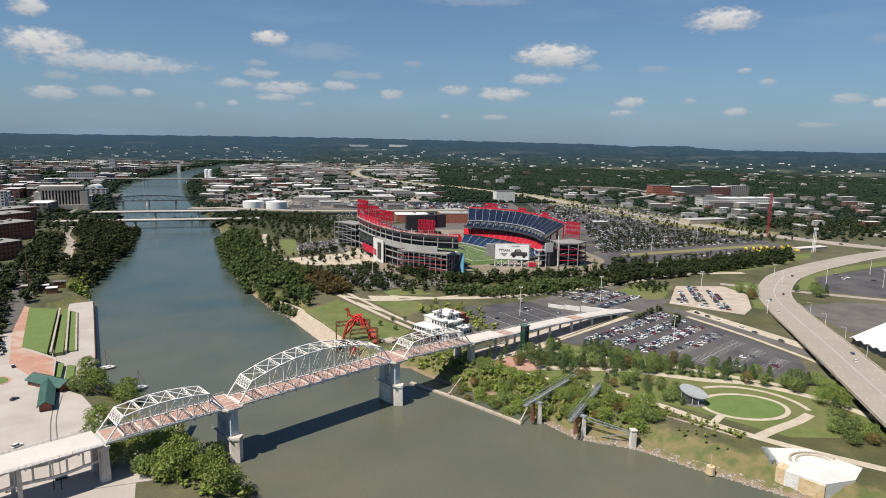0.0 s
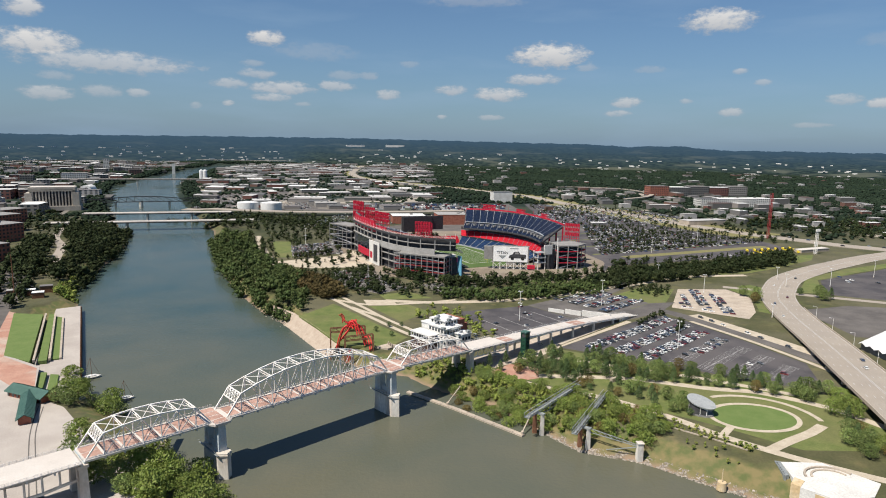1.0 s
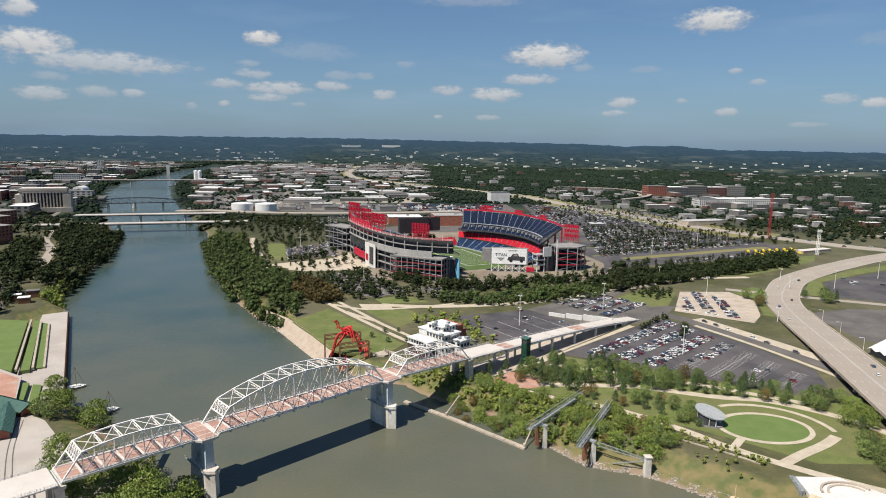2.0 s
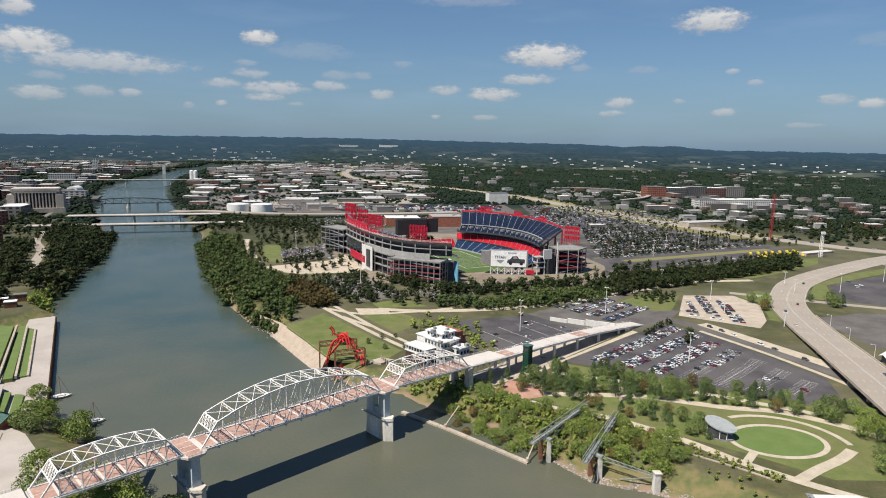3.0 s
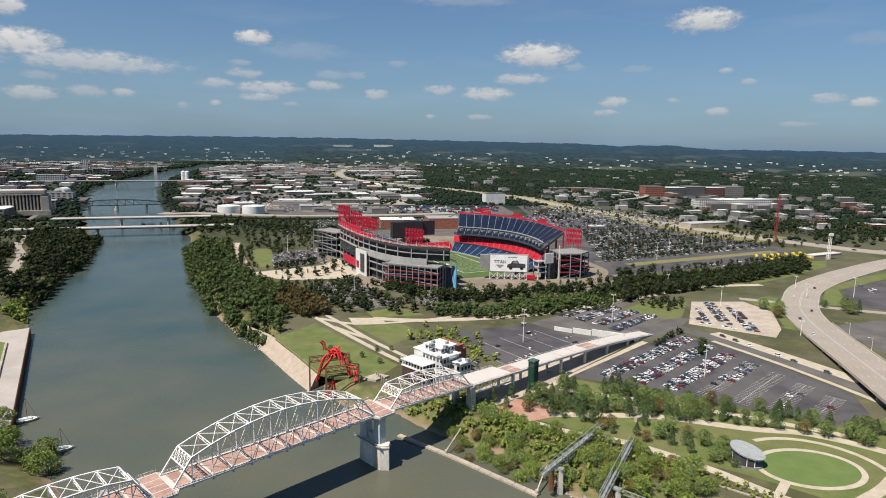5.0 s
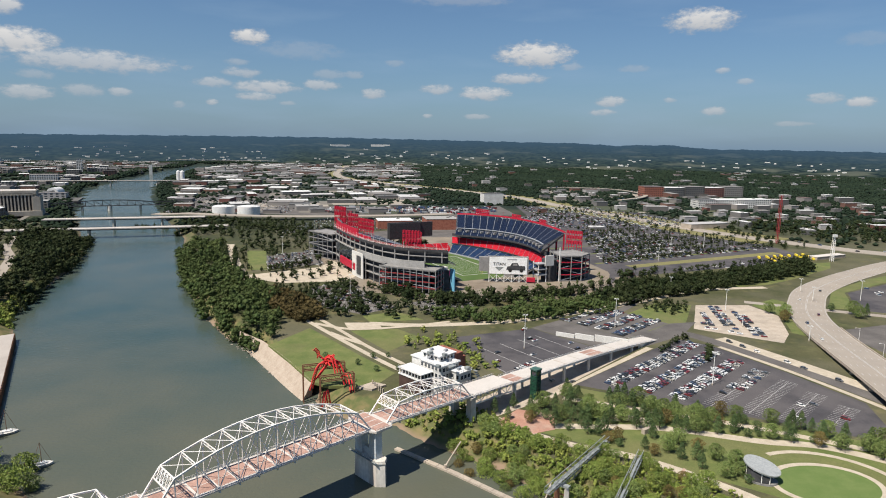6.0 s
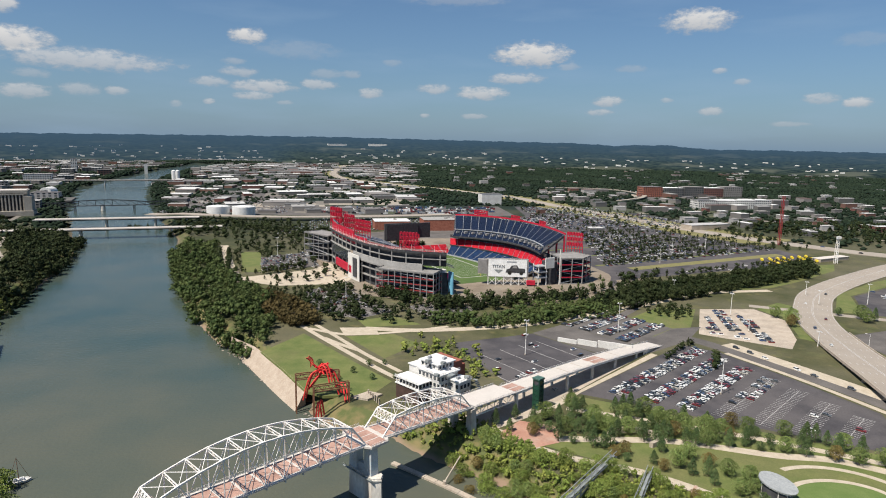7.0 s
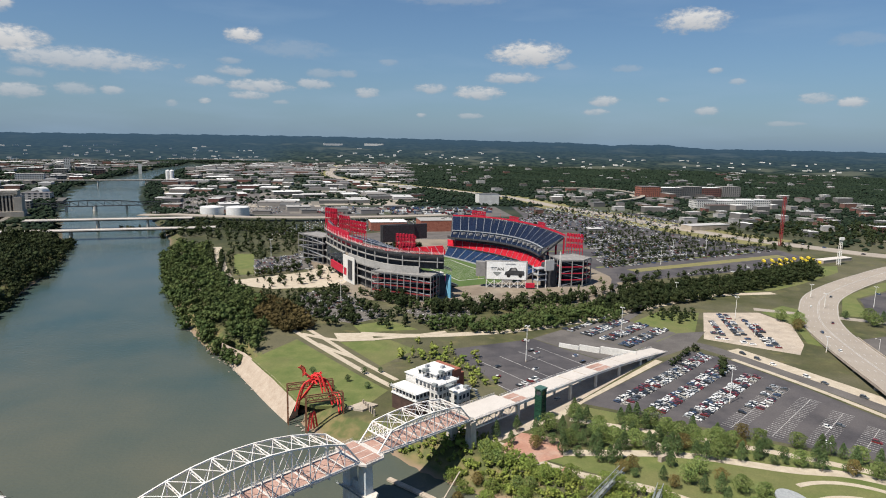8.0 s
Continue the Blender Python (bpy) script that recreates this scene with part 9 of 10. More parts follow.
wood("riverside_trees", scatter([(-272, 975), (-227, 838), (-187, 718), (-145, 624), (-112, 566), (-84, 532), (-72, 560), (-78, 600), (-100, 690), (-150, 770), (-190, 870), (-215, 985)], 225, 5.9, 14), "dense green trees along the east river bank", 0.9, 1.45, "leaf_mid")
WEST_ROAD = smooth_line([(-372, 730), (-390, 770), (-403, 797), (-438, 881), (-486, 961), (-523, 1058), (-548, 1120)], 8)
wood("bank_shrubs", scatter([(-288, 604), (-300, 622), (-313, 650), (-333, 730), (-343, 728), (-326, 650), (-312, 612)], 90, 3.4, 181), "green bushes along the west water edge", 0.35, 0.8, "leaf_bank")
wood("bank_shrubs", scatter([(140, 316), (152, 304), (172, 284), (178, 288), (160, 308), (148, 318)], 34, 2.2, 182) + scatter([(150, 282), (165, 268), (160, 290), (140, 300)], 9, 4, 183), "low shrubs along the retaining wall", 0.16, 0.34, "leaf_bank")
wood("riverside_trees", scatter([(-308, 650), (-330, 730), (-352, 835), (-381, 945), (-420, 1060), (-520, 1060), (-470, 850), (-400, 690)], 250, 6.8, 15, lambda x, y: all((x - p.x) ** 2 + (y - p.y) ** 2 > 13 ** 2 for p in WEST_ROAD)), "dense green trees along the west river bank", 1.05, 1.6)
wood("tree_belt", scatter([(192, 628), (250, 702), (350, 742), (545, 828), (515, 768), (340, 680), (235, 632)], 190, 6.0, 16), "long dark belt of trees beside the stadium lots", 0.95, 1.3)
# ---- tree rows and planted lots ----
def along(points, step, jitter, seed):
    rg = random.Random(seed)
    return [(p.x + rg.uniform(-jitter, jitter), p.y + rg.uniform(-jitter, jitter)) for p in smooth_line(points, step)]


wood("street_trees", scatter([(46, 590), (100, 574), (150, 590), (208, 630), (198, 650), (140, 616), (95, 600), (50, 612)], 120, 4.2, 41), "green street trees along the service road", 0.75, 1.0, "leaf_mid")
wood("street_trees", along([(-8, 712), (30, 662), (64, 630), (84, 612)], 7, 1.5, 42) + along([(10, 700), (52, 668), (84, 660)], 8, 2.0, 43), "trees along the path to the stadium", 0.6, 0.9)
wood("lot_trees", scatter(LOT_S1, 62, 6.2, 44) + scatter([(-60, 640), (-20, 588), (60, 600), (20, 640)], 26, 6, 45), "young trees in the stadium's paved lots", 0.7, 1.0)
wood("lot_trees", scatter([(-190, 990), (-60, 1010), (-66, 850), (-100, 790), (-130, 790), (-150, 800)], 90, 7, 46, lambda x, y: not inside(x, y, LOT_N) and not inside(x, y, [(-171, 933), (-146, 933), (-124, 805), (-144, 803)])) + scatter(LOT_N, 16, 9, 146) + scatter([(-135, 772), (-70, 812), (-56, 840), (-25, 777), (-95, 740)], 24, 9, 147) + scatter([(-104, 720), (-66, 722), (-58, 640), (-86, 655)], 34, 6, 148) + along([(-196, 930), (-170, 800), (-160, 760)], 6, 1.0, 149) + along([(-186, 930), (-160, 810), (-150, 775)], 6, 1.0, 150), "trees round the river-side lots", 0.5, 0.95)
wood("lot_trees", scatter([(-90, 690), (-62, 640), (-40, 600), (-60, 585), (-84, 610), (-100, 670)], 64, 4.4, 47), "browning trees above the meadow", 0.8, 1.2, "leaf_brown")
wood("lot_trees", scatter([(60, 470), (80, 462), (76, 520), (60, 540), (42, 520)], 20, 5.5, 48) + scatter([(20, 520), (50, 500), (60, 545), (36, 560)], 14, 6, 49), "green trees between the house and the lot", 0.5, 0.8, "leaf_bank")
wood("yard_trees", along([(-420, 1240), (-330, 1195), (-240, 1180), (-120, 1110), (-60, 1120)], 9, 9, 50) + scatter([(-330, 1130), (-230, 1040), (-90, 1000), (-60, 1100), (-140, 1240), (-300, 1260)], 170, 9, 51), "dark woods between the bridges and the stadium", 0.8, 1.25)
def lot_row(u, v):
    """A point of the great stadium lot, u along its rows and v across them."""
    return 262 + 0.93 * u - 0.367 * v, 752 + 0.367 * u + 0.93 * v


LOT_ROWS = [-6, 74, 104, 132, 160, 188, 216, 244, 270, 298, 326]
rows = []
for k, v in enumerate(LOT_ROWS):
    for i in range(60):
        x, y = lot_row(14 + i * (6.6 if k else 9.5), v)
        if inside(x, y, LOT_BIG) and rng.random() < (0.86 if k < 6 else 0.6):
            rows.append((x + rng.uniform(-.8, .8), y + rng.uniform(-.8, .8)))
wood("lot_trees", rows, "straight rows of small trees in the great stadium lot", 0.55, 0.85)
wood("lot_trees", scatter([(352, 1150), (590, 1195), (625, 1260), (580, 1390), (510, 1550), (330, 1550), (310, 1340), (200, 1190)], 130, 11, 152), "small trees among the lots by the highway", 0.5, 0.9)
wood("lot_trees", scatter([(300, 760), (340, 735), (330, 790), (300, 800)], 8, 9, 52) + scatter([(590, 930), (640, 960), (640, 1190), (600, 1190)], 40, 8, 153) + scatter([(250, 690), (285, 700), (300, 760), (276, 780)], 16, 7, 154), "trees round the great stadium lot", 0.6, 1.0)
bm = bmesh.new()
prism(bm, [lot_row(u, v) for u, v in ((66, 34), (340, 30), (340, 46), (66, 50))], 8.6, 9.06)
setting("lawn_15", bm, M["dry_grass"], "long dry grass strip across the great lot", "lawn")
for i, (v0, v1) in enumerate(((71, 77), (130, 134), (186, 190), (242, 246))):
    bm = bmesh.new()
    prism(bm, [lot_row(u, v) for u, v in ((40, v0), (330, v0), (330, v1), (40, v1))], 8.6, 9.06)
    setting("lawn_%d" % (16 + i), bm, M["grass"], "planted strip between rows of stalls", "lawn")
wood("verge_trees", scatter([(640, 1230), (720, 1000), (1000, 930), (1300, 900), (1300, 1250), (900, 1250)], 420, 9.5, 53), "dark woods behind the avenue", 0.9, 1.4)
wood("verge_trees", along([(226, 480), (233, 490), (240, 500)], 4, 1.0, 54) + along([(204, 500), (215, 512), (226, 523), (236, 530)], 4.5, 1.0, 55), "round clipped trees at the viaduct's end", 0.5, 0.65)
wood("street_trees", scatter([(52, 640), (96, 632), (150, 652), (196, 668), (210, 690), (150, 672), (100, 656), (60, 662)], 46, 5.5, 157) + scatter([(2, 690), (18, 706), (44, 672), (30, 656)], 16, 5, 158), "dark trees before the stadium's south front", 0.8, 1.25)
wood("street_trees", scatter([(150, 660), (205, 640), (250, 705), (262, 735), (200, 690)], 22, 8, 57), "trees before the stadium's east tower", 0.6, 0.95)
wood("town_trees", scatter([(-640, 1280), (-560, 1150), (-480, 1050), (-420, 760), (-500, 740), (-640, 960), (-760, 1200)], 150, 13, 58, lambda x, y: not any((x - a) ** 2 + (y - b) ** 2 < 38 ** 2 for a, b in ((-545, 915), (-600, 1010), (-655, 1120), (-470, 770), (-520, 800)))), "street trees of the western town", 0.8, 1.2)
wood("town_trees", along([(-420, 700), (-360, 600), (-330, 550), (-290, 470), (-262, 420)], 10, 3, 59), "street trees along the riverfront", 0.5, 0.8)
wood("town_trees", along([(-352, 650), (-330, 590), (-322, 556)], 7, 3, 160) + along([(-380, 640), (-350, 570), (-322, 520), (-300, 476)], 8, 3, 161) + scatter([(-420, 740), (-360, 650), (-340, 600), (-370, 600), (-440, 700)], 40, 8, 162), "dark street trees of the riverfront", 0.8, 1.25)
for x, y, kind, k in ((352, 582, "oak", 1.3), (358, 592, "maple", 1.2), (345, 572, "rusty", 1.2), (349, 600, "oak", 1.2), (424, 592, "oak", 1.3), (430, 584, "maple", 1.3), (420, 580, "oak", 1.1), (412, 604, "dogwood", 1.2)):
    tree(kind, x, y, k, "beside the avenue", LAND)
for i in range(9):
    x, y = 148 + i * 11.5, 387.5 - i * 4.6
    tree("dogwood", x, y, 0.75, "along the promenade", LAND)
for x, y in ((-20, 470), (-12, 486), (-2, 498), (0, 474), (-34, 500), (8, 500), (-30, 486), (14, 474), (22, 478)):
    tree("dogwood", x, y, 0.8, "on the meadow", LAND)
for x, y in ((64, 405), (70, 398), (76, 412), (84, 405), (92, 412)):
    tree("maple", x, y, 0.8, "by the bridge", LAND)
tree("rusty", 300, 352, 1.3, "beside the overpass", LAND)
tree("oak", 246, 350, 1.3, "beside the overpass", LAND)
tree("oak", 240, 342, 1.1, "beside the overpass", LAND)
bm = bmesh.new()
prism(bm, [(331, 541), (354, 590), (350, 628), (385, 650), (398, 626), (362, 556), (346, 520)], 8.6, 9.05)
setting("lawn_9", bm, M["grass"], "green verge beside the avenue", "lawn")
bm = bmesh.new()
prism(bm, [(262, 660), (320, 690), (420, 712), (470, 740), (560, 800), (590, 840), (540, 832), (345, 748), (260, 706)], 8.5, 9.02)
setting("lawn_10", bm, M["grass"], "green verge below the belt of trees", "lawn")
bm = bmesh.new()
prism(bm, [(418, 615), (470, 680), (560, 738), (700, 800), (676, 772), (560, 716), (480, 674), (438, 606)], 8.6, 9.06)
setting("lawn_11", bm, M["grass"], "grass strip inside the road's bend", "lawn")
bm = bmesh.new()
prism(bm, [(204, 538), (250, 560), (292, 630), (262, 640), (215, 600), (196, 560)], 8.6, 9.02)
setting("lawn_12", bm, M["grass"], "green lawn between the lots", "lawn")
wood("street_trees", scatter([(239, 618), (262, 636), (290, 632), (276, 604), (256, 596)], 26, 4.5, 171), "dark shrubs and trees on the lawn between the lots", 0.4, 0.8)
wood("street_trees", scatter([(125, 652), (216, 650), (222, 640), (205, 600), (150, 596), (112, 590)], 70, 5.0, 172), "green trees between the service road and the stadium", 0.6, 1.0, "leaf_mid")
wood("street_trees", [tuple(su(-120 + 8 * i, -14 + 3 * math.sin(i * 2.1))[:2]) for i in range(4)] + [tuple(su(u, v)[:2]) for u, v in ((-64, -12), (-52, -20), (-20, -16), (-4, -22), (12, -18), (30, -14), (40, -22), (62, -20), (74, -26), (104, -10), (112, 4), (110, 20))], "small green trees on the stadium's south plaza", 0.6, 1.0, "leaf_mid")
wood("street_trees", [tuple(su(-52 + 9 * (i % 9) + 3 * (i % 2), 262 + 8 * (i // 9))[:2]) for i in range(36)], "dark trees behind the stadium's north end", 0.7, 1.05)

bm = bmesh.new()
ribbon(bm, [(p.x, p.y, 9.1) for p in WEST_ROAD], 11, 0.3)
setting("road_13", bm, M["road"], "pale riverside road between the trees", "road")

# ---- cars ----
def car_shapes(length, width, height, van=False):
    """Body, glass house and wheel of a car that faces +x and stands on z = 0."""
    l, w = length / 2, width / 2
    side = [(-l, .35), (-l, .78), (-l * .93, .92), (-l * .55, .98), (l * .38, .96), (l * .9, .80), (l, .62), (l, .35), (l * .9, .22), (-l * .9, .22)]
    bm = bmesh.new()
    a = [bm.verts.new((x, -w, z)) for x, z in side]
    b = [bm.verts.new((x, w, z)) for x, z in side]
    bm.faces.new(a), bm.faces.new(b[::-1])
    for i in range(len(side)):
        bm.faces.new((a[i], b[i], b[(i + 1) % len(side)], a[(i + 1) % len(side)]))
    top = [(-l * (.86 if van else .62), w * .80), (l * .12, w * .80), (l * .12, -w * .80), (-l * (.86 if van else .62), -w * .80)]
    low = [(-l * (.95 if van else .88), w * .93), (l * .44, w * .93), (l * .44, -w * .93), (-l * (.95 if van else .88), -w * .93)]
    roof = [bm.verts.new((x, y, z)) for z in (height - .07, height) for x, y in top]
    for f in ((0, 1, 2, 3), (7, 6, 5, 4), (0, 4, 5, 1), (1, 5, 6, 2), (2, 6, 7, 3), (3, 7, 4, 0)):
        bm.faces.new([roof[i] for i in f])
    bmesh.ops.recalc_face_normals(bm, faces=bm.faces[:])
    gl = bmesh.new()
    lo = [gl.verts.new((x, y, .93)) for x, y in low]
    hi = [gl.verts.new((x, y, height - .06)) for x, y in top]
    for i in range(4):
        gl.faces.new((lo[i], lo[(i + 1) % 4], hi[(i + 1) % 4], hi[i]))
    gl.faces.new(lo[::-1])
    bmesh.ops.recalc_face_normals(gl, faces=gl.faces[:])
    wh = bmesh.new()
    tube(wh, (0, -.11, 0), (0, .11, 0), .33, .33, 10)
    return mesh_of("body", bm, M["car"]), mesh_of("glass", gl, M["glass"]), mesh_of("wheel", wh, M["rubber"])


CARS = [("sedan", car_shapes(4.7, 1.82, 1.45), 4.7, 1.82), ("hatchback", car_shapes(4.3, 1.78, 1.52, True), 4.3, 1.78), ("sport_utility_car", car_shapes(4.8, 1.92, 1.78, True), 4.8, 1.92)]
car_rng = random.Random(99)


def car(x, y, z, turn, label, group):
    name, (body, glass, wheel), l, w = car_rng.choice(CARS)
    th = empty(name, label, "car", group, (x, y, z))
    th.rotation_euler = (0, 0, turn)
    for nm, me in (("body", body), ("glass", glass)):
        ob = new(nm, me)
        ob.parent = th
    for a in (-.31, .31):
        for b in (-.46, .46):
            ob = new("wheel", wheel)
            ob.parent = th
            ob.location = (a * l, b * w, .33)
    return th


N_TURN = math.atan2(-0.775, 0.632)
stall_lines, stuff_cars = bmesh.new(), []
for k in range(7):
    nc = 20.5 + 18.6 * k
    s0, s1 = 262 + 0.27 * (nc - 9), 384 - 0.46 * (nc - 16)
    if k == 6:
        s0, s1 = 304, 330
    s1 += 6
    beam(stall_lines, br(s0, nc, 9.05), br(s1, nc, 9.05), 0.22, 0.03)
    for e in (s0, s1):
        beam(stall_lines, br(e, nc - 5.4, 9.05), br(e, nc + 5.4, 9.05), 0.2, 0.03)
    count = int((s1 - s0) / 2.75)
    for i in range(count + 1):
        s = s0 + i * 2.75
        beam(stall_lines, br(s, nc - 5.4, 9.05), br(s, nc + 5.4, 9.05), 0.16, 0.03)
    for i in range(count):
        s = s0 + (i + .5) * 2.75
        for side in (-1, 1):
            share = (0.86, 0.9, 0.86, 0.42)[k] if k < 4 and (k < 3 or s > s0 + 34) else 0.012
            if k < 3 and s > s1 - 20 and side > 0:
                share = 0.4
            if car_rng.random() < share:
                car(*br(s + car_rng.uniform(-.15, .15), nc + side * (2.75 + car_rng.uniform(-.3, .3)), 9.03), N_TURN + (math.pi if car_rng.random() < .4 else 0) + car_rng.uniform(-.03, .03), "car parked in a marked stall of the dark lot", "cars in the dark lot")
tagged(new("stall_lines", mesh_of("stall_lines", stall_lines, M["line"])), "white stall lines painted on the dark lot", "parking lines", "", "stuff")
for s, n, z, turn in ((244, -8, 9.03, E_TURN), (252, 2, 9.03, E_TURN), (318, 112, 9.03, N_TURN)):
    car(*br(s, n, z), turn, "car standing at the edge of the lot", "cars on the streets")
for x, y, turn in ((-209.3, 344.9, 1.2), (-141.6, 258.8, 0.6), (-157.3, 250.2, 0.7), (-176.4, 289., 1.1)):
    car(x, y, 9.06, turn, "car standing on the pale riverfront plaza", "cars on the streets")
for p, d, off in ((AVENUE[22], 1, 8), (AVENUE[30], 1, 6), (AVENUE[33], 1, 10), (AVENUE[60], -1, -7), (AVENUE[75], -1, -6), (AVENUE[66], 1, 8), (AVENUE[52], -1, -10), (AVENUE[84], 1, 6)):
    i = AVENUE.index(p)
    way = (AVENUE[i + 1] - p).normalized()
    side = Vector((way.y, -way.x, 0))
    q = p + side * off
    car(q.x, q.y, p.z + 0.03, math.atan2(way.y, way.x), "car on the wide pale avenue", "cars on the streets")
for i in range(11):
    x, y = 262 + i * 3.9, 520 - i * 11.5
    if i not in (3, 6, 8):
        car(x + 3.5, y, 9.08, math.atan2(-11.5, 3.9), "car parked along the grey street", "cars on the streets")

# cars farther off, joined
def far_car():
    bm = bmesh.new()
    box(bm, (0, 0, .62), (4.6, 1.8, .75))
    vs = [bm.verts.new((x, y, z)) for z, k in ((.98, 1.0), (1.5, .78)) for x, y in ((-1.9 * k, -.85 * k), (1.0 * k, -.85 * k), (1.0 * k, .85 * k), (-1.9 * k, .85 * k))]
    for f in ((4, 5, 6, 7), (0, 1, 5, 4), (1, 2, 6, 5), (2, 3, 7, 6), (3, 0, 4, 7)):
        bm.faces.new([vs[i] for i in f]).material_index = 1 if f[0] != 4 else 0
    return arrays_of(bm)


FAR_CAR = [far_car()]


def rows_of_cars(outline, origin, way, pitch, share, z=9.04, gap=2.8, pair=5.4, lines=None, seed=1):
    rg = random.Random(seed)
    way = Vector((*way, 0)).normalized()
    side = Vector((way.y, -way.x, 0))
    turn = math.atan2(side.y, side.x)
    for k in range(-30, 31):
        for sgn in (-1, 1):
            for i in range(-90, 91):
                p = Vector((*origin, 0)) + side * (k * pitch + sgn * pair / 2) + way * (i * gap)
                if inside(p.x, p.y, outline):
                    if rg.random() < share:
                        stuff_cars.append((0, p.x, p.y, z, turn + (math.pi if rg.random() < .5 else 0), 1.0, rg.uniform(.95, 1.2)))
                    if lines is not None and i % 1 == 0:
                        beam(lines, p - side * 2.4 + way * 1.4 + Vector((0, 0, z + .01)), p + side * 2.4 + way * 1.4 + Vector((0, 0, z + .01)), 0.2, 0.03)


far_lines = bmesh.new()
rows_of_cars(LOT_C, (200, 575), (0.775, 0.632), 17, 0.72, seed=3)
rows_of_cars([(262, 556), (298, 622), (318, 622), (322, 560), (305, 524)], (294, 575), (0.30, 0.95), 17, 0.62, seed=4)
rows_of_cars(LOT_B, (100, 520), (0.5, -0.86), 18, 0.02, seed=5)
for k in range(-3, 4):
    a, b = Vector((106 + k * 15.5, 545 + k * 9.0 - 10, 9.05)), Vector((138 + k * 15.5, 490 + k * 9.0 - 10, 9.05))
    pts = [a.lerp(b, i / 40) for i in range(41)]
    pts = [p for p in pts if inside(p.x, p.y, LOT_B)]
    if len(pts) > 2:
        beam(far_lines, pts[0], pts[-1], 0.3, 0.03)
rows_of_cars(sn([(236, -40), (262, -46), (262, -30), (236, -28)]), (104, 478), (0.775, 0.632), 17, 0.6, seed=6)
for k, v in enumerate(LOT_ROWS):
    for side in (-6, 6):
        for i in range(118):
            u = 20 + i * 2.9
            x, y = lot_row(u, v + side)
            share = 0.1 if k == 0 else 0.35 if k == 1 else (0.55 if 70 < u < 260 else 0.12)
            if inside(x, y, LOT_BIG) and car_rng.random() < share:
                stuff_cars.append((0, x, y, 9.06, math.atan2(0.93, -0.367) + (math.pi if car_rng.random() < .5 else 0), 1.0, car_rng.uniform(.95, 1.2)))
rows_of_cars(LOT_S1, (-30, 660), (0.6, -0.8), 16, 0.10, lines=far_lines, seed=9)
rows_of_cars(LOT_S2, (60, 640), (0.9, -0.43), 13, 0.03, lines=far_lines, seed=10)
rows_of_cars(LOT_N, (-130, 900), (0.95, 0.3), 17, 0.5, seed=11)
rows_of_cars(LOT_R, (560, 640), (0.9, 0.43), 22, 0.012, seed=12)
rows_of_cars([(-420, 1380), (-180, 1390), (-160, 1500), (-330, 1700), (-500, 1700)], (-300, 1450), (0.95, 0.3), 15, 0.33, seed=13, gap=4.5)
rows_of_cars([(-160, 1100), (-60, 1090), (60, 1190), (350, 1240), (350, 1330), (-100, 1300)], (60, 1250), (0.95, 0.1), 16, 0.5, seed=14, gap=3.6)
rows_of_cars([(352, 1160), (580, 1200), (625, 1260), (580, 1380), (510, 1540), (340, 1540), (320, 1340), (200, 1200)], (400, 1300), (0.953, 0.30), 15, 0.26, seed=15, gap=3.4)
for line in HIGHWAY[1:]:
    for p, q in zip(line, line[1:]):
        if car_rng.random() < 0.7:
            d = q - p
            side = Vector((d.y, -d.x, 0)).normalized()
            o = p + side * car_rng.choice((-14, -9, 9, 14))
            stuff_cars.append((0, o.x, o.y, max(6, ground_at(o.x, o.y)) + (1.0 if line is HIGHWAY[1] else 6.1), math.atan2(d.y, d.x), 1.2, 1.4))
for i in range(60):
    x, y = -560 + i * 5.4 + car_rng.uniform(-1, 1), 822 - i * 7.4
    if car_rng.random() < .5:
        stuff_cars.append((0, x + 7, y + 4, 9.1, math.atan2(-7.4, 5.4), 1, 1.1))
joined("parked_cars", FAR_CAR, stuff_cars, [M["car_stuff"], M["glass"]], "many cars parked in the stadium's lots", "cars")
tagged(new("lot_lines", mesh_of("lot_lines", far_lines, M["line"])), "pale stall lines on the farther lots", "parking lines", "", "stuff")
bm = bmesh.new()
box(bm, (0, 0, 1.6), (9.5, 2.4, 2.4))
box(bm, (5.2, 0, 1.0), (1.4, 2.3, 1.3))
BUS = arrays_of(bm)
buses = [(0, 500 + i * 4.4 + car_rng.uniform(-1, 1), 838 + (i % 3) * 14 + i * 1.2, 9.03, 1.2, 1, 1) for i in range(21) if car_rng.random() < .85]
joined("yellow_buses", [BUS], buses, [M["yellow"]], "yellow school buses parked in rows", "buses")

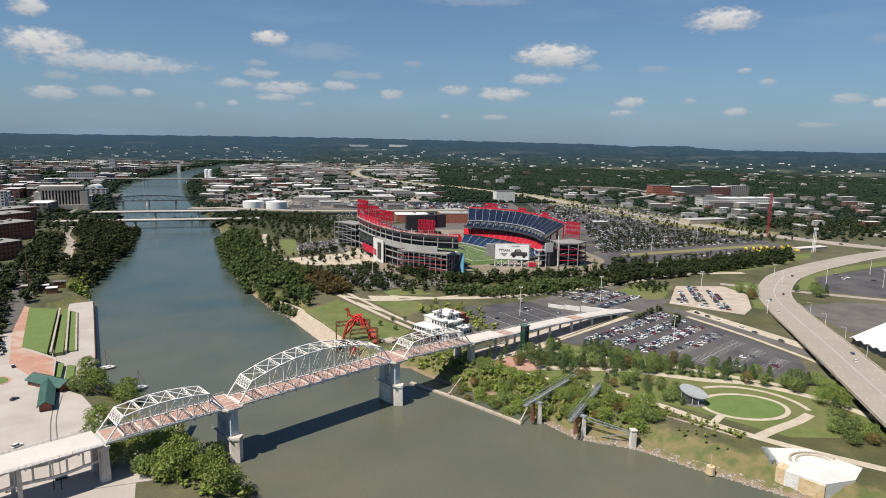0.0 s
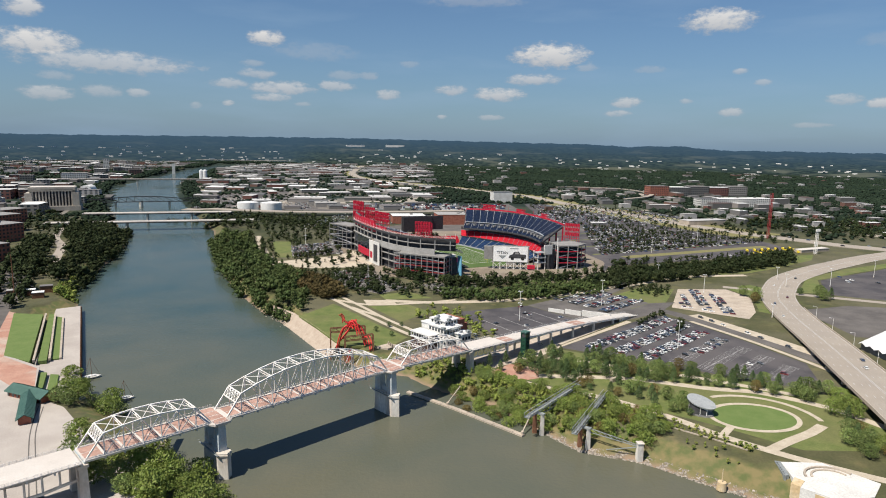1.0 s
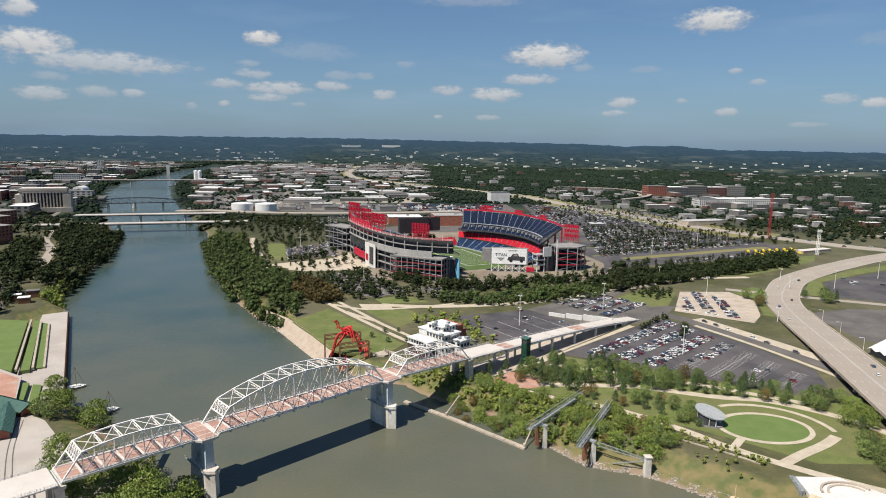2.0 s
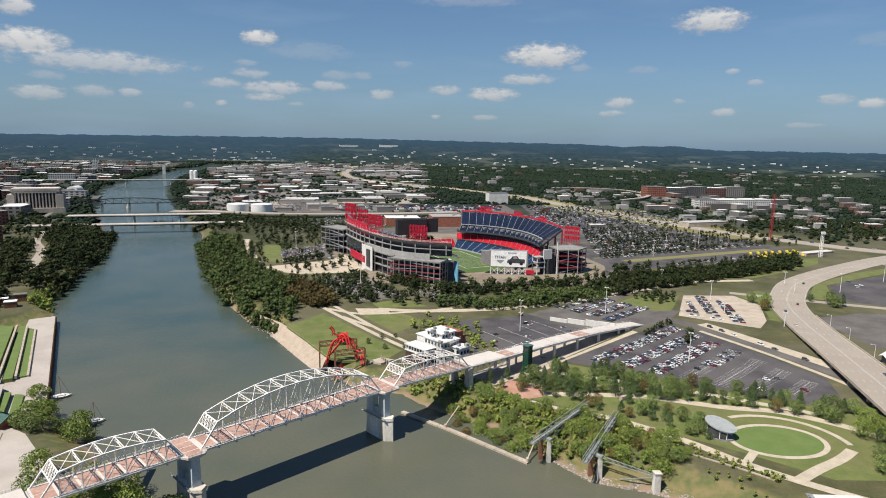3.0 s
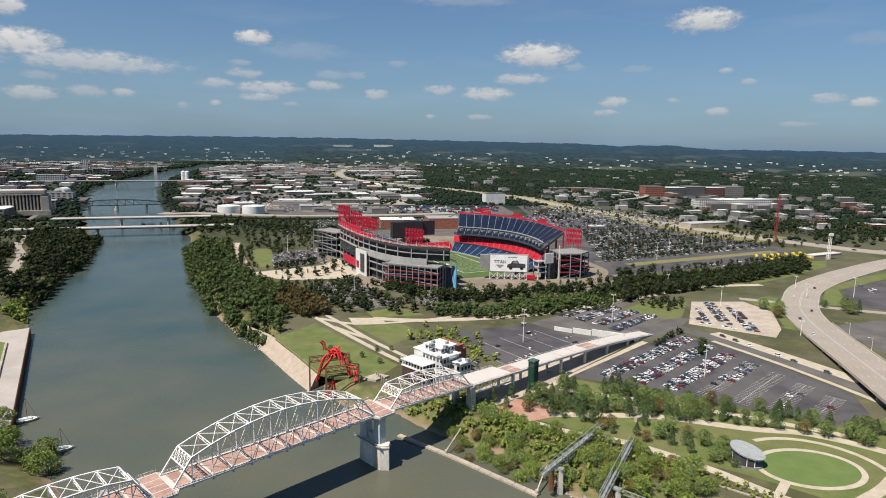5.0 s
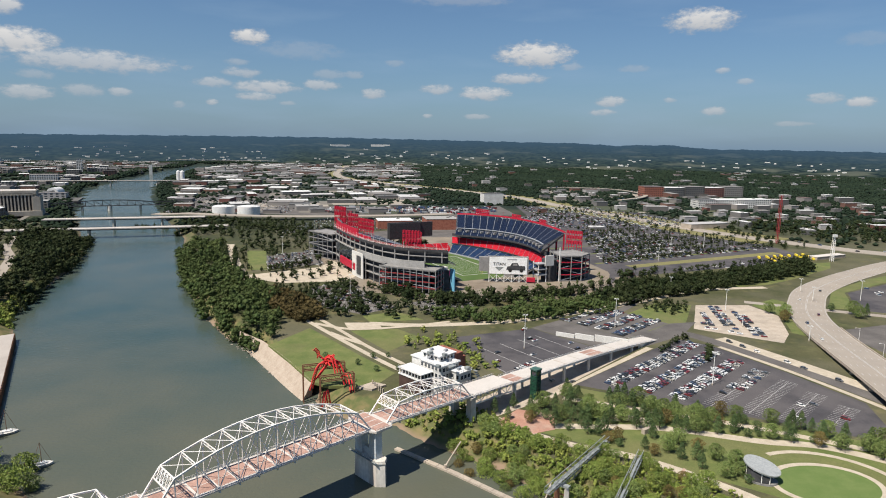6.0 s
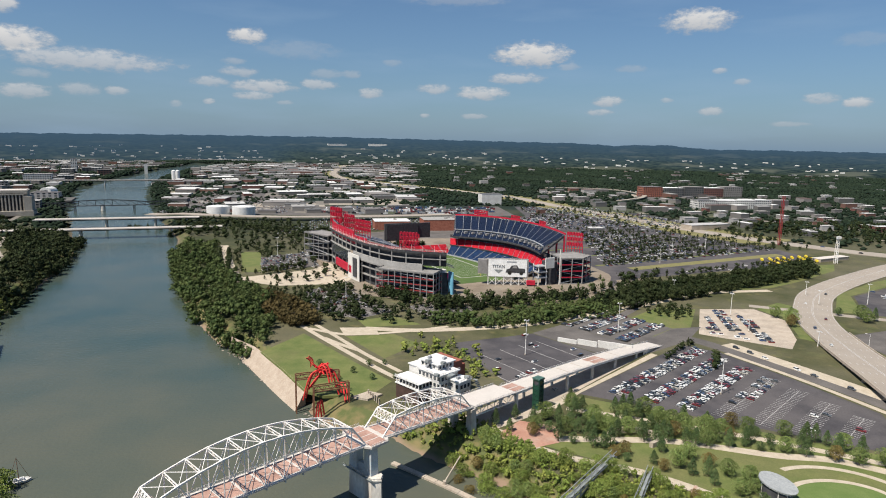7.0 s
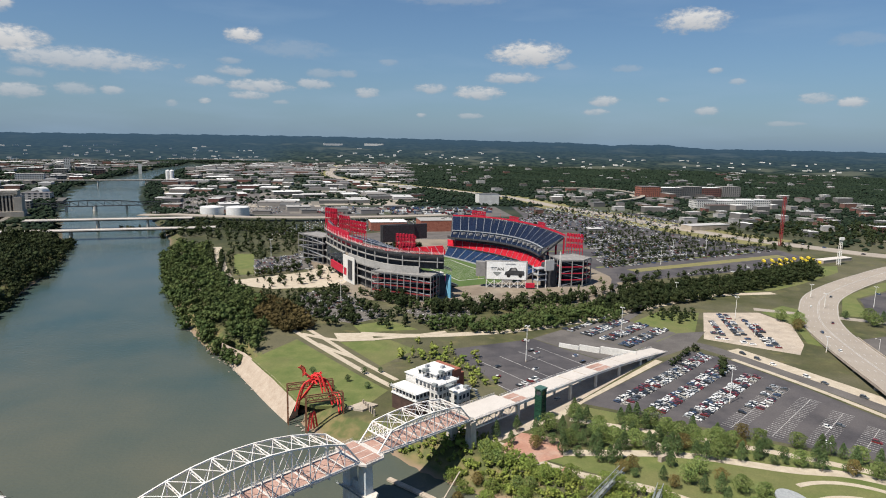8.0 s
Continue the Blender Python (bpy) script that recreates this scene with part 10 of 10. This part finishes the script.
# ---- lamp poles of the lots and the avenue ----
def lot_lamp(x, y, h, label):
    th = empty("lot_lamp", label, "street lamp", "lot lamps", (x, y, LAND))
    bm = bmesh.new()
    tube(bm, (x, y, 8.8), (x, y, LAND + h), 0.3, 0.16, 8)
    part("pole", bm, M["steel_white"], th)
    bm = bmesh.new()
    tube(bm, (x, y, 8.8), (x, y, LAND + 1.0), 0.5, 0.5, 8)
    part("footing", bm, M["concrete"], th)
    for z in (h, h - 10) if h > 20 else (h,):
        for k in range(4):
            a = k * math.pi / 2 + .4
            bm = bmesh.new()
            beam(bm, (x, y, LAND + z), (x + 1.5 * math.cos(a), y + 1.5 * math.sin(a), LAND + z + .1), 0.14, 0.14)
            box(bm, (x + 1.7 * math.cos(a), y + 1.7 * math.sin(a), LAND + z), (0.9, 0.6, 0.35), a)
            head = part("lamp_head", bm, M["tank"], th)
            bm = bmesh.new()
            box(bm, (x + 1.75 * math.cos(a), y + 1.75 * math.sin(a), LAND + z - 0.2), (0.6, 0.45, 0.08), a)
            part("lens", bm, M["glass"], head)


for x, y, h in ((106, 514, 25), (207, 438, 21), (192, 562, 24), (312, 607, 20), (330, 480 + 40, 12), (420, 640, 14), (470, 640, 20), (520, 620, 20), (300, 690, 14), (434, 678, 14), (400, 900, 24), (480, 960, 24), (-120, 900, 24), (-25, 680, 20), (360, 850, 22), (300, 560, 10), (560, 690, 20)):
    lot_lamp(x, y, h, "tall pale lamp pole in a parking lot")
for i in range(4, 60, 7):
    p = AVENUE[i]
    d = (AVENUE[i + 1] - p).normalized()
    side = Vector((d.y, -d.x, 0))
    q = p + side * 16.6
    th = empty("street_lamp", "pale street lamp on the avenue's edge", "street lamp", "avenue lamps", tuple(q))
    bm = bmesh.new()
    tube(bm, q, q + Vector((0, 0, 10)), 0.14, 0.1, 6)
    part("pole", bm, M["steel_white"], th)
    bm = bmesh.new()
    beam(bm, q + Vector((0, 0, 9.9)), q + Vector((0, 0, 10.2)) - side * 2.6, 0.12, 0.12)
    box(bm, q + Vector((0, 0, 10.1)) - side * 2.9, (0.8, 0.5, 0.25), math.atan2(side.y, side.x))
    part("lamp_head", bm, M["tank"], th)

# white ramp walls where the viaduct meets the lots
ramp = empty("ramp_wall", "white concrete ramp walls beside the viaduct", "wall", "", br(345, -24, LAND))
for i, (s0, s1, n, z) in enumerate(((326, 338, -62, 11.5), (331, 345, -48, 12.5), (336, 352, -34, 13.5), (338, 356, -24, 14))):
    bm = bmesh.new()
    beam(bm, br(s0, n, (9 + z) / 2), br(s0 + 4, n + 14, (9 + z) / 2), 1.2, z - 8)
    part("wall_panel", bm, M["white_wall"], ramp)
